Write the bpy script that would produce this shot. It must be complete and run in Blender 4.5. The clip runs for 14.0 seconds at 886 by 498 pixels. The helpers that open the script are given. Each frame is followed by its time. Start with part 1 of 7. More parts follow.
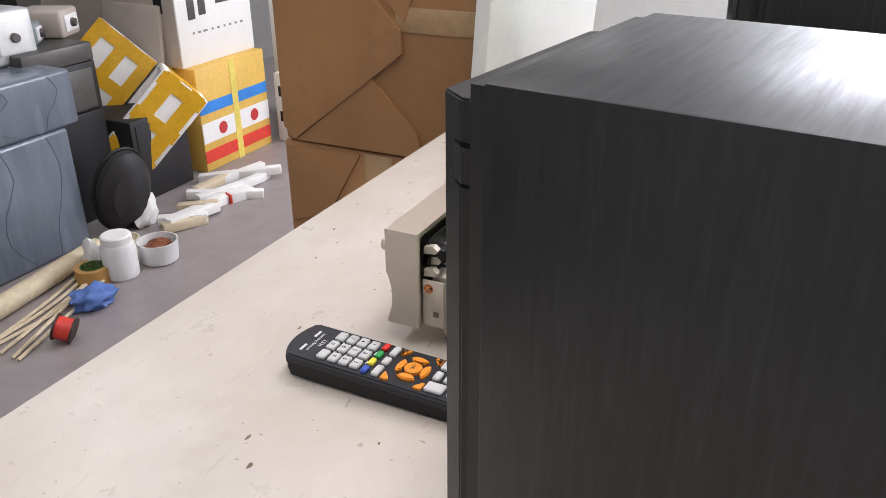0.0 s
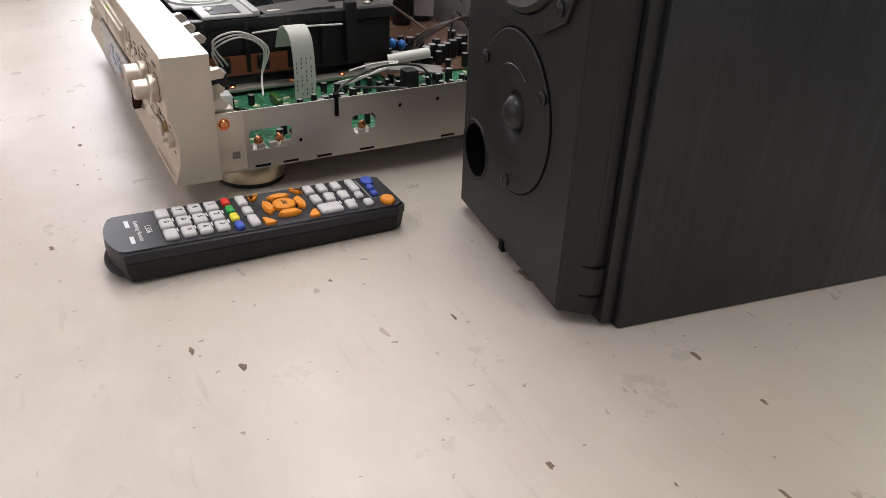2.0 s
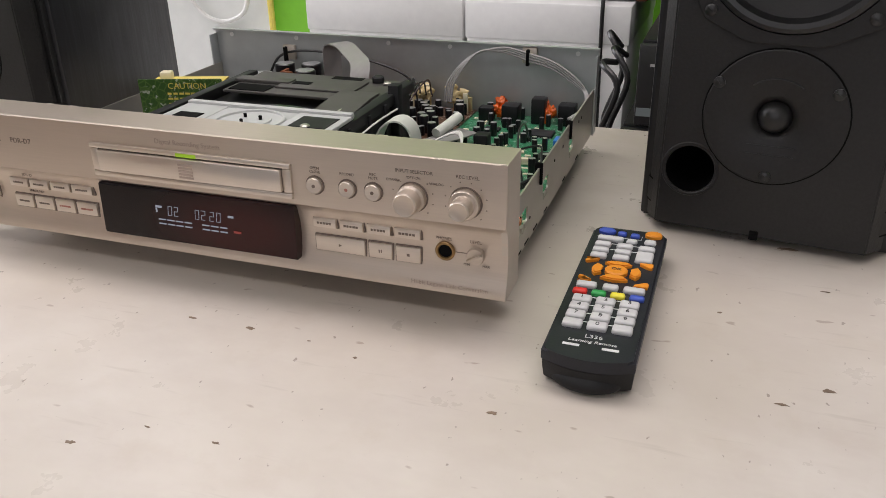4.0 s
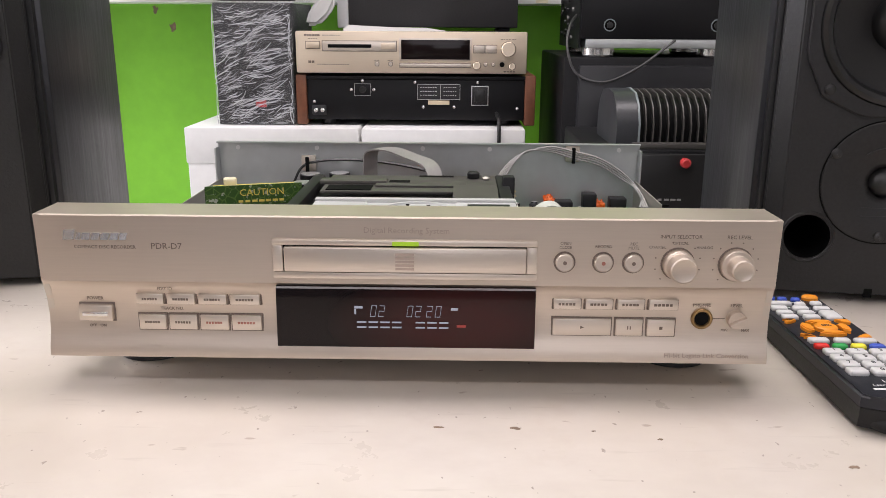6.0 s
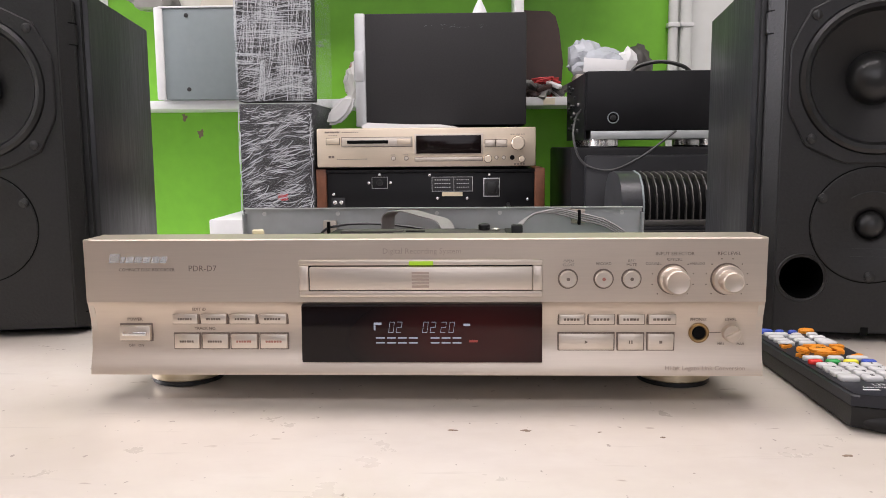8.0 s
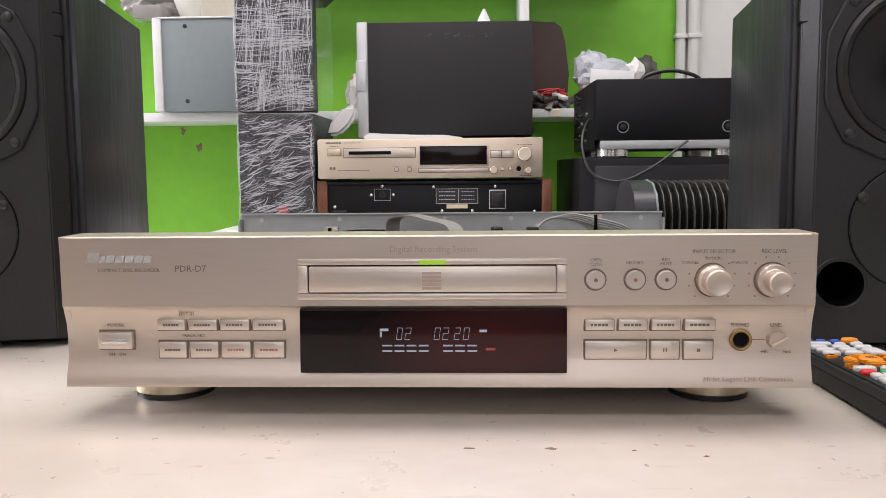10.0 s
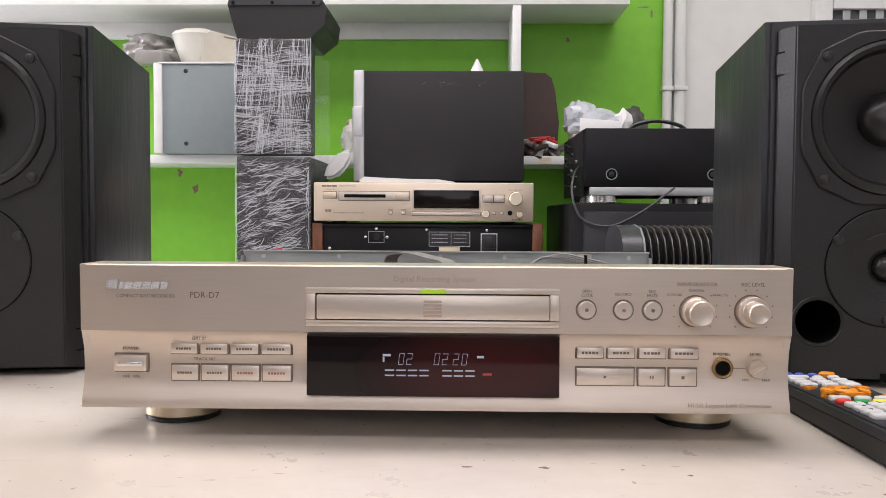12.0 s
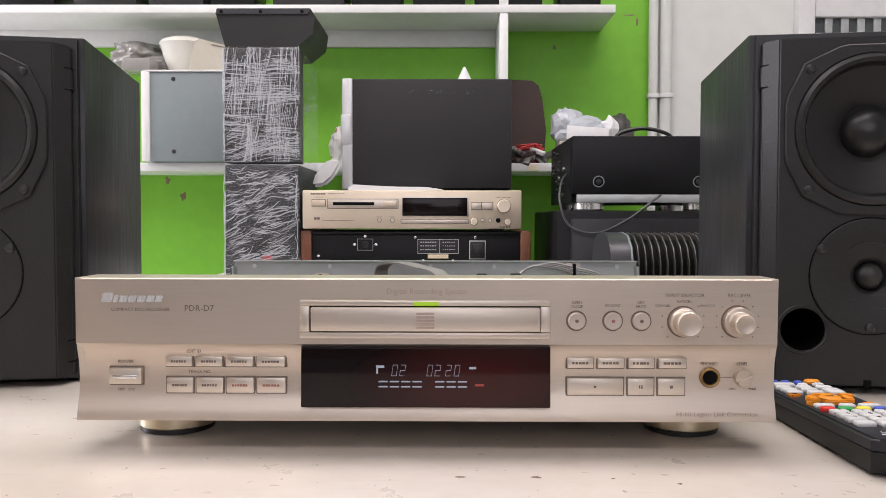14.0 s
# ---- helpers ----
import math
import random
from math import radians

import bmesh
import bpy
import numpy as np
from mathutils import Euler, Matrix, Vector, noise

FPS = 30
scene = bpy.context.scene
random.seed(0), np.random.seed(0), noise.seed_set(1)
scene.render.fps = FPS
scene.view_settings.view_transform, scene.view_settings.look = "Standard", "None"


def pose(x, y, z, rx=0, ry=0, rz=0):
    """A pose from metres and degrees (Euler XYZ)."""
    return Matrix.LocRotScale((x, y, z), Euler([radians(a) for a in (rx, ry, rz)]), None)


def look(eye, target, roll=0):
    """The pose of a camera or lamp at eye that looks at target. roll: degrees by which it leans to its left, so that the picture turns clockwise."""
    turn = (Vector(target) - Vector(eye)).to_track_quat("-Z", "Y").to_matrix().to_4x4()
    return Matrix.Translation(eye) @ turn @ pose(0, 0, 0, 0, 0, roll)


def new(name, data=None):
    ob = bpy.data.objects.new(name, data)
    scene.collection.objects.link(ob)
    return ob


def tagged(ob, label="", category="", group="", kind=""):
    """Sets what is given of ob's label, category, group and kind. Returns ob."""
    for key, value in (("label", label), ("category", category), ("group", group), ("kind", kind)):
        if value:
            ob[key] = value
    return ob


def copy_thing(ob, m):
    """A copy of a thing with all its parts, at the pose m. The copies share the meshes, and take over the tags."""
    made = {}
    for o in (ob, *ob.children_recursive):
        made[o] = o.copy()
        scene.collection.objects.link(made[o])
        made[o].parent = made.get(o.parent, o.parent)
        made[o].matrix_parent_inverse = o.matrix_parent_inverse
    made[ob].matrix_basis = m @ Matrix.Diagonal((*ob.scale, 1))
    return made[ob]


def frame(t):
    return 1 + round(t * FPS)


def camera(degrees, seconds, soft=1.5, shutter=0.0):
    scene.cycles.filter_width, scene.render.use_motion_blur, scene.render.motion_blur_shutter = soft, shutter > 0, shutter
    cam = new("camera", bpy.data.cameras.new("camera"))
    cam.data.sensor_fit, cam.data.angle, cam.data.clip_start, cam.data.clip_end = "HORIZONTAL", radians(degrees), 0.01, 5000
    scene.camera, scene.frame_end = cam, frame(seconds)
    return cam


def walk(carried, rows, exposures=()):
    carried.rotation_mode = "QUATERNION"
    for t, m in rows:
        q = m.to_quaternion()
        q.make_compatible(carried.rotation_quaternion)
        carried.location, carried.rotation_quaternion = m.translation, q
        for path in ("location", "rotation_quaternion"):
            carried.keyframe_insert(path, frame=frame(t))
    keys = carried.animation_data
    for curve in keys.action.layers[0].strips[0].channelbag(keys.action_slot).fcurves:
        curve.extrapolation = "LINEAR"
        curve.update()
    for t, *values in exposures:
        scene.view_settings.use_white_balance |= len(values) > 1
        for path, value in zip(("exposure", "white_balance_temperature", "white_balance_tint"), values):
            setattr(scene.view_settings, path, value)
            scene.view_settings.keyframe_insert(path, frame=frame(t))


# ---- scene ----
cam = camera(57.4, 14.0, soft=0.4)
PATH = [
    (0, (0.721, 0.3, 0.372), (-0.9, -0.486, -0.499), -0.4),
    (0.5, (0.696, 0.222, 0.312), (-1.023, -0.324, -0.552), 0.6),
    (1, (0.688, 0.116, 0.27), (-1.087, 0.087, -0.65), 4.3),
    (1.5, (0.687, 0.051, 0.252), (-1.053, 0.322, -0.695), 3.3),
    (2, (0.716, -0.077, 0.253), (-0.807, 0.762, -0.735), 2.2),
    (2.5, (0.663, -0.159, 0.249), (-0.726, 0.91, -0.714), 1.7),
    (3, (0.556, -0.246, 0.26), (-0.608, 1.084, -0.677), -1.6),
    (3.5, (0.42, -0.341, 0.249), (-0.461, 1.22, -0.638), 0.3),
    (4, (0.317, -0.407, 0.257), (-0.289, 1.289, -0.612), -1.0),
    (4.2, (0.279, -0.417, 0.257), (-0.28, 1.308, -0.587), -1.3),
    (6.3, (0.022, -0.451, 0.2), (0.01, 1.505, -0.217), 0.4),
    (6.5, (0.03, -0.465, 0.194), (-0.004, 1.507, -0.138), 0.9),
    (7, (0.055, -0.495, 0.172), (-0.032, 1.484, -0.103), 0.4),
    (7.2, (0.045, -0.503, 0.173), (-0.038, 1.477, -0.101), -0.1),
    (9.3, (0.027, -0.448, 0.135), (-0.045, 1.54, -0.076), -0.6),
    (9.5, (0.026, -0.444, 0.139), (-0.051, 1.544, -0.072), -0.5),
    (10, (0.023, -0.445, 0.142), (-0.052, 1.544, -0.058), -0.5),
    (10.5, (0.021, -0.451, 0.143), (-0.052, 1.539, -0.039), -0.7),
    (11, (0.022, -0.462, 0.138), (-0.045, 1.532, 0.001), -0.4),
    (11.5, (0.02, -0.471, 0.136), (-0.04, 1.525, 0.037), 0.0),
    (12, (0.017, -0.475, 0.135), (-0.03, 1.523, 0.051), 0.3),
    (12.5, (0.019, -0.478, 0.137), (-0.014, 1.52, 0.06), 0.5),
    (13, (0.018, -0.479, 0.139), (0.001, 1.52, 0.069), 0.6),
    (13.5, (0.015, -0.481, 0.14), (0.003, 1.518, 0.068), 0.1),
    (14, (0.014, -0.482, 0.14), (-0.001, 1.516, 0.068), 0.1),
]
# time, stops, white balance
EXPOSURES = [(0, -0.14, 6250, 18), (0.5, -0.31, 6620, 18), (1.0, -0.38, 6850, 18), (2.0, -0.36, 6480, 18), (3.0, -0.40, 6480, 18), (4.2, -0.44, 6480, 18), (6.3, -0.02, 6480, 21), (14, -0.02, 6480, 21)]
walk(cam, [(t, look(eye, target, roll)) for t, eye, target, roll in PATH], EXPOSURES)

# ---- world, light, exposure ----
world = bpy.data.worlds.new("world")
scene.world = world
world.use_nodes = True
sky = world.node_tree.nodes.new("ShaderNodeTexSky")
sky.sky_type, sky.sun_disc = "NISHITA", False
sky.sun_elevation, sky.sun_rotation = radians(40), radians(120)
world.node_tree.links.new(sky.outputs[0], world.node_tree.nodes["Background"].inputs[0])
world.node_tree.nodes["Background"].inputs[1].default_value = 0.1


def area(name, m, sx, sy, watts, colour):
    data = bpy.data.lights.new(name, "AREA")
    data.shape, data.size, data.size_y, data.energy, data.color = "RECTANGLE", sx, sy, watts, colour
    ob = new(name, data)
    ob.matrix_world = m
    return ob


# daylight through the shop front, an added front fill, two rows of ceiling tubes
area("daylight_window", look((-3.42, 0.62, 0.80), (-1.1, -1.0, -0.3)), 1.7, 1.9, 140, (0.94, 0.97, 1.0))
# unseen fill lamp, added to lift the surfaces that face the front
area("front_fill", look((-0.1, -2.70, 0.92), (0, 0.4, 0.0)), 2.6, 1.3, 17, (0.95, 0.98, 1.0))
area("tube_light_rear", look((0.0, 0.38, 1.86), (0.0, 0.38, 0)), 2.4, 0.55, 36, (1.0, 0.97, 0.93))
area("tube_light_aisle", look((-0.5, -1.1, 1.86), (-0.5, -1.1, 0)), 2.4, 0.16, 15, (1.0, 0.97, 0.93))

# ---- materials ----


class Nodes:
    def __init__(self, name):
        self.mat = bpy.data.materials.new(name)
        self.mat.use_nodes = True
        self.tree = self.mat.node_tree
        self.bsdf = self.tree.nodes["Principled BSDF"]
        self.coord = self.tree.nodes.new("ShaderNodeTexCoord").outputs["Object"]

    def put(self, kind, **inputs):
        n = self.tree.nodes.new(kind)
        for k, v in inputs.items():
            self.set(n.inputs[k.replace("_", " ")], v)
        return n

    def set(self, socket, v):
        if isinstance(v, bpy.types.NodeSocket):
            self.tree.links.new(v, socket)
        else:
            socket.default_value = v

    def noise(self, scale, detail=4.0, stretch=(1, 1, 1), rough=0.55):
        m = self.put("ShaderNodeMapping", Vector=self.coord)
        m.inputs["Scale"].default_value = stretch
        return self.put("ShaderNodeTexNoise", Vector=m.outputs[0], Scale=scale, Detail=detail, Roughness=rough).outputs[0]

    def ramp(self, fac, stops):
        n = self.put("ShaderNodeValToRGB", Fac=fac)
        e = n.color_ramp.elements
        while len(e) < len(stops):
            e.new(0.5)
        for el, (p, c) in zip(e, stops):
            el.position = p
            el.color = c if len(c) == 4 else (*c, 1)
        return n.outputs[0]

    def mix(self, fac, a, b, kind="MIX"):
        n = self.tree.nodes.new("ShaderNodeMix")
        n.data_type, n.blend_type = "RGBA", kind
        self.set(n.inputs[0], fac)
        self.set(n.inputs[6], a if isinstance(a, bpy.types.NodeSocket) else (*a, 1))
        self.set(n.inputs[7], b if isinstance(b, bpy.types.NodeSocket) else (*b, 1))
        return n.outputs[2]

    def maths(self, op, a, b=0.5):
        n = self.tree.nodes.new("ShaderNodeMath")
        n.operation = op
        self.set(n.inputs[0], a)
        self.set(n.inputs[1], b)
        return n.outputs[0]

    def bump(self, height, strength=0.2, dist=0.001):
        n = self.put("ShaderNodeBump", Height=height, Strength=strength, Distance=dist)
        self.set(self.bsdf.inputs["Normal"], n.outputs[0])

    def done(self, colour=None, rough=None, metal=None, **more):
        if colour is not None:
            self.set(self.bsdf.inputs["Base Color"], colour if isinstance(colour, bpy.types.NodeSocket) else (*colour, 1))
        if rough is not None:
            self.set(self.bsdf.inputs["Roughness"], rough)
        if metal is not None:
            self.set(self.bsdf.inputs["Metallic"], metal)
        for k, v in more.items():
            self.set(self.bsdf.inputs[k.replace("_", " ")], v)
        return self.mat


def grey(v):
    return (v, v, v)


def plain(name, colour, rough=0.5, metal=0.0, vary=0.18, scale=60, bump=0.08, stretch=(1, 1, 1), coarse=6, **more):
    """A surface with broad and fine variation of tone, a little uneven gloss and relief."""
    n = Nodes(name)
    fine, broad = n.noise(scale, 5, stretch), n.noise(coarse, 3, stretch)
    both = n.maths("ADD", n.maths("MULTIPLY", fine, 0.5), n.maths("MULTIPLY", broad, 0.5))
    lo, hi = [max(0, c * (1 - vary)) for c in colour], [min(1, c * (1 + vary)) for c in colour]
    c = n.ramp(both, [(0.32, lo), (0.68, hi)])
    r = n.ramp(broad, [(0.3, grey(max(0.03, rough - 0.06))), (0.7, grey(min(1, rough + 0.08)))])
    if bump:
        n.bump(fine, bump, 0.0006)
    return n.done(c, r, metal, **more)


def glow(name, colour, strength):
    n = Nodes(name)
    return n.done(grey(0.02), 0.4, 0, Emission_Color=(*colour, 1), Emission_Strength=strength)


def make_table_top():
    n = Nodes("worn_laminate")
    broad, mid, fine = n.noise(3.5, 5), n.noise(16, 6, rough=0.65), n.noise(220, 3)
    c = n.ramp(broad, [(0.3, (0.50, 0.44, 0.365)), (0.55, (0.605, 0.55, 0.485)), (0.78, (0.68, 0.64, 0.59))])
    stain = n.ramp(mid, [(0.56, grey(0)), (0.72, grey(0.32))])
    c = n.mix(stain, c, (0.5, 0.42, 0.34))
    smear = n.ramp(n.noise(7, 5, (1, 1.8, 1), 0.7), [(0.42, grey(0)), (0.68, grey(0.5))])
    c = n.mix(smear, c, (0.52, 0.46, 0.41))
    dark = n.ramp(n.noise(42, 2, (1, 2.2, 1)), [(0.708, grey(0)), (0.74, grey(0.5))])
    c = n.mix(dark, c, (0.24, 0.17, 0.12))
    speck = n.ramp(n.noise(110, 2, (1.7, 1, 1)), [(0.708, grey(0)), (0.74, grey(0.6))])
    c = n.mix(speck, c, (0.16, 0.12, 0.09))
    scratch = n.ramp(n.noise(14, 3, (1, 9, 1)), [(0.63, grey(0)), (0.72, grey(0.32))])
    c = n.mix(scratch, c, (0.42, 0.37, 0.32))
    n.bump(fine, 0.1, 0.0003)
    return n.done(c, n.ramp(mid, [(0.3, grey(0.24)), (0.7, grey(0.42))]), 0)


def make_veneer():
    n = Nodes("black_ash_veneer")
    grain = n.noise(260, 6, (0.07, 1, 0.07), 0.7)
    c = n.ramp(grain, [(0.36, (0.007, 0.0074, 0.0088)), (0.55, (0.012, 0.0128, 0.0158)), (0.74, (0.024, 0.0255, 0.030))])
    wear = n.ramp(n.noise(42, 4, (1, 1, 1)), [(0.72, grey(0)), (0.78, grey(0.35))])
    c = n.mix(wear, c, (0.12, 0.115, 0.11))
    n.bump(grain, 0.22, 0.0006)
    return n.done(c, n.ramp(grain, [(0.3, grey(0.44)), (0.7, grey(0.30))]), 0, Specular_IOR_Level=0.55)


def make_brushed(name, colour, rough=0.32, metal=0.85, stretch=(0.03, 1, 1)):
    n = Nodes(name)
    g, b = n.noise(900, 3, stretch), n.noise(7, 3)
    c = n.ramp(g, [(0.3, [v * 0.975 for v in colour]), (0.7, [min(1, v * 1.02) for v in colour])])
    n.bump(g, 0.012, 0.0001)
    return n.done(c, n.ramp(b, [(0.3, grey(rough - 0.04)), (0.7, grey(rough + 0.06))]), metal)


def make_board(name, base, trace):
    n = Nodes(name)
    v = n.put("ShaderNodeTexVoronoi", Vector=n.coord, Scale=170.0)
    v.feature = "DISTANCE_TO_EDGE"
    t = n.ramp(v.outputs[0], [(0.02, grey(1)), (0.08, grey(0))])
    pads = n.ramp(n.noise(260, 2), [(0.62, grey(0)), (0.66, grey(1))])
    c = n.mix(t, base, trace)
    c = n.mix(n.maths("MULTIPLY", pads, 0.7), c, (0.55, 0.55, 0.5))
    n.bump(t, 0.2, 0.0003)
    return n.done(c, 0.3, 0)


def make_film():
    """Stretch film: clear and glossy with a thin uneven haze."""
    n = Nodes("stretch_film")
    a, b = n.noise(30, 5, (0.5, 1, 2.4), 0.7), n.noise(9, 3)
    cover = n.maths("ADD", n.ramp(b, [(0.35, grey(0.02)), (0.75, grey(0.12))]), n.ramp(a, [(0.56, grey(0)), (0.68, grey(0.38))]))
    n.bump(a, 0.6, 0.003)
    return n.done((0.72, 0.74, 0.76), 0.12, 0, Alpha=cover)


def make_bag_print():
    """White paper bag with patches of brown and ochre print."""
    n = Nodes("printed_paper_bag")
    patch, broad = n.noise(34, 3), n.noise(9, 3)
    c = n.ramp(broad, [(0.3, (0.55, 0.54, 0.50)), (0.7, (0.70, 0.69, 0.66))])
    c = n.mix(n.ramp(patch, [(0.60, grey(0)), (0.63, grey(0.9))]), c, (0.22, 0.09, 0.02))
    return n.done(c, 0.5, 0)


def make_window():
    """Smoked window; the faint red filter glow round the lit marks is painted in."""
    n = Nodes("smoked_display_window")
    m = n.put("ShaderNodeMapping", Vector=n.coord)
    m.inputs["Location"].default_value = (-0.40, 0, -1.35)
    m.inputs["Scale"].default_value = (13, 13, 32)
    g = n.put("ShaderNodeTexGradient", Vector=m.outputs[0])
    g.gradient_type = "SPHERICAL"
    # soft red glow put into the base colour
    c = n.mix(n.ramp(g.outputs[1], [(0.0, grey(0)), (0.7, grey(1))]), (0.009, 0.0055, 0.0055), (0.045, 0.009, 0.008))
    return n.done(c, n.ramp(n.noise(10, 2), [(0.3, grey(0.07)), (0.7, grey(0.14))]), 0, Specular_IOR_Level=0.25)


def make_carton(name, colour):
    n = Nodes(name)
    flutes, broad, crease = n.noise(90, 4, (1, 1, 0.06)), n.noise(4, 4), n.noise(11, 6, rough=0.7)
    c = n.ramp(broad, [(0.3, [v * 0.78 for v in colour]), (0.7, [min(1, v * 1.12) for v in colour])])
    c = n.mix(n.ramp(crease, [(0.58, grey(0)), (0.75, grey(0.35))]), c, [v * 0.5 for v in colour])
    n.bump(n.maths("ADD", crease, n.maths("MULTIPLY", flutes, 0.3)), 0.5, 0.004)
    return n.done(c, n.ramp(crease, [(0.3, grey(0.3)), (0.7, grey(0.6))]), 0)


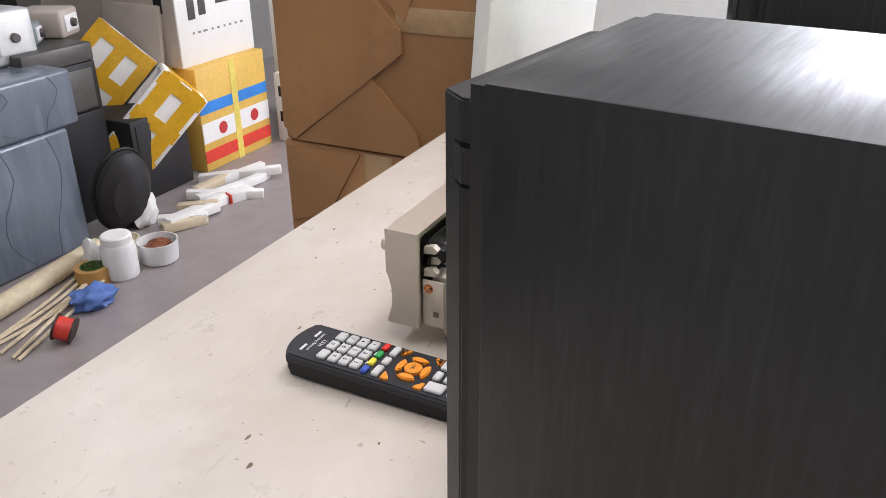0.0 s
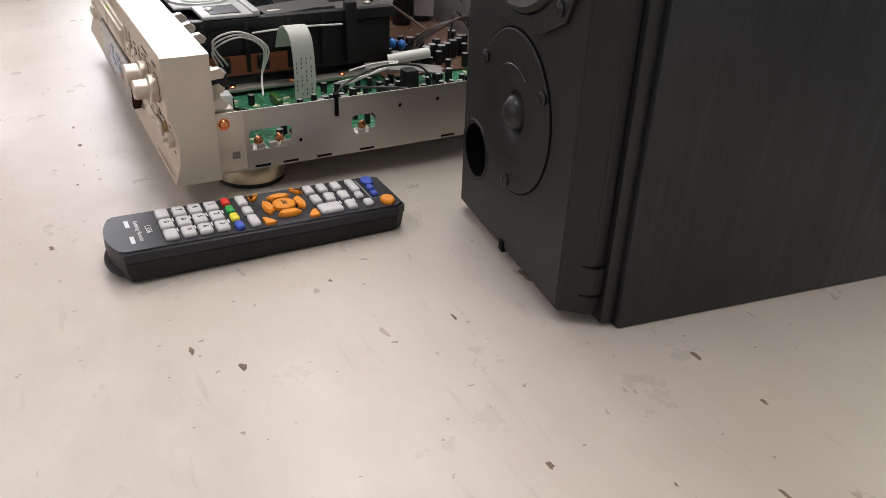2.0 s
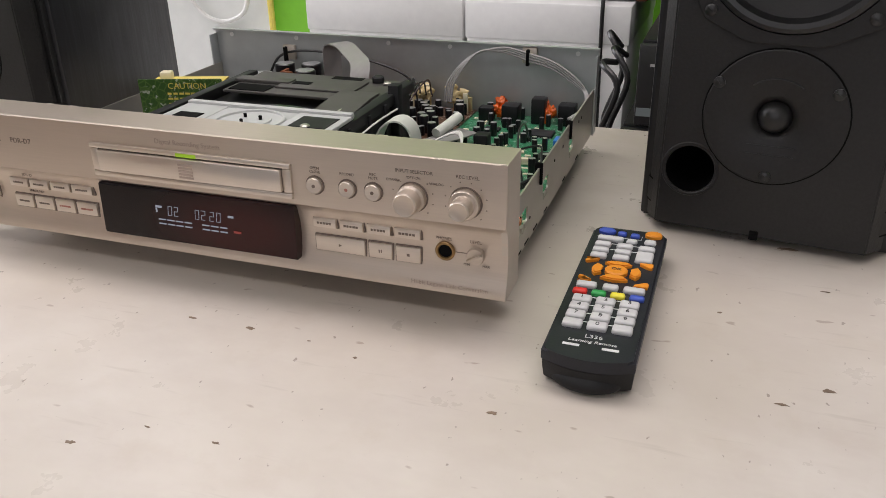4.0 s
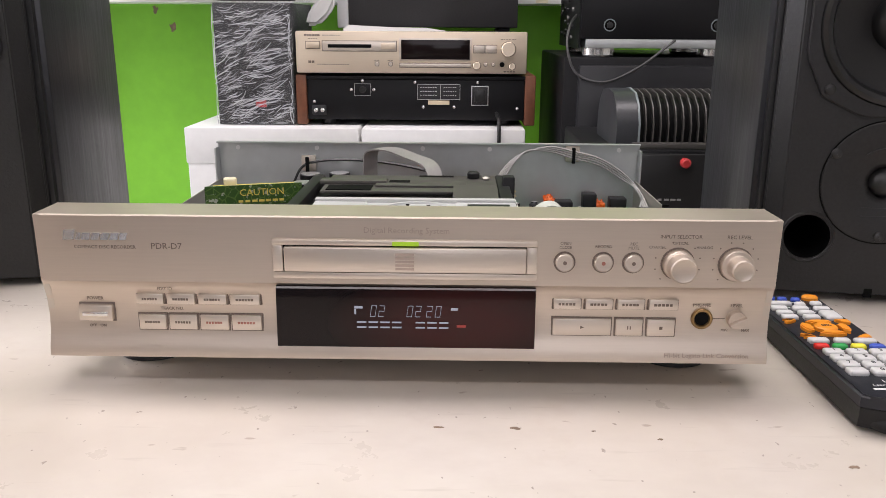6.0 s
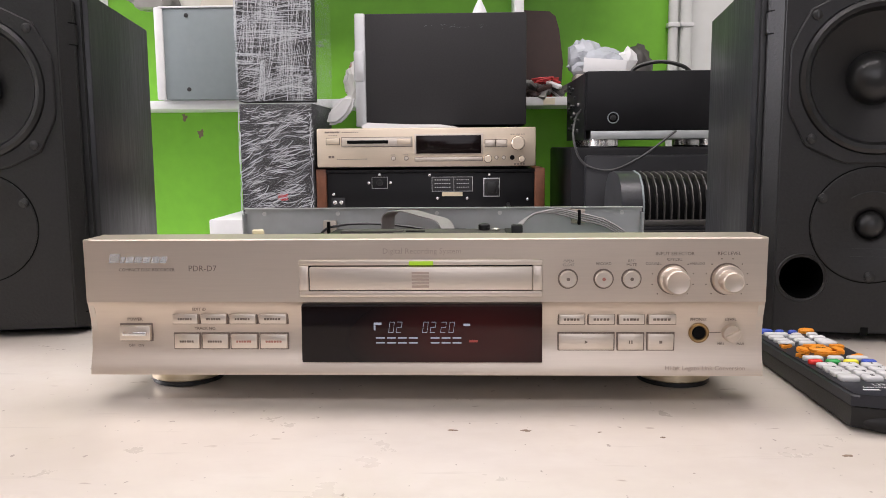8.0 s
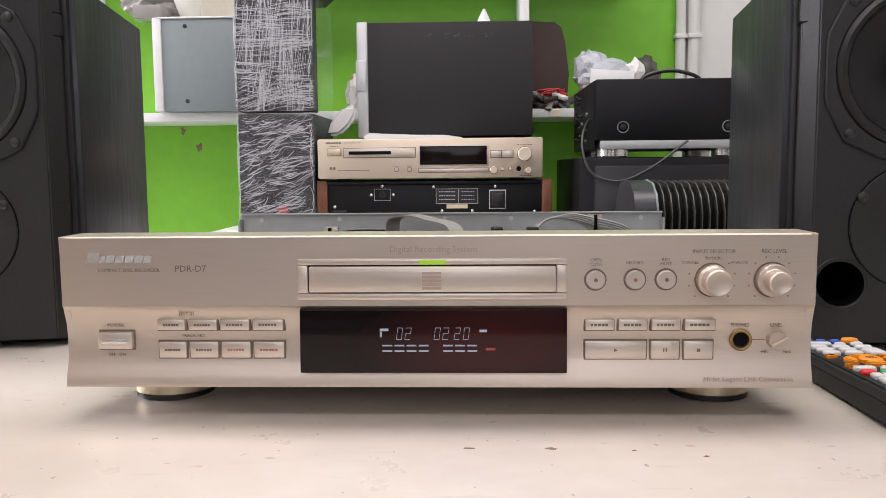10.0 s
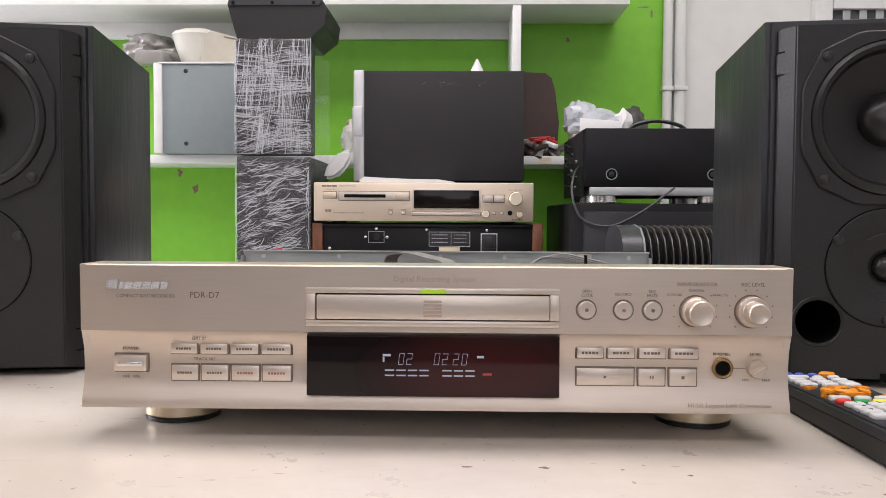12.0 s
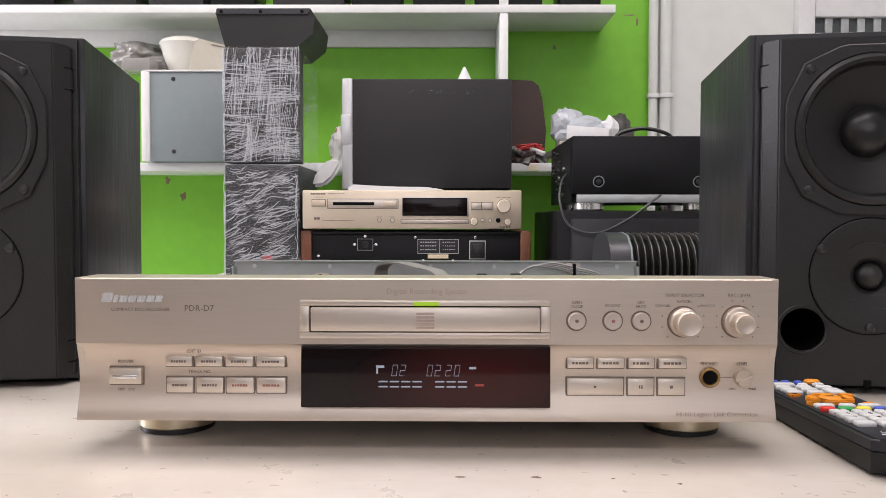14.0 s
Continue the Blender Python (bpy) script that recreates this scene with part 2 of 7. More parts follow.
M = dict(
    table=make_table_top(),
    veneer=make_veneer(),
    baffle=plain("black_moulded_plastic", (0.0160, 0.0154, 0.0154), 0.46, vary=0.3, scale=420, bump=0.4, Specular_IOR_Level=0.42),
    chamfer=plain("satin_black_plastic", (0.03, 0.032, 0.036), 0.36, scale=300, bump=0.1),
    rubber=plain("black_rubber", (0.016, 0.016, 0.016), 0.33, bump=0.05),
    cone=plain("dark_paper_cone", (0.015, 0.0145, 0.0145), 0.5, scale=400, bump=0.2, Specular_IOR_Level=0.4),
    screw=plain("blackened_steel", (0.05, 0.05, 0.05), 0.35, 0.8),
    hole=plain("deep_black", (0.004, 0.004, 0.004), 0.7, bump=0, Specular_IOR_Level=0.1),
    champagne=make_brushed("champagne_aluminium", (0.655, 0.566, 0.482), 0.38, 0.76),
    champagne_low=make_brushed("champagne_cap", (0.72, 0.64, 0.56), 0.34, 0.75),
    champagne_plastic=plain("champagne_plastic", (0.62, 0.55, 0.47), 0.4, 0.3, vary=0.06, bump=0.02),
    window=make_window(),
    steel=plain("zinc_plated_steel", (0.50, 0.48, 0.43), 0.40, 0.75, vary=0.05, bump=0.02, coarse=12),
    steel_grey=plain("grey_zinc_sheet", (0.50, 0.52, 0.52), 0.42, 0.6, vary=0.1),
    copper=plain("copper_screw", (0.72, 0.30, 0.15), 0.25, 1.0),
    foot=make_brushed("gold_anodised_foot", (0.64, 0.55, 0.40), 0.3, 0.9),
    ink=plain("grey_print", (0.19, 0.145, 0.118), 0.6, bump=0),
    ink_red=plain("red_print", (0.42, 0.17, 0.13), 0.5, bump=0),
    ink_rose=plain("pale_print", (0.46, 0.36, 0.30), 0.6, bump=0),
    chrome=plain("polished_silver", (0.85, 0.84, 0.82), 0.22, 0.75, vary=0.04, bump=0),
    crease=plain("white_film_crease", (0.80, 0.82, 0.85), 0.2, vary=0.1, bump=0, Alpha=0.6),
    scorch=plain("dark_scorch", (0.20, 0.14, 0.095), 0.6, vary=0.3),
    brass=plain("brass_socket", (0.34, 0.22, 0.10), 0.34, 0.9),
    led=glow("green_led", (0.50, 0.85, 0.02), 0.6),
    digits=glow("display_segments", (0.80, 0.86, 1.0), 0.42),
    redglow=glow("red_display_mark", (0.8, 0.08, 0.05), 0.35),
    pcb=make_board("green_circuit_board", (0.02, 0.17, 0.075), (0.07, 0.32, 0.17)),
    pcb_brown=make_board("brown_circuit_board", (0.10, 0.05, 0.03), (0.2, 0.11, 0.07)),
    pcb_olive=make_board("olive_circuit_board", (0.04, 0.10, 0.02), (0.10, 0.18, 0.04)),
    cap=plain("black_capacitor_sleeve", (0.012, 0.012, 0.014), 0.3, bump=0),
    captop=plain("capacitor_top", (0.6, 0.6, 0.6), 0.35, 0.8, bump=0),
    chip=plain("chip_epoxy", (0.02, 0.02, 0.022), 0.5),
    cream=plain("cream_connector", (0.75, 0.68, 0.5), 0.45),
    white=plain("white_plastic", (0.74, 0.74, 0.73), 0.38, vary=0.07),
    mech=plain("black_mechanism_plastic", (0.010, 0.010, 0.011), 0.45, Specular_IOR_Level=0.35),
    mech_plate=plain("grey_mechanism_plate", (0.085, 0.08, 0.074), 0.42, 0.3),
    disc=plain("mirror_disc", (0.13, 0.145, 0.19), 0.14, 1.0, vary=0.05, bump=0),
    orange=plain("orange_lacquer", (0.66, 0.115, 0.008), 0.35),
    blue=plain("blue_lacquer", (0.04, 0.2, 0.6), 0.3),
    brown=plain("brown_heatsink", (0.22, 0.07, 0.03), 0.4),
    glue=plain("yellow_hot_glue", (0.7, 0.55, 0.28), 0.4),
    yellow=plain("yellow_tape", (0.75, 0.6, 0.12), 0.4),
    lead=plain("dark_grey_lead", (0.055, 0.055, 0.055), 0.4, bump=0),
    wire=plain("grey_wire", (0.35, 0.34, 0.33), 0.4, bump=0),
    wire_dark=plain("black_wire", (0.015, 0.015, 0.015), 0.35, bump=0),
    wire_white=plain("white_wire", (0.72, 0.71, 0.68), 0.4, bump=0),
    ribbon=plain("white_ribbon_cable", (0.62, 0.64, 0.58), 0.35, vary=0.05),
    ribbon_grey=plain("grey_ribbon_cable", (0.30, 0.29, 0.28), 0.35, vary=0.1, stretch=(8, 1, 1)),
    remote=plain("remote_top_plastic", (0.017, 0.018, 0.024), 0.44, scale=700, bump=0.1, Specular_IOR_Level=0.4),
    remote_low=plain("remote_shell_plastic", (0.010, 0.010, 0.011), 0.5, scale=700, bump=0.2, Specular_IOR_Level=0.35),
    key=plain("grey_rubber_key", (0.60, 0.60, 0.60), 0.5, vary=0.05, bump=0.03),
    key_orange=plain("orange_rubber_key", (0.85, 0.30, 0.02), 0.45, vary=0.05, bump=0.03),
    key_red=plain("red_rubber_key", (0.75, 0.03, 0.02), 0.45, vary=0.05, bump=0),
    key_green=plain("green_rubber_key", (0.02, 0.36, 0.08), 0.45, vary=0.05, bump=0),
    key_yellow=plain("yellow_rubber_key", (0.85, 0.75, 0.05), 0.45, vary=0.05, bump=0),
    key_blue=plain("blue_rubber_key", (0.05, 0.10, 0.50), 0.45, vary=0.05, bump=0),
    keyink=plain("key_legend", (0.04, 0.04, 0.04), 0.6, bump=0),
    print_white=plain("white_legend", (0.75, 0.75, 0.75), 0.5, bump=0),
    green_wall=plain("lime_wall_paint", (0.185, 0.52, 0.03), 0.5, vary=0.10, scale=25, coarse=2.2, bump=0.15),
    white_wall=plain("white_wall_paint", (0.70, 0.71, 0.68), 0.6, vary=0.06, scale=20, coarse=2, bump=0.15),
    shelf=plain("white_melamine", (0.76, 0.77, 0.75), 0.35, vary=0.05, coarse=3),
    whitebox=plain("white_card_box", (0.78, 0.78, 0.77), 0.4, vary=0.05, coarse=4),
    floor=plain("grey_brown_floor", (0.30, 0.265, 0.26), 0.4, vary=0.15, scale=18, coarse=1.5),
    ceiling=plain("ceiling_paint", (0.75, 0.75, 0.73), 0.8, vary=0.05),
    film=make_film(),
    greypaint=plain("grey_powder_coat", (0.20, 0.235, 0.24), 0.45, vary=0.06),
    silver=plain("silver_plastic", (0.68, 0.69, 0.70), 0.3, 0.4, vary=0.05),
    black_vinyl=plain("black_vinyl_wrap", (0.030, 0.029, 0.030), 0.5, scale=350, bump=0.2, Specular_IOR_Level=0.25),
    black_paint=plain("black_metal_paint", (0.007, 0.007, 0.008), 0.42, scale=400, bump=0.1, Specular_IOR_Level=0.25),
    md_gold=make_brushed("gold_front_panel", (0.78, 0.66, 0.52), 0.34, 0.6),
    walnut=plain("walnut_veneer", (0.17, 0.062, 0.03), 0.45, vary=0.35, scale=90, stretch=(1, 0.1, 1)),
    carton=make_carton("brown_carton", (0.38, 0.195, 0.08)),
    room_wall=plain("dim_grey_wall_paint", (0.30, 0.29, 0.28), 0.7, vary=0.1, scale=20, coarse=2),
    carton_light=make_carton("grey_carton", (0.48, 0.42, 0.37)),
    tape=plain("clear_parcel_tape", (0.42, 0.27, 0.14), 0.10, bump=0.4, scale=40),
    yellowbox=plain("yellow_carton", (0.72, 0.45, 0.09), 0.5, vary=0.12),
    tub=plain("cream_white_plastic", (0.66, 0.65, 0.58), 0.4, vary=0.05),
    cream_dull=plain("dull_cream_plastic", (0.48, 0.45, 0.37), 0.5, vary=0.08),
    bag_print=make_bag_print(),
    clamp=plain("grey_white_plastic", (0.50, 0.51, 0.50), 0.42, vary=0.08),
    foam=plain("white_foam", (0.80, 0.79, 0.77), 0.7, vary=0.05),
    foam_yellow=plain("yellow_parcel_tape", (0.72, 0.40, 0.02), 0.25, vary=0.15),
    stripe_blue=plain("blue_print", (0.03, 0.22, 0.65), 0.5),
    stripe_red=plain("red_stripe", (0.72, 0.05, 0.03), 0.5),
    paper=plain("white_paper", (0.80, 0.80, 0.80), 0.6, vary=0.04),
    bag_grey=plain("grey_poly_bag", (0.50, 0.53, 0.57), 0.22, vary=0.15, scale=20, bump=0.5),
    clear=plain("clear_bag", (0.30, 0.29, 0.27), 0.15, vary=0.2, scale=30, bump=0.6),
    leather=plain("dark_brown_leather", (0.045, 0.025, 0.02), 0.5),
    tool=plain("worn_tool_steel", (0.30, 0.29, 0.28), 0.35, 0.9),
    tool_red=plain("red_tool_grip", (0.55, 0.04, 0.04), 0.4),
    tool_wood=plain("ochre_tool_grip", (0.5, 0.28, 0.08), 0.45),
    cardroll=plain("cardboard_tube", (0.62, 0.52, 0.36), 0.6),
    blue_cloth=plain("blue_crumpled_paper", (0.10, 0.19, 0.5), 0.6),
    glass_pane=plain("window_glass_dark", (0.07, 0.08, 0.08), 0.1, bump=0),
    film_grey=plain("blue_grey_film_wrap", (0.13, 0.155, 0.19), 0.22, vary=0.3, scale=14, bump=0.8, stretch=(2, 1, 0.3)),
)

# ---- building helpers ----


def bx(bm, x0, x1, y0, y1, z0, z1, bevel=0.0, seg=2, m=None):
    """A box, with its edges rounded by bevel."""
    vs = [bm.verts.new((x, y, z)) for z in (z0, z1) for y in (y0, y1) for x in (x0, x1)]
    quads = [(0, 2, 3, 1), (4, 5, 7, 6), (0, 1, 5, 4), (2, 6, 7, 3), (0, 4, 6, 2), (1, 3, 7, 5)]
    fs = [bm.faces.new([vs[i] for i in q]) for q in quads]
    if m is not None:
        for v in vs:
            v.co = m @ v.co
    if bevel > 0:
        es = list({e for f in fs for e in f.edges})
        bmesh.ops.bevel(bm, geom=es, offset=bevel, segments=seg, affect="EDGES", profile=0.5, clamp_overlap=True)
    return bm


def lathe(bm, profile, n=24, m=None, cap0=True, cap1=True):
    """Turns (radius, height) pairs round z, then places them by m."""
    rings = []
    for r, h in profile:
        ring = []
        for i in range(n):
            a = 2 * math.pi * i / n
            p = Vector((r * math.cos(a), r * math.sin(a), h))
            ring.append(bm.verts.new(m @ p if m is not None else p))
        rings.append(ring)
    for a, b in zip(rings, rings[1:]):
        for i in range(n):
            j = (i + 1) % n
            bm.faces.new((a[i], a[j], b[j], b[i]))
    if cap0:
        bm.faces.new(rings[0][::-1])
    if cap1:
        bm.faces.new(rings[-1])
    return bm


FRONT = Matrix.Rotation(radians(90), 4, "X")  # turns z to -y, so that a lathe faces the viewer at the front


def facing(x, y, z):
    return Matrix.Translation((x, y, z)) @ FRONT


def prism(bm, poly, a0, a1, axis="x"):
    """A closed outline pushed along an axis. x: outline in (y, z); y: in (x, z); z: in (x, y)."""
    def at(p, a):
        return {"x": (a, p[0], p[1]), "y": (p[0], a, p[1]), "z": (p[0], p[1], a)}[axis]
    v0 = [bm.verts.new(at(p, a0)) for p in poly]
    v1 = [bm.verts.new(at(p, a1)) for p in poly]
    n = len(poly)
    for i in range(n):
        j = (i + 1) % n
        bm.faces.new((v0[i], v0[j], v1[j], v1[i]))
    bm.faces.new(v0[::-1])
    bm.faces.new(v1)
    return bm


def smooth_path(pts, steps=6):
    ps = [Vector(p) for p in pts]
    ps = [ps[0] * 2 - ps[1]] + ps + [ps[-1] * 2 - ps[-2]]
    out = []
    for i in range(1, len(ps) - 2):
        p0, p1, p2, p3 = ps[i - 1:i + 3]
        for k in range(steps):
            t = k / steps
            out.append(0.5 * ((2 * p1) + (p2 - p0) * t + (2 * p0 - 5 * p1 + 4 * p2 - p3) * t * t + (3 * p1 - p0 - 3 * p2 + p3) * t ** 3))
    out.append(ps[-2])
    return out


def tube(bm, pts, r, n=6, steps=6):
    """A wire along a smooth path."""
    path = smooth_path(pts, steps)
    side, rings = None, []
    for i, p in enumerate(path):
        d = (path[min(i + 1, len(path) - 1)] - path[max(i - 1, 0)]).normalized()
        if side is None:
            side = d.cross(Vector((0.3, 0.2, 0.93))).normalized()
        side = (side - d * side.dot(d)).normalized()
        up = d.cross(side)
        rings.append([bm.verts.new(p + r * (side * math.cos(2 * math.pi * k / n) + up * math.sin(2 * math.pi * k / n))) for k in range(n)])
    for a, b in zip(rings, rings[1:]):
        for k in range(n):
            bm.faces.new((a[k], a[(k + 1) % n], b[(k + 1) % n], b[k]))
    bm.faces.new(rings[0][::-1])
    bm.faces.new(rings[-1])
    return bm


def strip(bm, pts, half, thick=0.0006, steps=6):
    """A flat cable: a path swept with a wide, thin section; half is the half-width vector."""
    path, h = smooth_path(pts, steps), Vector(half)
    rings = []
    for i, p in enumerate(path):
        d = (path[min(i + 1, len(path) - 1)] - path[max(i - 1, 0)]).normalized()
        nrm = d.cross(h).normalized() * thick
        rings.append([bm.verts.new(p + s * h + t * nrm) for s, t in ((-1, -1), (1, -1), (1, 1), (-1, 1))])
    for a, b in zip(rings, rings[1:]):
        for k in range(4):
            bm.faces.new((a[k], a[(k + 1) % 4], b[(k + 1) % 4], b[k]))
    bm.faces.new(rings[0][::-1])
    bm.faces.new(rings[-1])
    return bm


def lump(bm, centre, size, seed, rough=0.35, sub=3):
    """A crumpled lump: a ball pushed about by noise."""
    made = bmesh.ops.create_icosphere(bm, subdivisions=sub, radius=1.0)["verts"]
    for v in made:
        p = v.co.copy()
        k = 1 + rough * noise.noise(p * 2.1 + Vector((seed * 7.3, seed, -seed))) + rough * 0.6 * noise.noise(p * 5.5 + Vector((seed, 3.1 * seed, 0)))
        v.co = Vector(centre) + Vector((p.x * size[0], p.y * size[1], p.z * size[2])) * k
    return bm


def mesh_of(name, bm, material, flat=False, crisp=32):
    bmesh.ops.recalc_face_normals(bm, faces=bm.faces)
    if all(len(f.verts) == 3 for f in bm.faces):
        crisp = 78
    me = bpy.data.meshes.new(name)
    bm.to_mesh(me)
    bm.free()
    me.materials.append(material)
    if not flat:
        me.shade_smooth()
        me.set_sharp_from_angle(angle=radians(crisp))
    return me


def part(name, bm, material, parent, label="", at=None):
    ob = new(name, mesh_of(name, bm, material))
    ob.parent = parent
    if at is not None:
        ob.matrix_basis = at
    return tagged(ob, label)


def again(name, mesh, parent, m, label=""):
    ob = new(name, mesh)
    ob.parent, ob.matrix_basis = parent, m
    return tagged(ob, label)


def thing(name, label, category, m=None, group="", kind=""):
    ob = new(name)
    ob.empty_display_size = 0.02
    if m is not None:
        ob.matrix_basis = m
    return tagged(ob, label, category, group, kind)


def single(name, bm, material, label, category, m=None, group="", kind=""):
    ob = new(name, mesh_of(name, bm, material))
    if m is not None:
        ob.matrix_basis = m
    return tagged(ob, label, category, group, kind)


def B():
    return bmesh.new()


def words(text, size, m, material, parent, name="lettering", align="CENTER", shear=0.0, space=1.0):
    """Raised lettering with the built-in font, as a mesh."""
    cu = bpy.data.curves.new(name, "FONT")
    cu.body, cu.size, cu.align_x, cu.align_y, cu.extrude, cu.shear, cu.space_character = text, size, align, "CENTER", 0.00008, shear, space
    cu.resolution_u = 2
    ob = bpy.data.objects.new(name, cu)
    me = bpy.data.meshes.new_from_object(ob)
    bpy.data.objects.remove(ob)
    bpy.data.curves.remove(cu)
    me.materials.clear()
    me.materials.append(material)
    return again(name, me, parent, m)


def bars(bm, x0, x1, z, h, y, n, gap=0.3, seed=0):
    """A line of unreadable print as small bars on a front face."""
    rnd = random.Random(seed)
    w = (x1 - x0) / n
    for i in range(n):
        a = x0 + i * w
        bx(bm, a, a + w * (1 - gap * rnd.uniform(0.6, 1.4)), y - 0.00015, y + 0.0002, z - h / 2, z + h / 2)
    return bm


def carve(ob, *cutters):
    """Cuts shapes out of a part for good."""
    temps = []
    for bm in cutters:
        bmesh.ops.recalc_face_normals(bm, faces=bm.faces)
        me = bpy.data.meshes.new("cut")
        bm.to_mesh(me)
        bm.free()
        c = new("cut", me)
        temps.append(c)
        mod = ob.modifiers.new("cut", "BOOLEAN")
        mod.object, mod.operation, mod.solver = c, "DIFFERENCE", "EXACT"
    me = bpy.data.meshes.new_from_object(ob.evaluated_get(bpy.context.evaluated_depsgraph_get()))
    ob.modifiers.clear()
    ob.data = me
    me.shade_smooth()
    me.set_sharp_from_angle(angle=radians(32))
    for c in temps:
        bpy.data.objects.remove(c)
    return ob


SEG = {"0": "abcdef", "1": "bc", "2": "abged", "3": "abgcd", "4": "fgbc", "5": "afgcd", "6": "afgedc", "7": "abc", "8": "abcdefg", "9": "abcdfg"}


def seven(bm, digit, x, z, w, h, y, t=0.0007):
    """A slanted seven-segment digit made of thin bars."""
    for s in SEG[digit]:
        x0, x1, z0, z1 = {"a": (0, w, h - t, h), "g": (0, w, h / 2 - t / 2, h / 2 + t / 2), "d": (0, w, 0, t), "f": (0, t, h / 2, h), "b": (w - t, w, h / 2, h),
                          "e": (0, t, 0, h / 2), "c": (w - t, w, 0, h / 2)}[s]
        k = 0.14
        g = 0.0002
        prism(bm, [(x + x0 + k * z0 + g, z + z0 + g), (x + x1 + k * z0 - g, z + z0 + g), (x + x1 + k * z1 - g, z + z1 - g), (x + x0 + k * z1 + g, z + z1 - g)], y, y + 0.0003, "y")
    return bm

# ---- structure ----
FLOOR = -0.75


def slab(name, x0, x1, y0, y1, z0, z1, material, label, category, bevel=0.0):
    return single(name, bx(B(), x0, x1, y0, y1, z0, z1, bevel), M[material], label, category, kind="structure")


slab("floor", -3.6, 2.6, -2.9, 1.72, FLOOR - 0.1, FLOOR, "floor", "dull grey-brown floor of the workshop", "floor")
slab("ceiling", -3.6, 2.6, -2.9, 1.72, 1.95, 2.05, "ceiling", "plain white ceiling above the workshop", "ceiling")
green_wall = slab("wall_north", -0.895, 0.526, 1.603, 1.72, FLOOR, 1.95, "green_wall", "lime green painted wall behind the shelves", "wall")
for x, z, w, h in ((-0.711, 0.241, 0.006, 0.010), (-0.715, 0.262, 0.012, 0.003), (-0.672, 0.199, 0.007, 0.010), (0.281, 0.580, 0.004, 0.007), (0.492, 0.645, 0.003, 0.011), (0.470, 0.662, 0.018, 0.0016)):
    part("scuff", lump(B(), (x, 1.6030, z), (w, 0.0005, h), 7 * x + z, 0.9, 2), M["scorch"], green_wall)
slab("wall_north_left", -3.6, -0.895, 1.601, 1.72, FLOOR, 1.95, "white_wall", "off-white painted wall beside the green one", "wall")
slab("wall_north_right", 0.526, 2.6, 1.601, 1.72, FLOOR, 1.95, "white_wall", "white painted wall beside the pipes", "wall")
slab("wall_east", 2.6, 2.7, -2.9, 1.72, FLOOR, 1.95, "white_wall", "plain white side wall of the workshop", "wall")
# closes the room unseen; its dark grey is picked to hold back bounce light
slab("wall_south", -3.6, 2.6, -3.0, -2.9, FLOOR, 1.95, "room_wall", "plain grey wall behind the pile of boxes", "wall")
slab("wall_west", -3.7, -3.6, -2.9, 1.72, FLOOR, 1.95, "white_wall", "plain white wall at the bright shop end", "wall")


def make_table():
    t = thing("workbench", "cream laminate workbench, stained, with worn edges", "table")
    part("tabletop", bx(B(), -1.3, 1.25, -0.21, 0.425, -0.028, 0.0, 0.003), M["table"], t, "stained cream laminate top")
    for x in (-1.2, 1.1):
        for y in (-0.14, 0.34):
            part("leg", bx(B(), x, x + 0.05, y, y + 0.05, FLOOR, -0.028, 0.003), M["steel_grey"], t)
    R = random.Random(21)
    marks = [(0.39, -0.008, 6), (0.481, 0.206, 6), (0.513, 0.092, 5), (0.523, 0.21, 4), (0.521, 0.053, 8), (0.062, -0.046, 6), (0.02, -0.046, 5), (0.396, 0.108, 4), (0.57, 0.172, 6),
             (0.366, -0.028, 4), (0.375, 0.168, 8), (0.034, -0.168, 6), (0.063, -0.146, 3), (0.103, -0.146, 3), (0.226, -0.081, 5), (0.332, 0.06, 3), (0.103, -0.048, 2), (0.137, -0.056, 3), (0.546, 0.134, 3), (0.265, 0.226, 3)]
    for x, y, s in marks:
        k = s * 0.00045
        part("scorch_mark", lump(B(), (x, y, 0.0), (k * R.uniform(0.9, 1.8), k * R.uniform(0.35, 0.7), 0.0004), s + 10 * x, 0.8, 2), M["scorch"], t)
    for y in (-0.13, 0.36):
        part("rail", bx(B(), -1.15, 1.1, y, y + 0.025, -0.09, -0.028, 0.002), M["steel_grey"], t)


make_table()


def make_counter():
    t = thing("back_counter", "white counter behind the workbench, mostly hidden by boxes", "counter")
    part("counter_top", bx(B(), -1.1, 1.5, 0.60, 1.59, -0.388, -0.358, 0.003), M["shelf"], t)
    for x in (-1.08, 0.2, 1.46):
        part("side_panel", bx(B(), x, x + 0.02, 0.64, 1.59, FLOOR, -0.388, 0.001), M["shelf"], t)


make_counter()

# The things along the back wall are laid out in their own measure; this sets them at their true size and distance.
BACK = Matrix.Translation((-0.0160, 0.0505, -0.0240)) @ Matrix.Diagonal((1.0995, 1.0563, 1.0995, 1))


def placed(build, m):
    """Builds a group of things and sets the whole group by m."""
    known = set(bpy.data.objects)
    build()
    for ob in set(bpy.data.objects) - known:
        if ob.parent is None:
            ob.matrix_basis = m @ ob.matrix_basis


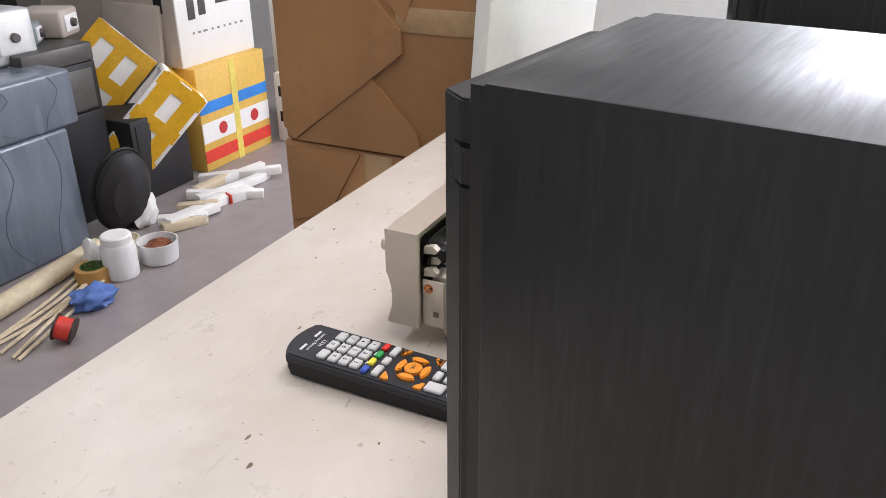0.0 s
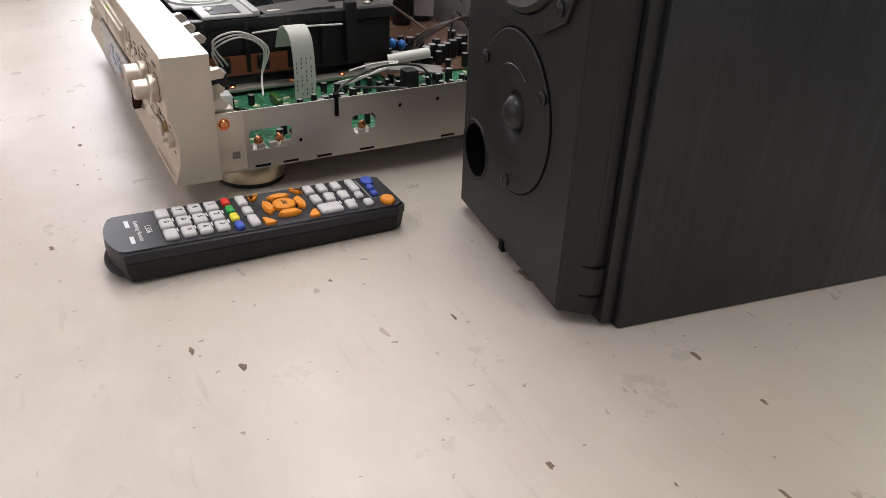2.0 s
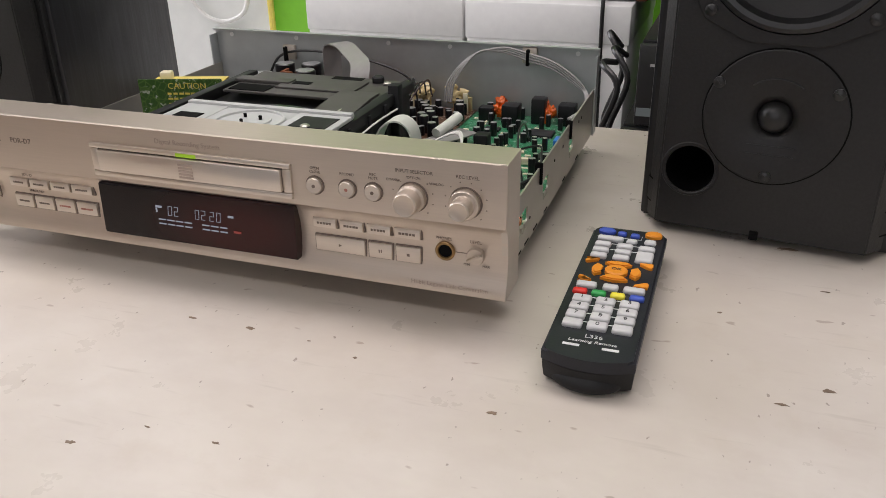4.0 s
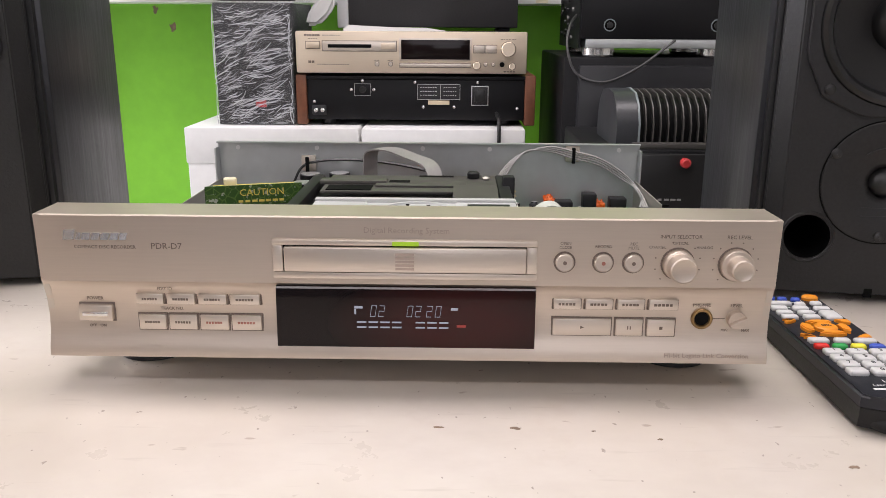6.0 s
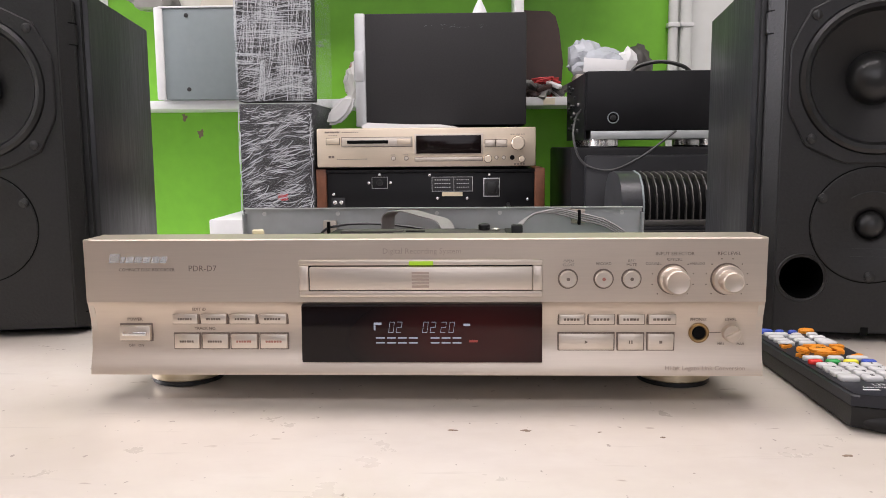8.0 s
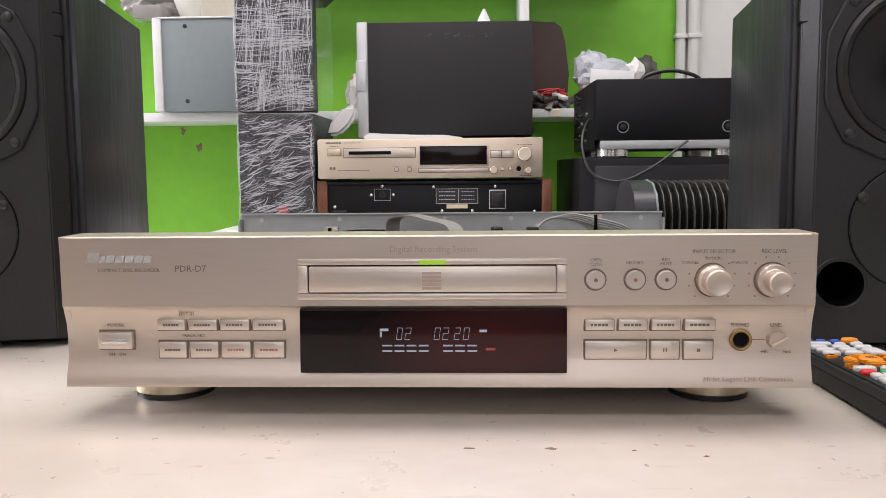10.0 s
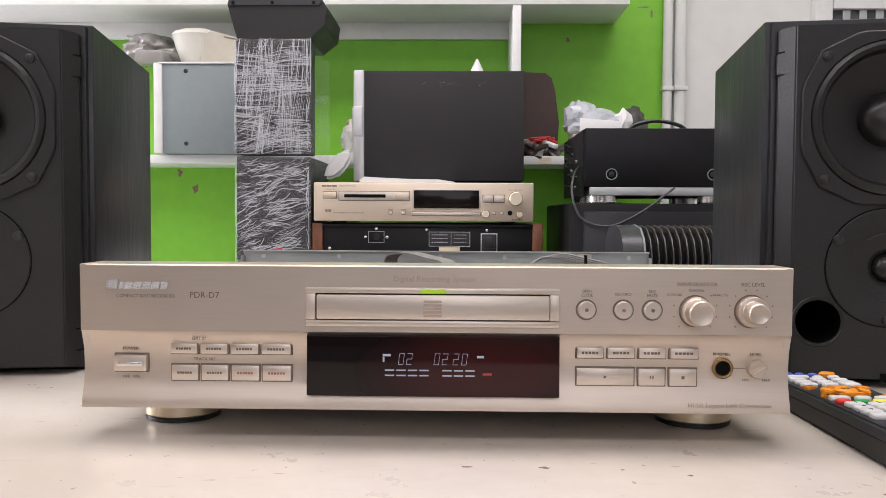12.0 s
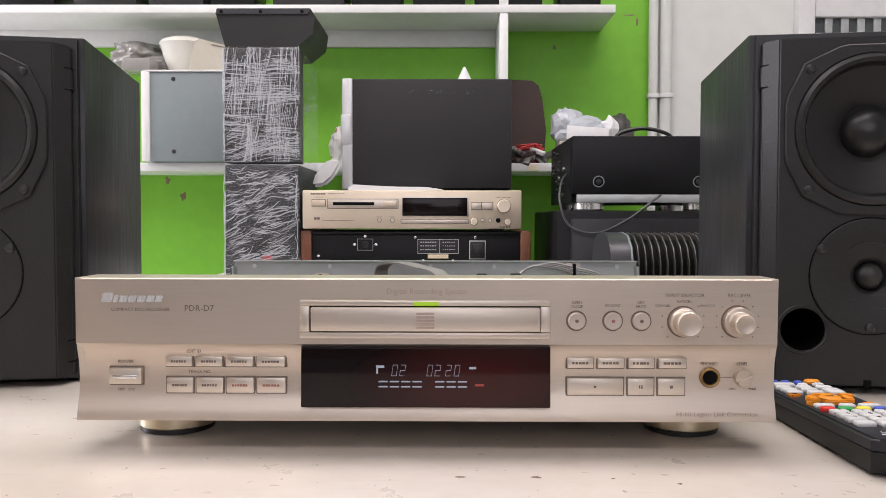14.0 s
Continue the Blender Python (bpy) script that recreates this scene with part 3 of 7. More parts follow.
def make_shelves():
    t = thing("wall_shelf", "white melamine wall shelf with two boards and an upright", "shelf")
    part("board", bx(B(), -1.05, 0.377, 1.29, 1.469, 0.586, 0.603, 0.001), M["shelf"], t, "long upper shelf board")
    part("board", bx(B(), -1.05, 0.40, 1.29, 1.469, 0.252, 0.2700, 0.001), M["shelf"], t, "lower shelf board")
    part("upright", bx(B(), 0.1335, 0.1515, 1.292, 1.469, 0.2700, 0.586, 0.001), M["shelf"], t)
    part("upright", bx(B(), 0.1335, 0.1515, 1.292, 1.469, 0.603, 0.95, 0.001), M["shelf"], t)
    part("batten", bx(B(), -1.05, 0.1335, 1.455, 1.469, 0.548, 0.586, 0.001), M["shelf"], t)
    part("price_tag", bx(B(), 0.193, 0.217, 1.2885, 1.2898, 0.254, 0.267), M["cream"], t)


placed(make_shelves, BACK)


def make_pipes():
    for x, r in ((0.4955, 0.011), (0.5245, 0.013)):
        t = thing("wall_pipe", "white painted pipe running up the wall", "pipe", pose(x, 1.452, 0), "wall pipes")
        part("pipe", lathe(B(), [(r, FLOOR), (r, 1.94)], 14), M["white_wall"], t)
        for z in (-0.3, 0.43, 1.2):
            part("clip", bx(B(), -r - 0.002, r + 0.002, -r - 0.002, 0.015, z, z + 0.010, 0.0015), M["white"], t)
    t = thing("window_frame", "white painted frame with a row of dark vents", "window", pose(0.842, 1.46, 0.558))
    part("frame", bx(B(), 0.02, 0.7, -0.02, 0.008, 0.055, 0.5, 0.003), M["white"], t)
    part("jamb", bx(B(), -0.02, 0.018, -0.024, 0.008, -0.3, 0.5, 0.003), M["white"], t)
    part("pane", bx(B(), 0.02, 0.7, -0.006, 0.0, 0.02, 0.0545), M["glass_pane"], t)
    part("sill", bx(B(), 0.02, 0.7, -0.018, 0.008, -0.01, 0.0195, 0.002), M["white"], t)
    for i in range(17):
        part("vent_slat", bx(B(), 0.045 + i * 0.037, 0.062 + i * 0.037, -0.012, -0.0065, 0.021, 0.054, 0.001), M["steel_grey"], t)


# ---- loudspeakers ----


def make_speaker():
    s = thing("bookshelf_speaker", "black ash bookshelf loudspeaker standing on the workbench", "loudspeaker", group="pair of loudspeakers")
    hole = lambda x, z, r, y0, y1: lathe(B(), [(r, -y1), (r, -y0)], 40, facing(x, 0, z))
    cab = part("cabinet", bx(B(), -0.0900, 0.0900, 0.029, 0.262, 0.0, 0.2960, 0.0016), M["veneer"], s, "black ash veneer cabinet")
    carve(cab, hole(-0.0510, 0.0518, 0.0172, 0.0, 0.11))
    # moulded baffle: flat face with chamfered flanks, a neck behind it
    bm = B()
    prism(bm, [(-0.072, 0.0), (0.072, 0.0), (0.0815, 0.014), (0.0815, 0.021), (-0.0815, 0.021), (-0.0815, 0.014)], 0.007, 0.286, "z")
    bmesh.ops.bevel(bm, geom=[e for e in bm.edges], offset=0.0010, segments=2, affect="EDGES")
    baffle = part("baffle", bm, M["baffle"], s, "moulded matt black front baffle")
    carve(baffle, hole(0, 0.2122, 0.0616, -0.01, 0.0195), hole(0, 0.0955, 0.0450, -0.01, 0.009), hole(-0.0510, 0.0518, 0.0172, -0.01, 0.03))
    neck = part("neck", bx(B(), -0.0855, 0.0855, 0.021, 0.0295, 0.003, 0.2935), M["rubber"], s)
    carve(neck, hole(-0.0510, 0.0518, 0.0172, 0.0, 0.05))
    for sx in (-1, 1):
        for z in (0.020, 0.250):
            pad = [(sx * x, y) for x, y in ((0.0722, 0.0045), (0.0736, 0.0030), (0.0825, 0.0147), (0.0825, 0.0205), (0.0780, 0.0205))]
            part("grille_socket", prism(B(), pad, z, z + 0.016, "z"), M["baffle"], s)
            for k in (-0.0016, 0.0164):
                part("slot", prism(B(), [(x * 0.999, y) for x, y in pad], z + k, z + k + 0.0012, "z"), M["hole"], s)
    # woofer: square-shouldered frame ring
    bm, outer, inner = B(), [], []
    N = 64
    for i in range(N):
        a = math.tau * i / N
        c, q = math.cos(a), math.sin(a)
        # eight straight sides: the corners by the screws stand out, with a short flat between each pair
        fold = math.degrees(math.atan2(abs(q), abs(c)))
        fold = min(fold, 90 - fold)
        flat, slant = 0.0675 / math.cos(radians(fold)), 0.0755 * math.cos(radians(19)) / math.cos(radians(fold - 26))
        ro = min(flat, slant)
        outer.append((ro * c, ro * q))
        inner.append((0.0608 * c, 0.0608 * q))
    lay = [(outer, 0.0004, 1.0), (outer, -0.0022, 1.0), (outer, -0.0030, 0.985), (inner, -0.0030, 1.0), (inner, 0.004, 1.0)]
    rows = [[bm.verts.new((x * k, y, 0.2122 + z * k)) for x, z in pts] for pts, y, k in lay]
    for a, b in zip(rows, rows[1:]):
        for i in range(N):
            bm.faces.new((a[i], a[(i + 1) % N], b[(i + 1) % N], b[i]))
    part("woofer_frame", bm, M["baffle"], s, "woofer frame with square shoulders")
    part("surround", lathe(B(), [(0.0610, 0.0008), (0.0596, 0.0044), (0.0566, 0.0060), (0.0534, 0.0050), (0.0512, 0.0008), (0.0506, -0.001)], 56, facing(0, 0, 0.2122), False, False), M["rubber"], s, "glossy rubber half-roll surround")
    part("cone", lathe(B(), [(0.0510, -0.0006), (0.0410, -0.0056), (0.0300, -0.0105), (0.0200, -0.0150), (0.0180, -0.0155)], 48, facing(0, 0, 0.2122), False, True), M["cone"], s, "dark paper cone")
    part("dust_cap", lathe(B(), [(0.0212, -0.0150), (0.0200, -0.0105), (0.0168, -0.0060), (0.0118, -0.0028), (0.006, -0.0012), (0.001, -0.0007)], 36, facing(0, 0, 0.2122), False, True), M["rubber"], s, "domed dust cap")
    # tweeter plate
    part("tweeter_plate", lathe(B(), [(0.0462, -0.0003), (0.0464, 0.0009), (0.0456, 0.0014), (0.0170, 0.0014), (0.0130, -0.001), (0.0110, -0.0045)], 48, facing(0, 0, 0.0955), False, False), M["baffle"], s, "round tweeter plate")
    part("tweeter_rim", lathe(B(), [(0.0474, -0.0002), (0.0474, 0.0003), (0.0460, 0.0003)], 48, facing(0, 0, 0.0955), False, False), M["hole"], s)
    part("tweeter_dome", lathe(B(), [(0.0112, -0.0045), (0.0098, 0.0002), (0.0072, 0.0034), (0.004, 0.0050), (0.0008, 0.0055)], 28, facing(0, 0, 0.0955), False, True), M["rubber"], s, "glossy black tweeter dome")
    ring = B()
    tube(ring, [(0.027 * math.cos(radians(a)), -0.0016, 0.0955 + 0.027 * math.sin(radians(a))) for a in range(55, 130, 8)], 0.0005, 4, 2)
    part("moulded_arc", ring, M["chamfer"], s)
    mark = B()
    for z in (-0.019, -0.0255):
        for x0, x1 in ((-0.015, -0.005), (-0.004, 0.004), (0.005, 0.016)):
            bx(mark, x0, x1, -0.0019, -0.001, 0.0955 + z, 0.09558 + z)
    part("moulded_mark", mark, M["chamfer"], s)
    head = mesh_of("screw", bx(lathe(B(), [(0.0040, 0.0), (0.0040, 0.0012), (0.0028, 0.0021), (0.0005, 0.0024)], 14, FRONT), -0.0022, 0.0022, -0.00255, -0.0020, -0.0004, 0.0004), M["screw"])
    for x, z, y in [(-0.049, 0.2605, -0.003), (0.049, 0.2605, -0.003), (-0.049, 0.1645, -0.003), (0.049, 0.1645, -0.003), (-0.038, 0.117, -0.0014), (0.037, 0.116, -0.0014), (0.0, 0.054, -0.0014)]:
        again("screw", head, s, pose(x, y, z, 0, random.uniform(0, 90), 0))
    # bass port: a flared tube that shows dark inside
    part("port_flare", lathe(B(), [(0.0205, 0.0), (0.0198, 0.0008), (0.0185, 0.0007), (0.0172, -0.0006)], 40, facing(-0.0510, 0, 0.0518), False, False), M["baffle"], s)
    part("port_tube", lathe(B(), [(0.0171, -0.0004), (0.0169, -0.108), (0.001, -0.1085)], 32, facing(-0.0510, 0, 0.0518), False, False), M["hole"], s, "dark bass port tube")
    for x in (-0.004,):
        part("grille_notch", bx(B(), x, x + 0.006, -0.0012, 0.004, 0.005, 0.012, 0.0006), M["hole"], s)
    return s


SR = make_speaker()
SR.matrix_basis = pose(0.351, 0.166, 0, 0, 0, -7.7)
SR["label"] = "black ash bookshelf loudspeaker beside the remote control"
SL = copy_thing(SR, pose(-0.384, 0.175, 0, 0, 0, 10.0))
SL["label"] = "black ash bookshelf loudspeaker at the far end of the recorder"

# ---- the opened disc recorder ----
REC = thing("disc_recorder", "champagne compact disc recorder with its cover taken off", "disc recorder")


def px(u):
    return -0.21 + (u - 133) / 1243 * 0.42


def pz(v):
    return 0.1053 - (v - 490) / 252 * 0.0853


def face_y(z):
    """How far the concave front stands back at height z."""
    ks = [(0.019, 0.0002), (0.0215, 0.0002), (0.026, 0.0016), (0.034, 0.0040), (0.044, 0.0050), (0.052, 0.0047), (0.060, 0.0030), (0.0645, 0.0012), (0.0655, 0.0), (0.106, 0.0)]
    for (z0, y0), (z1, y1) in zip(ks, ks[1:]):
        if z <= z1:
            return y0 + (y1 - y0) * (z - z0) / (z1 - z0)
    return 0.0


def make_front():
    prof = [(face_y(z), z) for z in (0.019, 0.0215, 0.026, 0.030, 0.034, 0.039, 0.044, 0.048, 0.052, 0.056, 0.060, 0.0645, 0.0655, 0.085, 0.1042)]
    prof += [(0.0008, 0.105), (0.030, 0.105), (0.030, 0.101), (0.004, 0.101), (0.0075, 0.023), (0.030, 0.0225), (0.030, 0.019)]
    bm = prism(B(), prof, -0.21, 0.21)
    front = part("front_panel", bm, M["champagne"], REC, "champagne brushed aluminium front with a concave lower half")
    for sx in (-1, 1):
        x0, x1 = sorted((sx * 0.2065, sx * 0.21025))
        side = [(face_y(z) + 0.0001, z) for z in (0.0192, 0.024, 0.034, 0.044, 0.054, 0.064, 0.1048)] + [(0.0298, 0.1048), (0.0298, 0.0192)]
        part("end_cheek", prism(B(), side, x0, x1), M["champagne_plastic"], REC)
    # disc drawer
    x0, x1, z0, z1 = px(532), px(975), pz(597), pz(529)
    for n, a in (("drawer_frame_top", (x0, x1, -0.0022, 0.001, z1 - 0.0035, z1)), ("drawer_frame_foot", (x0, x1, -0.0022, 0.001, z0, z0 + 0.0038)),
                 ("drawer_frame_end", (x0, x0 + 0.006, -0.0018, 0.001, z0 + 0.0038, z1 - 0.0035)), ("drawer_frame_end", (x1 - 0.006, x1, -0.0018, 0.001, z0 + 0.0038, z1 - 0.0035))):
        part(n, bx(B(), *a, 0.0008), M["champagne_low"], REC)
    part("drawer_gap", bx(B(), x0 + 0.006, x1 - 0.006, -0.0006, 0.001, z0 + 0.0038, z1 - 0.0035), M["hole"], REC)
    d = part("disc_drawer", bx(B(), px(552.5), px(956.5), -0.0040, 0.0, pz(583.6), pz(541.2), 0.0007), M["champagne_low"], REC, "closed disc drawer")
    mk = B()
    for i in range(5):
        z = 0.0752 + i * 0.0021
        bx(mk, -0.0053, 0.0053, -0.0042, -0.0039, z, z + 0.0014)
    part("disc_mark", mk, M["ink_rose"], d)
    part("standby_led", bx(B(), px(733), px(778), -0.0026, 0.0, pz(539), pz(531), 0.0006), M["led"], REC, "glowing green indicator")
    # display window stands proud of the scooped face
    zz0, zz1 = pz(718), pz(612)
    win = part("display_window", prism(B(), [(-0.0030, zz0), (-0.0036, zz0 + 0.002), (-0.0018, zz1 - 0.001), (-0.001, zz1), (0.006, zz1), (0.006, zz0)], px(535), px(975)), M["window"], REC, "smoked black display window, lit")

    def wy(z):
        return -0.0036 + 0.0018 * (z - zz0) / (zz1 - zz0) - 0.0003
    z = pz(653)
    for txt, u in (("0", 694), ("2", 708), ("0", 756), ("2", 770), ("2", 789), ("0", 804)):
        part("display_digit", seven(B(), txt, px(u), pz(663), 0.0034, 0.0071, wy(pz(653)) - 0.0004, 0.00062), M["digits"], win)
    lit = lambda u0, u1, v0, v1: part("display_mark", bx(B(), px(u0), px(u1), wy(pz(v1)) - 0.0005, wy(pz(v1)), pz(v1), pz(v0)), M["digits"], win)
    for i in range(8):
        if i != 4:
            lit(672 + i * 20, 688 + i * 20, 671, 673.2)
            lit(672 + i * 20, 688 + i * 20, 680, 682.2)
    lit(668, 682, 644, 648)
    lit(668, 671, 649, 658)
    lit(832, 844, 646, 650)
    part("over_mark", bx(B(), px(842), px(858), wy(pz(678)) - 0.0004, wy(pz(678)), pz(680), pz(676)), M["redglow"], win)
    # buttons
    key = lambda u0, u1, v0, v1, h=0.0022: bx(B(), px(u0), px(u1), face_y(pz(v0)) - h, 0.0075, pz(v1), pz(v0), 0.0005)
    rim = lambda u0, u1, v0, v1: bx(B(), px(u0) - 0.0008, px(u1) + 0.0008, face_y(pz((v0 + v1) / 2)) - 0.0006, 0.0075, pz(v1) - 0.0008, pz(v0) + 0.0008, 0.0003)
    row = [(291, 338), (344, 392), (398, 447), (453, 504)]
    for k, (v0, v1) in enumerate(((631, 649), (670, 697))):
        for i, (u0, u1) in enumerate(row):
            part("button_gap", rim(u0, u1, v0, v1), M["ink"], REC)
            b = part("button", key(u0, u1, v0, v1), M["champagne_low"], REC)
            lab = bars(B(), px(u0 + 10), px(u1 - 10), pz((v0 + v1) / 2), 0.0013, face_y(pz(v0)) - 0.00225, 6, 0.25, i + 4 * k)
            part("button_print", lab, M["ink"] if k == 0 or i < 2 else M["ink_red"], b)
    for k, (v0, v1, us) in enumerate(((632, 650, [(1007, 1053), (1061, 1107), (1115, 1161), (1169, 1218)]), (669, 699, [(1007, 1107), (1115, 1161), (1169, 1216)]))):
        for i, (u0, u1) in enumerate(us):
            part("button_gap", rim(u0, u1, v0, v1), M["ink"], REC)
            b = part("button", key(u0, u1, v0, v1), M["champagne_low"], REC)
            c, zc, yy = px((u0 + u1) / 2), pz((v0 + v1) / 2), face_y(pz(v0)) - 0.00225
            if k:
                g = B()
                if i == 0:
                    prism(g, [(c - 0.0009, zc - 0.001), (c + 0.0012, zc), (c - 0.0009, zc + 0.001)], yy - 0.0002, yy + 0.0001, "y")
                elif i == 1:
                    bx(g, c - 0.0011, c - 0.0004, yy - 0.0002, yy, zc - 0.001, zc + 0.001)
                    bx(g, c + 0.0004, c + 0.0011, yy - 0.0002, yy, zc - 0.001, zc + 0.001)
                else:
                    bx(g, c - 0.0009, c + 0.0009, yy - 0.0002, yy, zc - 0.0009, zc + 0.0009)
                part("button_symbol", g, M["ink"], b)
            else:
                part("button_print", bars(B(), px(u0 + 8), px(u1 - 8), zc, 0.0014, yy, 5, 0.25, i), M["ink"], b)
    part("button_gap", rim(189, 247, 652, 682), M["ink"], REC)
    p = part("power_button", key(189, 247, 653, 681, 0.0035), M["champagne_low"], REC, "wide power button")
    part("power_bar", bx(B(), px(196), px(241), face_y(pz(653)) - 0.0041, 0.0, pz(671), pz(664), 0.0003), M["chrome"], p)
    for u, red in ((1021, 0), (1085, 1), (1135, 0)):
        part("button_ring", lathe(B(), [(0.0062, 0.0), (0.0062, 0.0004), (0.0052, 0.0004)], 28, facing(px(u), 0, pz(565)), False, True), M["ink"], REC)
        b = part("round_button", lathe(B(), [(0.0052, 0.0), (0.0052, 0.0022), (0.0046, 0.0028), (0.001, 0.0026)], 28, facing(px(u), 0, pz(565)), False, True), M["champagne_low"], REC)
        part("button_symbol", lathe(B(), [(0.0011, 0.0026), (0.0011, 0.0029)], 10, facing(px(u), 0, pz(565)), False, True), M["ink_red" if red else "ink"], b)
    for u, r0, r1 in ((1209, 0.0086, 0.0074), (1305, 0.0090, 0.0063)):
        part("knob_gap", lathe(B(), [(r0 + 0.0009, 0.0), (r0 + 0.0009, 0.0004), (r0, 0.0004)], 36, facing(px(u), 0, pz(566)), False, True), M["ink"], REC)
        k = part("rotary_knob", lathe(B(), [(r0, 0.0), (r0, 0.0048), (r0 - 0.0005, 0.0053), (r1 + 0.0004, 0.0055), (r1, 0.0060), (r1 - 0.0001, 0.0140), (r1 - 0.0008, 0.0148), (r1 - 0.0018, 0.0144), (0.0005, 0.0144)], 40, facing(px(u), 0, pz(566)), False, True), M["champagne"], REC, "turned aluminium knob")
        dots = B()
        for a in range(-135, 136, 30):
            lathe(dots, [(0.00045, 0.0), (0.00045, 0.0002)], 6, facing(px(u) + 0.0128 * math.sin(radians(a)), 0, pz(566) + 0.0128 * math.cos(radians(a))), False, True)
        part("scale_dots", dots, M["ink"], REC)
    hz = 0.0452
    hy = face_y(hz)
    part("phones_socket", lathe(B(), [(0.0062, -0.001), (0.0062, 0.0013), (0.0056, 0.0018), (0.0046, 0.0016), (0.0040, 0.0004)], 28, facing(px(1262), hy, hz), False, False), M["brass"], REC, "brass-rimmed headphone socket")
    part("socket_hole", lathe(B(), [(0.0040, 0.0003), (0.0039, 0.0009)], 24, facing(px(1262), hy, hz), False, True), M["hole"], REC)
    k = part("level_knob", bx(lathe(B(), [(0.0054, -0.001), (0.0054, 0.0035), (0.0050, 0.0042), (0.0005, 0.0042)], 28, facing(px(1320), hy, hz), False, True), px(1320) - 0.0052, px(1320) + 0.0052, hy - 0.0075, hy - 0.004, hz - 0.0008, hz + 0.0008, 0.0004, m=Matrix.Translation((px(1320), hy, hz)) @ Matrix.Rotation(radians(-28), 4, "Y") @ Matrix.Translation((-px(1320), -hy, -hz))), M["champagne"], REC, "small silver level knob")
    # print
    fm = lambda u, v: pose(px(u), min(face_y(pz(v) + k) for k in (-0.0018, 0, 0.0018)) - 0.00015, pz(v), 90, 0, 0)
    T = lambda s, u, v, h, mat="ink", **kw: words(s, h, fm(u, v), M[mat], REC, "print", **kw)
    T("Digital Recording System", 757, 514, 0.0048, "ink_rose")
    T("PDR-D7", 353, 545, 0.0052)
    T("COMPACT DISC RECORDER", 249, 547, 0.0028)
    T("POWER", 217, 642, 0.0028)
    T("OFF   ON", 217, 692, 0.0024)
    T("EDIT ID", 341, 622, 0.0026)
    T("TRACK NO.", 349, 660, 0.0026)
    T("OPEN", 1022, 533, 0.0024)
    T("CLOSE", 1022, 540, 0.0024)
    T("RECORD", 1085, 538, 0.0024)
    T("REC", 1135, 533, 0.0024)
    T("MUTE", 1135, 540, 0.0024)
    T("INPUT SELECTOR", 1212, 520, 0.0030)
    T("OPTICAL", 1212, 531, 0.0022)
    T("COAXIAL", 1174, 538, 0.0022)
    T("ANALOG", 1252, 538, 0.0022)
    T("REC LEVEL", 1308, 520, 0.0030)
    T("PHONES", 1260, 643, 0.0027)
    T("LEVEL", 1319, 643, 0.0027)
    T("MIN", 1302, 688, 0.0022)
    T("MAX", 1338, 688, 0.0022)
    T("Hi-bit Legato Link Conversion", 1272, 731, 0.0040, "ink_rose")
    # maker's mark as plain slanted silver shapes
    u = 180
    for w in (19, 8, 14, 14, 14, 14, 12):
        a, b = px(u), px(u + w)
        lo, hi = pz(534), pz(522 if w != 19 else 517)
        sh = 0.0012
        part("badge_shape", prism(B(), [(a, lo), (b, lo), (b + sh, hi), (a + sh, hi)], -0.0012, 0.0001, "y"), M["chrome"], REC)
        u += w + 2
    part("phones_line", bx(B(), px(1281), px(1302), hy - 0.0002, hy + 0.001, hz - 0.0002, hz + 0.0002), M["ink"], REC)


make_front()


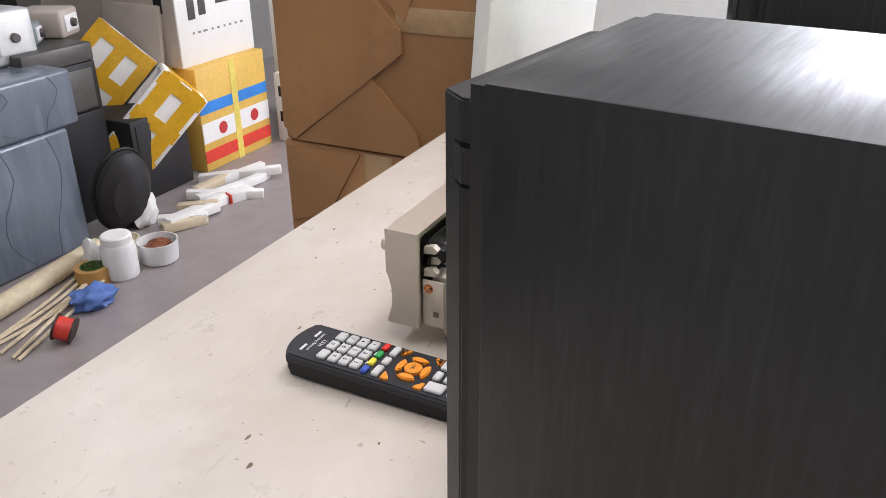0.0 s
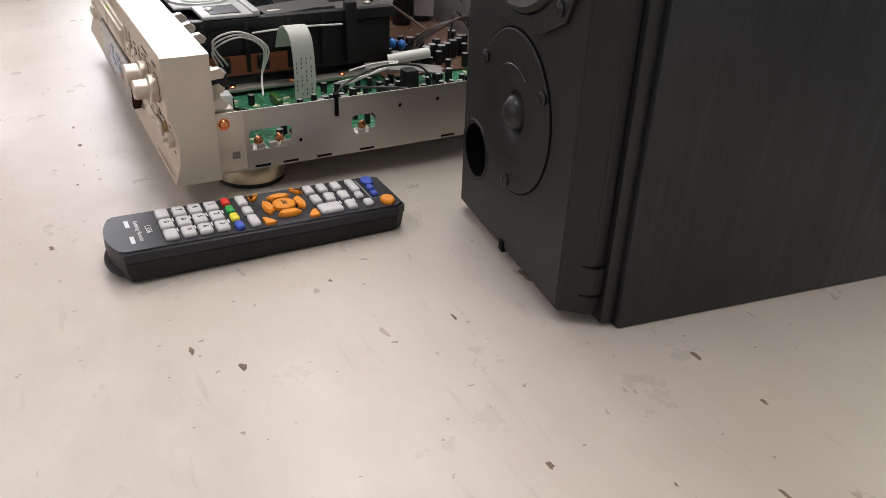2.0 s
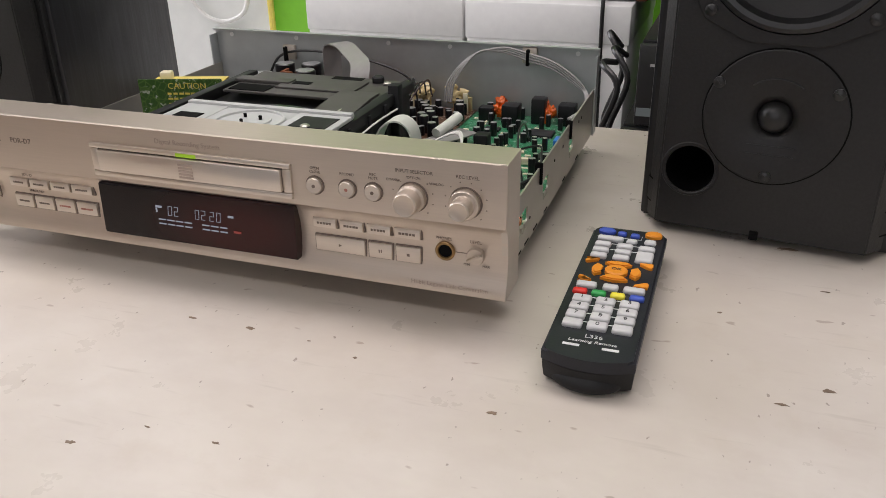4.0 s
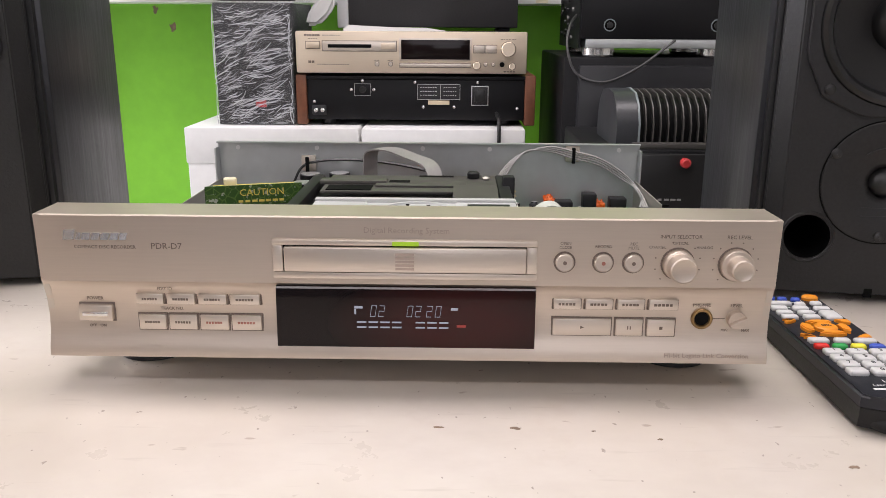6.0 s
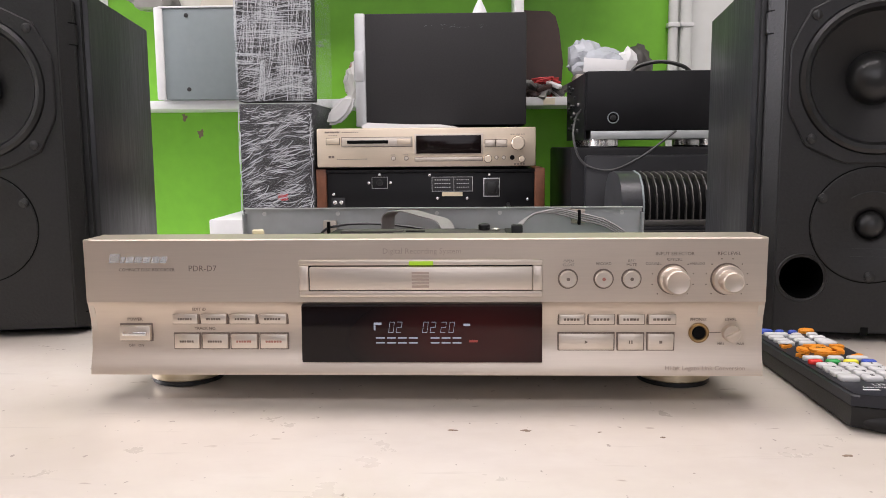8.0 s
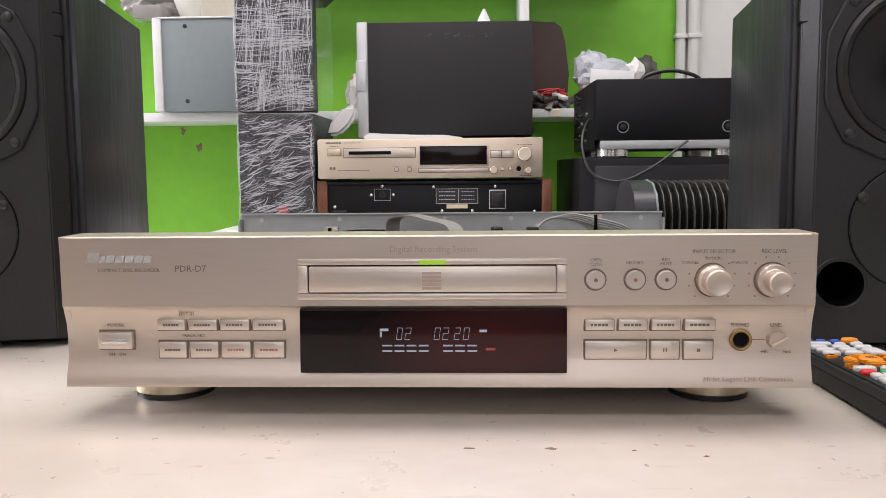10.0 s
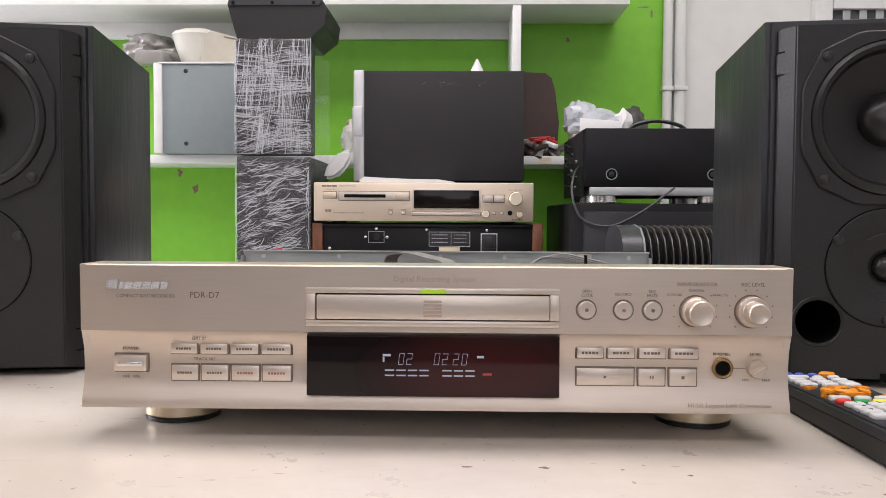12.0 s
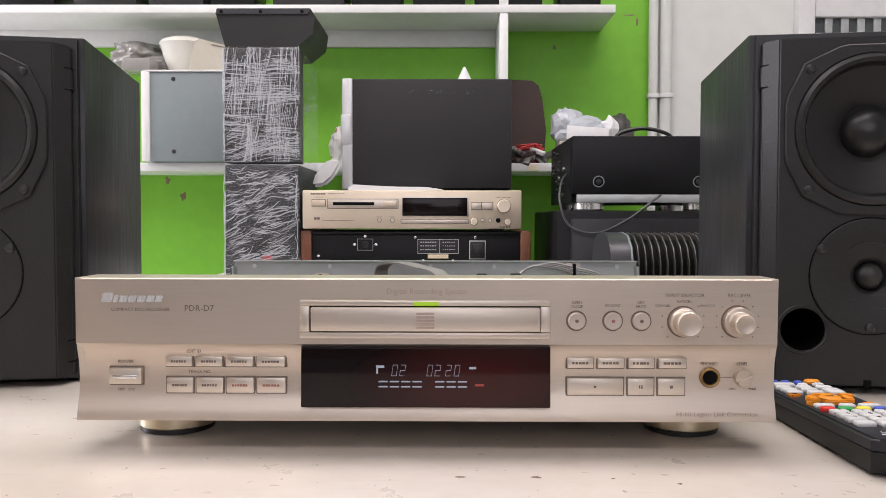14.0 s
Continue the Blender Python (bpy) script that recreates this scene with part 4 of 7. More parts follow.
def make_chassis():
    # floor pan, side walls with cut-outs, tall rear panel with folded lip
    part("floor_pan", bx(B(), -0.2015, 0.2015, 0.031, 0.343, 0.0196, 0.0210), M["steel_grey"], REC)
    T = 0.0012
    X = 0.203
    # right wall with its service openings
    wall = part("side_wall", bx(bx(B(), X - T, X, 0.031, 0.345, 0.0195, 0.0625), X - 0.006, X - T + 0.0003, 0.031, 0.345, 0.0212, 0.0224), M["steel"], REC, "plated steel side wall with service openings")
    cuts = []
    for y0, y1 in ((0.0525, 0.0825), (0.127, 0.146), (0.223, 0.240)):
        cuts.append(bx(B(), X - 0.004, X + 0.004, y0, y1, 0.0372, 0.0480, 0.0028))
        for k in range(int((y1 - y0) / 0.0085)):
            cuts.append(bx(B(), X - 0.004, X + 0.004, y0 + 0.002 + k * 0.0085, y0 + 0.0052 + k * 0.0085, 0.0327, 0.0387))
    carve(wall, *cuts)
    part("side_wall", bx(B(), -X, -X + T, 0.031, 0.345, 0.0195, 0.0625), M["steel"], REC)
    part("front_bracket", bx(B(), X, X + 0.0011, 0.0305, 0.0495, 0.0215, 0.0630, 0.0004), M["champagne_plastic"], REC)
    part("bracket_hole", bx(B(), X + 0.0008, X + 0.0015, 0.040, 0.045, 0.030, 0.035), M["ink"], REC)
    screw = mesh_of("screw", lathe(B(), [(0.0033, 0), (0.0033, 0.0009), (0.0024, 0.0018), (0.0006, 0.0019)], 14, Matrix.Rotation(radians(90), 4, "Y")), M["copper"])
    washer = mesh_of("washer", lathe(B(), [(0.0043, 0), (0.0043, 0.0004)], 14, Matrix.Rotation(radians(90), 4, "Y")), M["copper"])
    again("screw", screw, REC, pose(X + 0.0011, 0.036, 0.0555), "copper-coloured screw")
    again("washer", washer, REC, pose(X + 0.0011, 0.036, 0.0555))
    for y in (0.0595, 0.0745, 0.1365, 0.2315):
        again("screw", screw, REC, pose(X - 0.004, y, 0.0388), "copper-coloured screw")
        part("board_tab", bx(B(), X - 0.012, X + 0.0004, y - 0.006, y + 0.006, 0.0324, 0.0340, 0.0003), M["steel"], REC)
    for y, z in ((0.0885, 0.036), (0.165, 0.051), (0.196, 0.052), (0.262, 0.053), (0.275, 0.053)):
        part("punched_hole", lathe(B(), [(0.0013, 0.0), (0.0013, 0.0003)], 10, Matrix.Translation((X, y, z)) @ Matrix.Rotation(radians(90), 4, "Y"), False, True), M["hole"], REC)
    for y in (0.055, 0.075, 0.100, 0.133, 0.2, 0.255):
        part("punched_slot", bx(B(), X, X + 0.0003, y, y + 0.011, 0.0208, 0.0223), M["hole"], REC)
    # rear panel
    bm = B()
    bx(bm, -0.205, 0.205, 0.3435, 0.345, 0.0195, 0.0985)
    bx(bm, -0.205, 0.205, 0.3385, 0.3435, 0.0973, 0.0985)
    bx(bm, 0.2035, 0.205, 0.331, 0.3435, 0.0195, 0.0930)
    bx(bm, -0.205, -0.2035, 0.331, 0.3435, 0.0195, 0.0930)
    rear = part("rear_panel", bm, M["steel_grey"], REC, "grey sheet steel rear panel")
    for x in (-0.185, -0.108, -0.005, 0.06, 0.185):
        part("lip_hole", lathe(B(), [(0.0022, 0), (0.0022, 0.0008)], 10, facing(x, 0.3434, 0.0925), False, True), M["white"], rear)
    for x, z in ((-0.116, 0.078), (0.140, 0.089)):
        part("cable_clip", bx(B(), x - 0.007, x + 0.007, 0.339, 0.3434, z - 0.0075, z + 0.0075, 0.001), M["champagne_plastic"], rear)
        part("cable_tie", bx(B(), x - 0.0015, x + 0.0015, 0.330, 0.3350, z - 0.008, z + 0.007, 0.0006), M["hole"], rear)
    # feet
    foot = mesh_of("foot", lathe(B(), [(0.0236, 0.0030), (0.0250, 0.0040), (0.0250, 0.0150), (0.0240, 0.0175), (0.019, 0.0195)], 40), M["foot"])
    rub = mesh_of("rubber_foot", lathe(B(), [(0.0230, -0.0001), (0.0242, 0.0004), (0.0242, 0.0031)], 32), M["rubber"])
    for x, y in ((-0.169, 0.060), (0.170, 0.060), (-0.169, 0.30), (0.170, 0.30)):
        f = again("foot", foot, REC, pose(x, y, 0.0001), "gold anodised foot")
        again("rubber_pad", rub, f, pose(0, 0, 0))


make_chassis()


def make_inside():
    R = random.Random(5)
    main = part("main_board", bx(B(), 0.055, 0.2015, 0.034, 0.340, 0.0290, 0.0306), M["pcb"], REC, "green main circuit board")
    power = part("power_board", bx(B(), -0.15, 0.088, 0.205, 0.340, 0.0310, 0.0326), M["pcb_brown"], REC, "brown power supply board")
    panel = part("panel_board", bx(B(), -0.19, 0.195, 0.0312, 0.0328, 0.025, 0.094), M["mech"], REC, "dark board behind the front panel")

    def cap_mesh(r, h):
        me = mesh_of("capacitor", lathe(B(), [(r * 0.96, 0), (r, 0.0006), (r, h - 0.0008), (r * 0.9, h)], 14), M["cap"])
        top = mesh_of("capacitor_top", lathe(B(), [(r * 0.9, h + 0.00002), (r * 0.5, h + 0.0002), (r * 0.05, h + 0.0002)], 14, None, False, True), M["captop"])
        return me, top
    kinds = [cap_mesh(0.0024, 0.011), cap_mesh(0.0032, 0.0125), cap_mesh(0.0042, 0.016), cap_mesh(0.0028, 0.0085)]
    used = []

    def free(x, y, r):
        return all((x - a) ** 2 + (y - b) ** 2 > (r + c) ** 2 for a, b, c in used)

    def scatter(parent, x0, x1, y0, y1, z, count, pick):
        made = 0
        for _ in range(count * 20):
            if made >= count:
                break
            x, y = R.uniform(x0, x1), R.uniform(y0, y1)
            k = R.choice(pick)
            r = (0.0026, 0.0034, 0.0044, 0.003)[k]
            if not free(x, y, r):
                continue
            used.append((x, y, r))
            again("capacitor", kinds[k][0], parent, pose(x, y, z, 0, 0, R.uniform(0, 360)))
            again("capacitor_top", kinds[k][1], parent, pose(x, y, z))
            made += 1

    used += [(0.125, 0.042, 0.012), (0.113, 0.118, 0.012)]
    # chips
    for x, y, w, d in ((0.135, 0.085, 0.022, 0.022), (0.165, 0.165, 0.016, 0.012), (0.152, 0.226, 0.018, 0.012), (0.165, 0.285, 0.024, 0.018), (0.12, 0.285, 0.014, 0.01), (0.178, 0.10, 0.012, 0.02), (0.182, 0.225, 0.010, 0.016)):
        used.append((x, y, max(w, d) * 0.6))
        c = part("chip", bx(B(), x - w / 2, x + w / 2, y - d / 2, y + d / 2, 0.0306, 0.0332, 0.0004), M["chip"], main)
        pins = B()
        n = int(w / 0.002)
        for i in range(n):
            xx = x - w / 2 + (i + 0.5) * w / n
            for s in (-1, 1):
                yy = y + s * (d / 2 + 0.0009)
                bx(pins, xx - 0.0004, xx + 0.0004, yy - 0.001, yy + 0.001, 0.0306, 0.0313)
        part("chip_pins", pins, M["captop"], main)
    # heat sinks, connectors, relays
    for x, y, w, d, h, mat in ((0.134, 0.206, 0.012, 0.012, 0.023, "mech"), (0.157, 0.180, 0.009, 0.009, 0.018, "mech"), (0.15, 0.19, 0.018, 0.005, 0.007, "cream"), (0.165, 0.205, 0.020, 0.005, 0.006, "cream"), (0.11, 0.10, 0.022, 0.005, 0.006, "pcb_olive"),
                               (0.189, 0.25, 0.008, 0.014, 0.010, "blue"), (0.13, 0.315, 0.016, 0.016, 0.018, "mech"), (0.155, 0.322, 0.013, 0.014, 0.024, "mech"), (0.182, 0.322, 0.016, 0.014, 0.020, "mech"), (0.105, 0.318, 0.014, 0.012, 0.013, "mech")):
        used.append((x, y, max(w, d) * 0.6))
        part("connector" if mat in ("cream", "pcb_olive") else "component", bx(B(), x - w / 2, x + w / 2, y - d / 2, y + d / 2, 0.0306, 0.0306 + h, 0.0012), M[mat], main)
    scatter(main, 0.098, 0.190, 0.045, 0.335, 0.0306, 84, [0, 0, 0, 1, 3, 3])
    tiny = mesh_of("resistor", lathe(B(), [(0.0004, 0), (0.0011, 0.0006), (0.0011, 0.005), (0.0004, 0.0056)], 8, Matrix.Rotation(radians(90), 4, "X")), M["cream"])
    tiny2 = mesh_of("chip_resistor", bx(B(), -0.0009, 0.0009, -0.0005, 0.0005, 0, 0.0006), M["captop"])
    for _ in range(340):
        x, y = R.uniform(0.092, 0.198), R.uniform(0.04, 0.335)
        again(*(("resistor", tiny) if R.random() < 0.4 else ("chip_resistor", tiny2)), main, pose(x, y, 0.0313 if R.random() < 0.4 else 0.0306, 0, 0, R.choice((0, 90))))
    scatter(power, 0.012, 0.086, 0.222, 0.335, 0.0326, 48, [0, 1, 2, 2, 3])
    for x, y, s in ((0.117, 0.327, 1), (0.160, 0.326, 2)):
        part("lacquered_coil", lump(lump(lump(lump(B(), (x, y, 0.045), (0.0045, 0.0042, 0.0062), s, 0.7), (x + 0.007, y - 0.002, 0.042), (0.0042, 0.004, 0.0052), s + 4, 0.7), (x - 0.003, y - 0.004, 0.040), (0.004, 0.004, 0.005), s + 9, 0.7), (x + 0.003, y - 0.006, 0.038), (0.0045, 0.004, 0.006), s + 12, 0.7), M["orange"], main, "orange lacquered parts")
    R2 = random.Random(9)
    for x, y in ((0.036, 0.328), (0.072, 0.328)):
        bm = B()
        for k in range(5):
            lump(bm, (x + R2.uniform(-0.009, 0.009), y + R2.uniform(-0.005, 0.005), 0.046 + R2.uniform(0, 0.012)), (0.0058, 0.0040, 0.0042), k + 30 * x, 0.8, 2)
        for k in range(8):
            a, b, h = x + R2.uniform(-0.011, 0.011), y + R2.uniform(-0.006, 0.006), R2.uniform(0.012, 0.028)
            part("plug", bx(B(), a - 0.0022, a + 0.0022, b - 0.0020, b + 0.0020, 0.0326, 0.0326 + h, 0.0005), M["glue" if k % 3 else "cream"], power)
        part("hot_glue", bm, M["glue"], power, "yellowed glue over a cluster of plugs")
    for x, y, s in ((0.036, 0.236, 7), (0.043, 0.242, 8)):
        part("ceramic_capacitor", lump(B(), (x, y, 0.046), (0.0045, 0.0035, 0.005), s, 0.08), M["blue"], power)
    big = cap_mesh(0.0102, 0.039)
    for x, y in ((-0.111, 0.320), (-0.076, 0.298), (-0.110, 0.276), (-0.084, 0.326)):
        again("capacitor", big[0], power, pose(x, y, 0.0326, 0, 0, 20), "large black electrolytic capacitor")
        again("capacitor_top", big[1], power, pose(x, y, 0.0326))
    part("heat_sink", bx(bx(B(), -0.101, -0.088, 0.292, 0.295, 0.0326, 0.070, 0.0005), -0.101, -0.098, 0.295, 0.306, 0.0326, 0.070, 0.0005), M["brown"], power, "copper-brown heat sink")
    tray = bx(B(), -0.071, -0.041, 0.243, 0.265, 0.0326, 0.0600, 0.001)
    for a in ((-0.071, -0.041, 0.243, 0.245), (-0.071, -0.041, 0.263, 0.265), (-0.071, -0.069, 0.245, 0.263), (-0.043, -0.041, 0.245, 0.263)):
        bx(tray, *a, 0.0598, 0.0670, 0.0004)
    part("transistor_tray", tray, M["brown"], power, "open copper-brown tray")
    # left: transformer can and the standing caution board
    part("transformer", bx(B(), -0.165, -0.098, 0.172, 0.235, 0.0165, 0.074, 0.003), M["mech"], REC, "boxed mains transformer")
    cb = part("caution_board", bx(B(), -0.0365, 0.0365, -0.0008, 0.0008, 0.036, 0.0895), M["pcb_olive"], REC, "standing olive-green board with a printed caution", at=pose(-0.1275, 0.170, 0, 0, 0, 17))
    words("CAUTION", 0.0075, pose(0.006, -0.001, 0.0835, 90, 0, 0), M["yellow"], cb)
    for i in range(4):
        part("caution_print", bars(B(), -0.012, 0.024, 0.0770 - i * 0.0045, 0.0018, -0.0009, 7, 0.25, i), M["yellow"], cb)
    part("board_rim", bx(B(), -0.030, 0.034, 0.0010, 0.030, 0.083, 0.0845), M["yellow"], cb)
    part("plug", bx(B(), -0.022, -0.012, 0.012, 0.022, 0.0845, 0.0925, 0.0015), M["cream"], cb)
    # disc mechanism
    mech = part("mechanism_frame", bx(bx(bx(B(), -0.072, 0.080, 0.046, 0.216, 0.040, 0.0800, 0.002), 0.074, 0.0835, 0.046, 0.218, 0.0800, 0.0890, 0.0012), -0.075, -0.066, 0.046, 0.216, 0.0800, 0.0890, 0.001), M["mech"], REC, "black disc drive mechanism", at=pose(-0.014, 0.004, 0))
    part("top_plate", bx(B(), -0.060, 0.074, 0.150, 0.216, 0.0862, 0.0885, 0.0006), M["mech_plate"], mech, "grey pressed top plate")
    part("plate_step", bx(B(), -0.020, 0.050, 0.165, 0.200, 0.0885, 0.0902, 0.0006), M["mech_plate"], mech)
    part("plate_rail", bx(B(), -0.064, -0.012, 0.175, 0.188, 0.0886, 0.0915, 0.0006), M["mech_plate"], mech)
    for a in ((-0.056, -0.022, 0.152, 0.170, 0.0886, 0.0892), (0.012, 0.040, 0.204, 0.214, 0.0886, 0.0890), (0.052, 0.070, 0.158, 0.166, 0.0886, 0.0890), (-0.010, 0.006, 0.176, 0.184, 0.0903, 0.0906)):
        part("plate_slot", bx(B(), *a), M["hole"], mech)
    part("side_lever", prism(B(), [(0.108, 0.087), (0.150, 0.0905), (0.168, 0.0905), (0.166, 0.087)], 0.040, 0.073), M["mech_plate"], mech)
    part("drive_rod", lathe(B(), [(0.0015, 0), (0.0015, 0.05)], 10, Matrix.Translation((0.060, 0.112, 0.087)) @ Matrix.Rotation(radians(-90), 4, "X")), M["steel"], mech)
    for y in (0.050, 0.085, 0.120, 0.150):
        part("frame_rib", bx(B(), 0.0835, 0.0855, y, y + 0.004, 0.046, 0.086, 0.0006), M["mech"], mech)
    part("base_rail", bx(B(), 0.084, 0.096, 0.05, 0.20, 0.0335, 0.0365, 0.0008), M["steel"], mech)
    for y in (0.07, 0.12, 0.165):
        part("screw", lathe(B(), [(0.0036, 0), (0.0036, 0.001), (0.0024, 0.002), (0.0005, 0.002)], 14, Matrix.Translation((0.091, y, 0.0365)), False, True), M["copper"], mech)
    part("disc", lathe(B(), [(0.0075, 0.0), (0.0075, 0.0012), (0.060, 0.0012), (0.060, 0.0)], 64, Matrix.Translation((0.012, 0.070, 0.0848)), False, False), M["disc"], mech, "mirrored compact disc in the drive")
    CLAMP = Matrix.Translation((0.012, -0.006, 0))
    cl = B()
    bx(cl, -0.066, -0.030, 0.046, 0.104, 0.0895, 0.0925, 0.001, m=CLAMP)
    bx(cl, 0.030, 0.071, 0.060, 0.104, 0.0895, 0.0925, 0.001, m=CLAMP)
    bx(cl, -0.032, 0.032, 0.046, 0.106, 0.0895, 0.0918, 0.001, m=CLAMP)
    bx(cl, -0.066, 0.071, 0.100, 0.106, 0.0900, 0.0945, 0.001, m=CLAMP)
    part("clamp_bridge", cl, M["clamp"], mech, "white pressed clamp bridge")
    part("clamp_ring", lathe(B(), [(0.026, 0.0), (0.0255, 0.0018), (0.0235, 0.0018), (0.023, 0.0004), (0.016, 0.0004), (0.0155, 0.0014), (0.001, 0.0014)], 40, Matrix.Translation((0.017, 0.066, 0.0918)), False, True), M["clamp"], mech)
    part("bridge_recess", bx(B(), -0.044, -0.024, 0.054, 0.072, 0.0926, 0.0931), M["hole"], mech)
    part("bridge_recess", bx(B(), 0.050, 0.078, 0.062, 0.086, 0.0926, 0.0931), M["mech"], mech)
    for a in (20, 140, 260):
        part("clamp_pin", lathe(B(), [(0.0012, 0), (0.0012, 0.003)], 8, Matrix.Translation((0.017 + 0.008 * math.cos(radians(a)), 0.066 + 0.008 * math.sin(radians(a)), 0.093)), False, True), M["hole"], mech)
    for x, y in ((-0.058, 0.052), (0.062, 0.064), (0.066, 0.20)):
        part("screw", lathe(B(), [(0.0034, 0), (0.0034, 0.001), (0.0022, 0.0018), (0.0004, 0.0018)], 12, Matrix.Translation((x, y, 0.0926 if y < 0.1 else 0.089)), False, True), M["steel"], mech)
    part("side_post", bx(B(), 0.078, 0.0875, 0.172, 0.182, 0.045, 0.096, 0.0015), M["mech"], mech)
    part("rear_stud", lathe(B(), [(0.005, 0), (0.005, 0.004), (0.004, 0.005)], 14, Matrix.Translation((0.056, 0.205, 0.089)), False, True), M["mech"], mech)
    part("motor_board", bx(B(), 0.0838, 0.0850, 0.055, 0.130, 0.044, 0.060), M["brown"], mech)
    for y in (0.062, 0.094, 0.122):
        part("socket", bx(B(), 0.085, 0.091, y, y + 0.009, 0.048, 0.060, 0.001), M["mech"], mech)
    for x, z, w, h, d, mat in ((0.185, 0.080, 0.014, 0.012, 0.012, "mech"), (0.165, 0.072, 0.016, 0.018, 0.010, "champagne_plastic"), (0.140, 0.080, 0.012, 0.014, 0.010, "mech"), (0.115, 0.074, 0.018, 0.010, 0.009, "white"), (0.182, 0.058, 0.018, 0.006, 0.014, "champagne_plastic"), (0.172, 0.050, 0.016, 0.006, 0.012, "white"), (0.188, 0.042, 0.012, 0.005, 0.014, "champagne_plastic"), (0.150, 0.055, 0.012, 0.010, 0.008, "mech")):
        part("switch_block", bx(B(), x - w / 2, x + w / 2, 0.0328, 0.0328 + d, z - h / 2, z + h / 2, 0.001), M[mat], panel)
    # cables
    part("ribbon_cable", strip(B(), [(0.108, 0.1255, 0.031), (0.108, 0.1255, 0.058), (0.106, 0.1245, 0.078), (0.097, 0.123, 0.0865), (0.085, 0.122, 0.082), (0.077, 0.121, 0.066)], (0, 0.0088, 0)), M["ribbon"], REC, "white printed ribbon cable standing in a loop")
    rp = B()
    for i in range(9):
        for k in range(4):
            if (i * 3 + k * 5) % 4:
                bx(rp, 0.1087, 0.1090, 0.1185 + k * 0.0040, 0.1193 + k * 0.0040, 0.034 + i * 0.0036, 0.0360 + i * 0.0036)
    part("cable_print", rp, M["ink"], REC)
    part("grey_ribbon", strip(B(), [(-0.052, 0.312, 0.045), (-0.053, 0.313, 0.080), (-0.050, 0.311, 0.0950), (-0.032, 0.297, 0.0985), (-0.012, 0.275, 0.0955), (0.004, 0.255, 0.0925), (0.010, 0.240, 0.084), (0.011, 0.232, 0.070)], (0.0055, 0.0085, 0)), M["ribbon_grey"], REC, "wide grey ribbon cable bent in a loop")
    wire = lambda name, mat, pts, r, n=6: part(name, tube(B(), pts, r, n), mat, REC)
    for i in range(4):
        o = i * 0.0022
        wire("grey_wire", M["wire"], [(0.062 + o, 0.318, 0.045), (0.066 + o, 0.322, 0.066), (0.085 + o, 0.330, 0.087 + 0.6 * o), (0.115, 0.333, 0.0965 - o * 0.6), (0.140, 0.332, 0.0925 - o), (0.165, 0.331, 0.086 - o), (0.187, 0.328, 0.073 - o), (0.199 - o * 0.3, 0.322, 0.061), (0.2, 0.300, 0.0575 - o * 0.5), (0.199 - o, 0.270, 0.052)], 0.0011, 6)
    wire("black_wire", M["wire_dark"], [(-0.116, 0.335, 0.079), (-0.09, 0.330, 0.083), (-0.05, 0.328, 0.082), (-0.01, 0.326, 0.076), (0.022, 0.322, 0.066), (0.032, 0.318, 0.052)], 0.0013)
    wire("black_wire", M["wire_dark"], [(-0.116, 0.333, 0.079), (-0.122, 0.325, 0.074), (-0.128, 0.318, 0.060)], 0.0013)
    wire("black_wire", M["wire_dark"], [(0.028, 0.318, 0.055), (0.038, 0.300, 0.070), (0.046, 0.290, 0.045)], 0.0010)
    wire("black_wire", M["wire_dark"], [(0.190, 0.118, 0.050), (0.184, 0.128, 0.064), (0.176, 0.16, 0.072), (0.172, 0.195, 0.068), (0.172, 0.21, 0.052)], 0.0009)
    wire("black_wire", M["wire_dark"], [(0.202, 0.117, 0.062), (0.196, 0.150, 0.058), (0.185, 0.180, 0.056), (0.150, 0.150, 0.050)], 0.0009)
    for i in range(5):
        wire("black_wire", M["wire_dark"], [(0.140 + i * 0.001, 0.046 + i * 0.001, 0.046), (0.160, 0.058 + i * 0.003, 0.048 - i * 0.001), (0.180, 0.085 + i * 0.002, 0.050 - i * 0.0012), (0.199, 0.114, 0.056 - i * 0.001)], 0.0010)
    part("cable_tie", bx(B(), 0.1995, 0.2050, 0.1145, 0.1170, 0.0500, 0.0660, 0.0006), M["hole"], REC)
    part("cable_tie", bx(B(), 0.1995, 0.2050, 0.2205, 0.2230, 0.0500, 0.0655, 0.0006), M["hole"], REC)
    for i in range(3):
        wire("pale_wire", M["wire_white"], [(0.0865, 0.062 + 0.004 * i, 0.058), (0.096, 0.058, 0.074 + 0.003 * i), (0.100, 0.078, 0.083 + 0.002 * i), (0.098, 0.096 + 0.002 * i, 0.072), (0.096, 0.094, 0.050), (0.11, 0.090, 0.038)], 0.0008)
    for i in range(3):
        wire("pale_wire", M["wire_white"], [(0.118, 0.150, 0.040 + 0.002 * i), (0.125, 0.175, 0.050), (0.115, 0.198 + 0.003 * i, 0.054), (0.100, 0.190, 0.050), (0.092, 0.170, 0.044)], 0.0009)
    wire("pale_wire", M["wire_white"], [(0.0735, 0.095, 0.078), (0.0735, 0.130, 0.0795), (0.0735, 0.172, 0.0785)], 0.0008)
    for i in range(5):
        wire("orange_wire" if i % 2 else "grey_wire", M["orange"] if i % 2 else M["wire"], [(-0.045 + i * 0.003, 0.214, 0.086), (-0.043 + i * 0.003, 0.236, 0.082), (-0.030 + i * 0.004, 0.262, 0.066), (-0.02 + i * 0.004, 0.29, 0.045)], 0.0008)
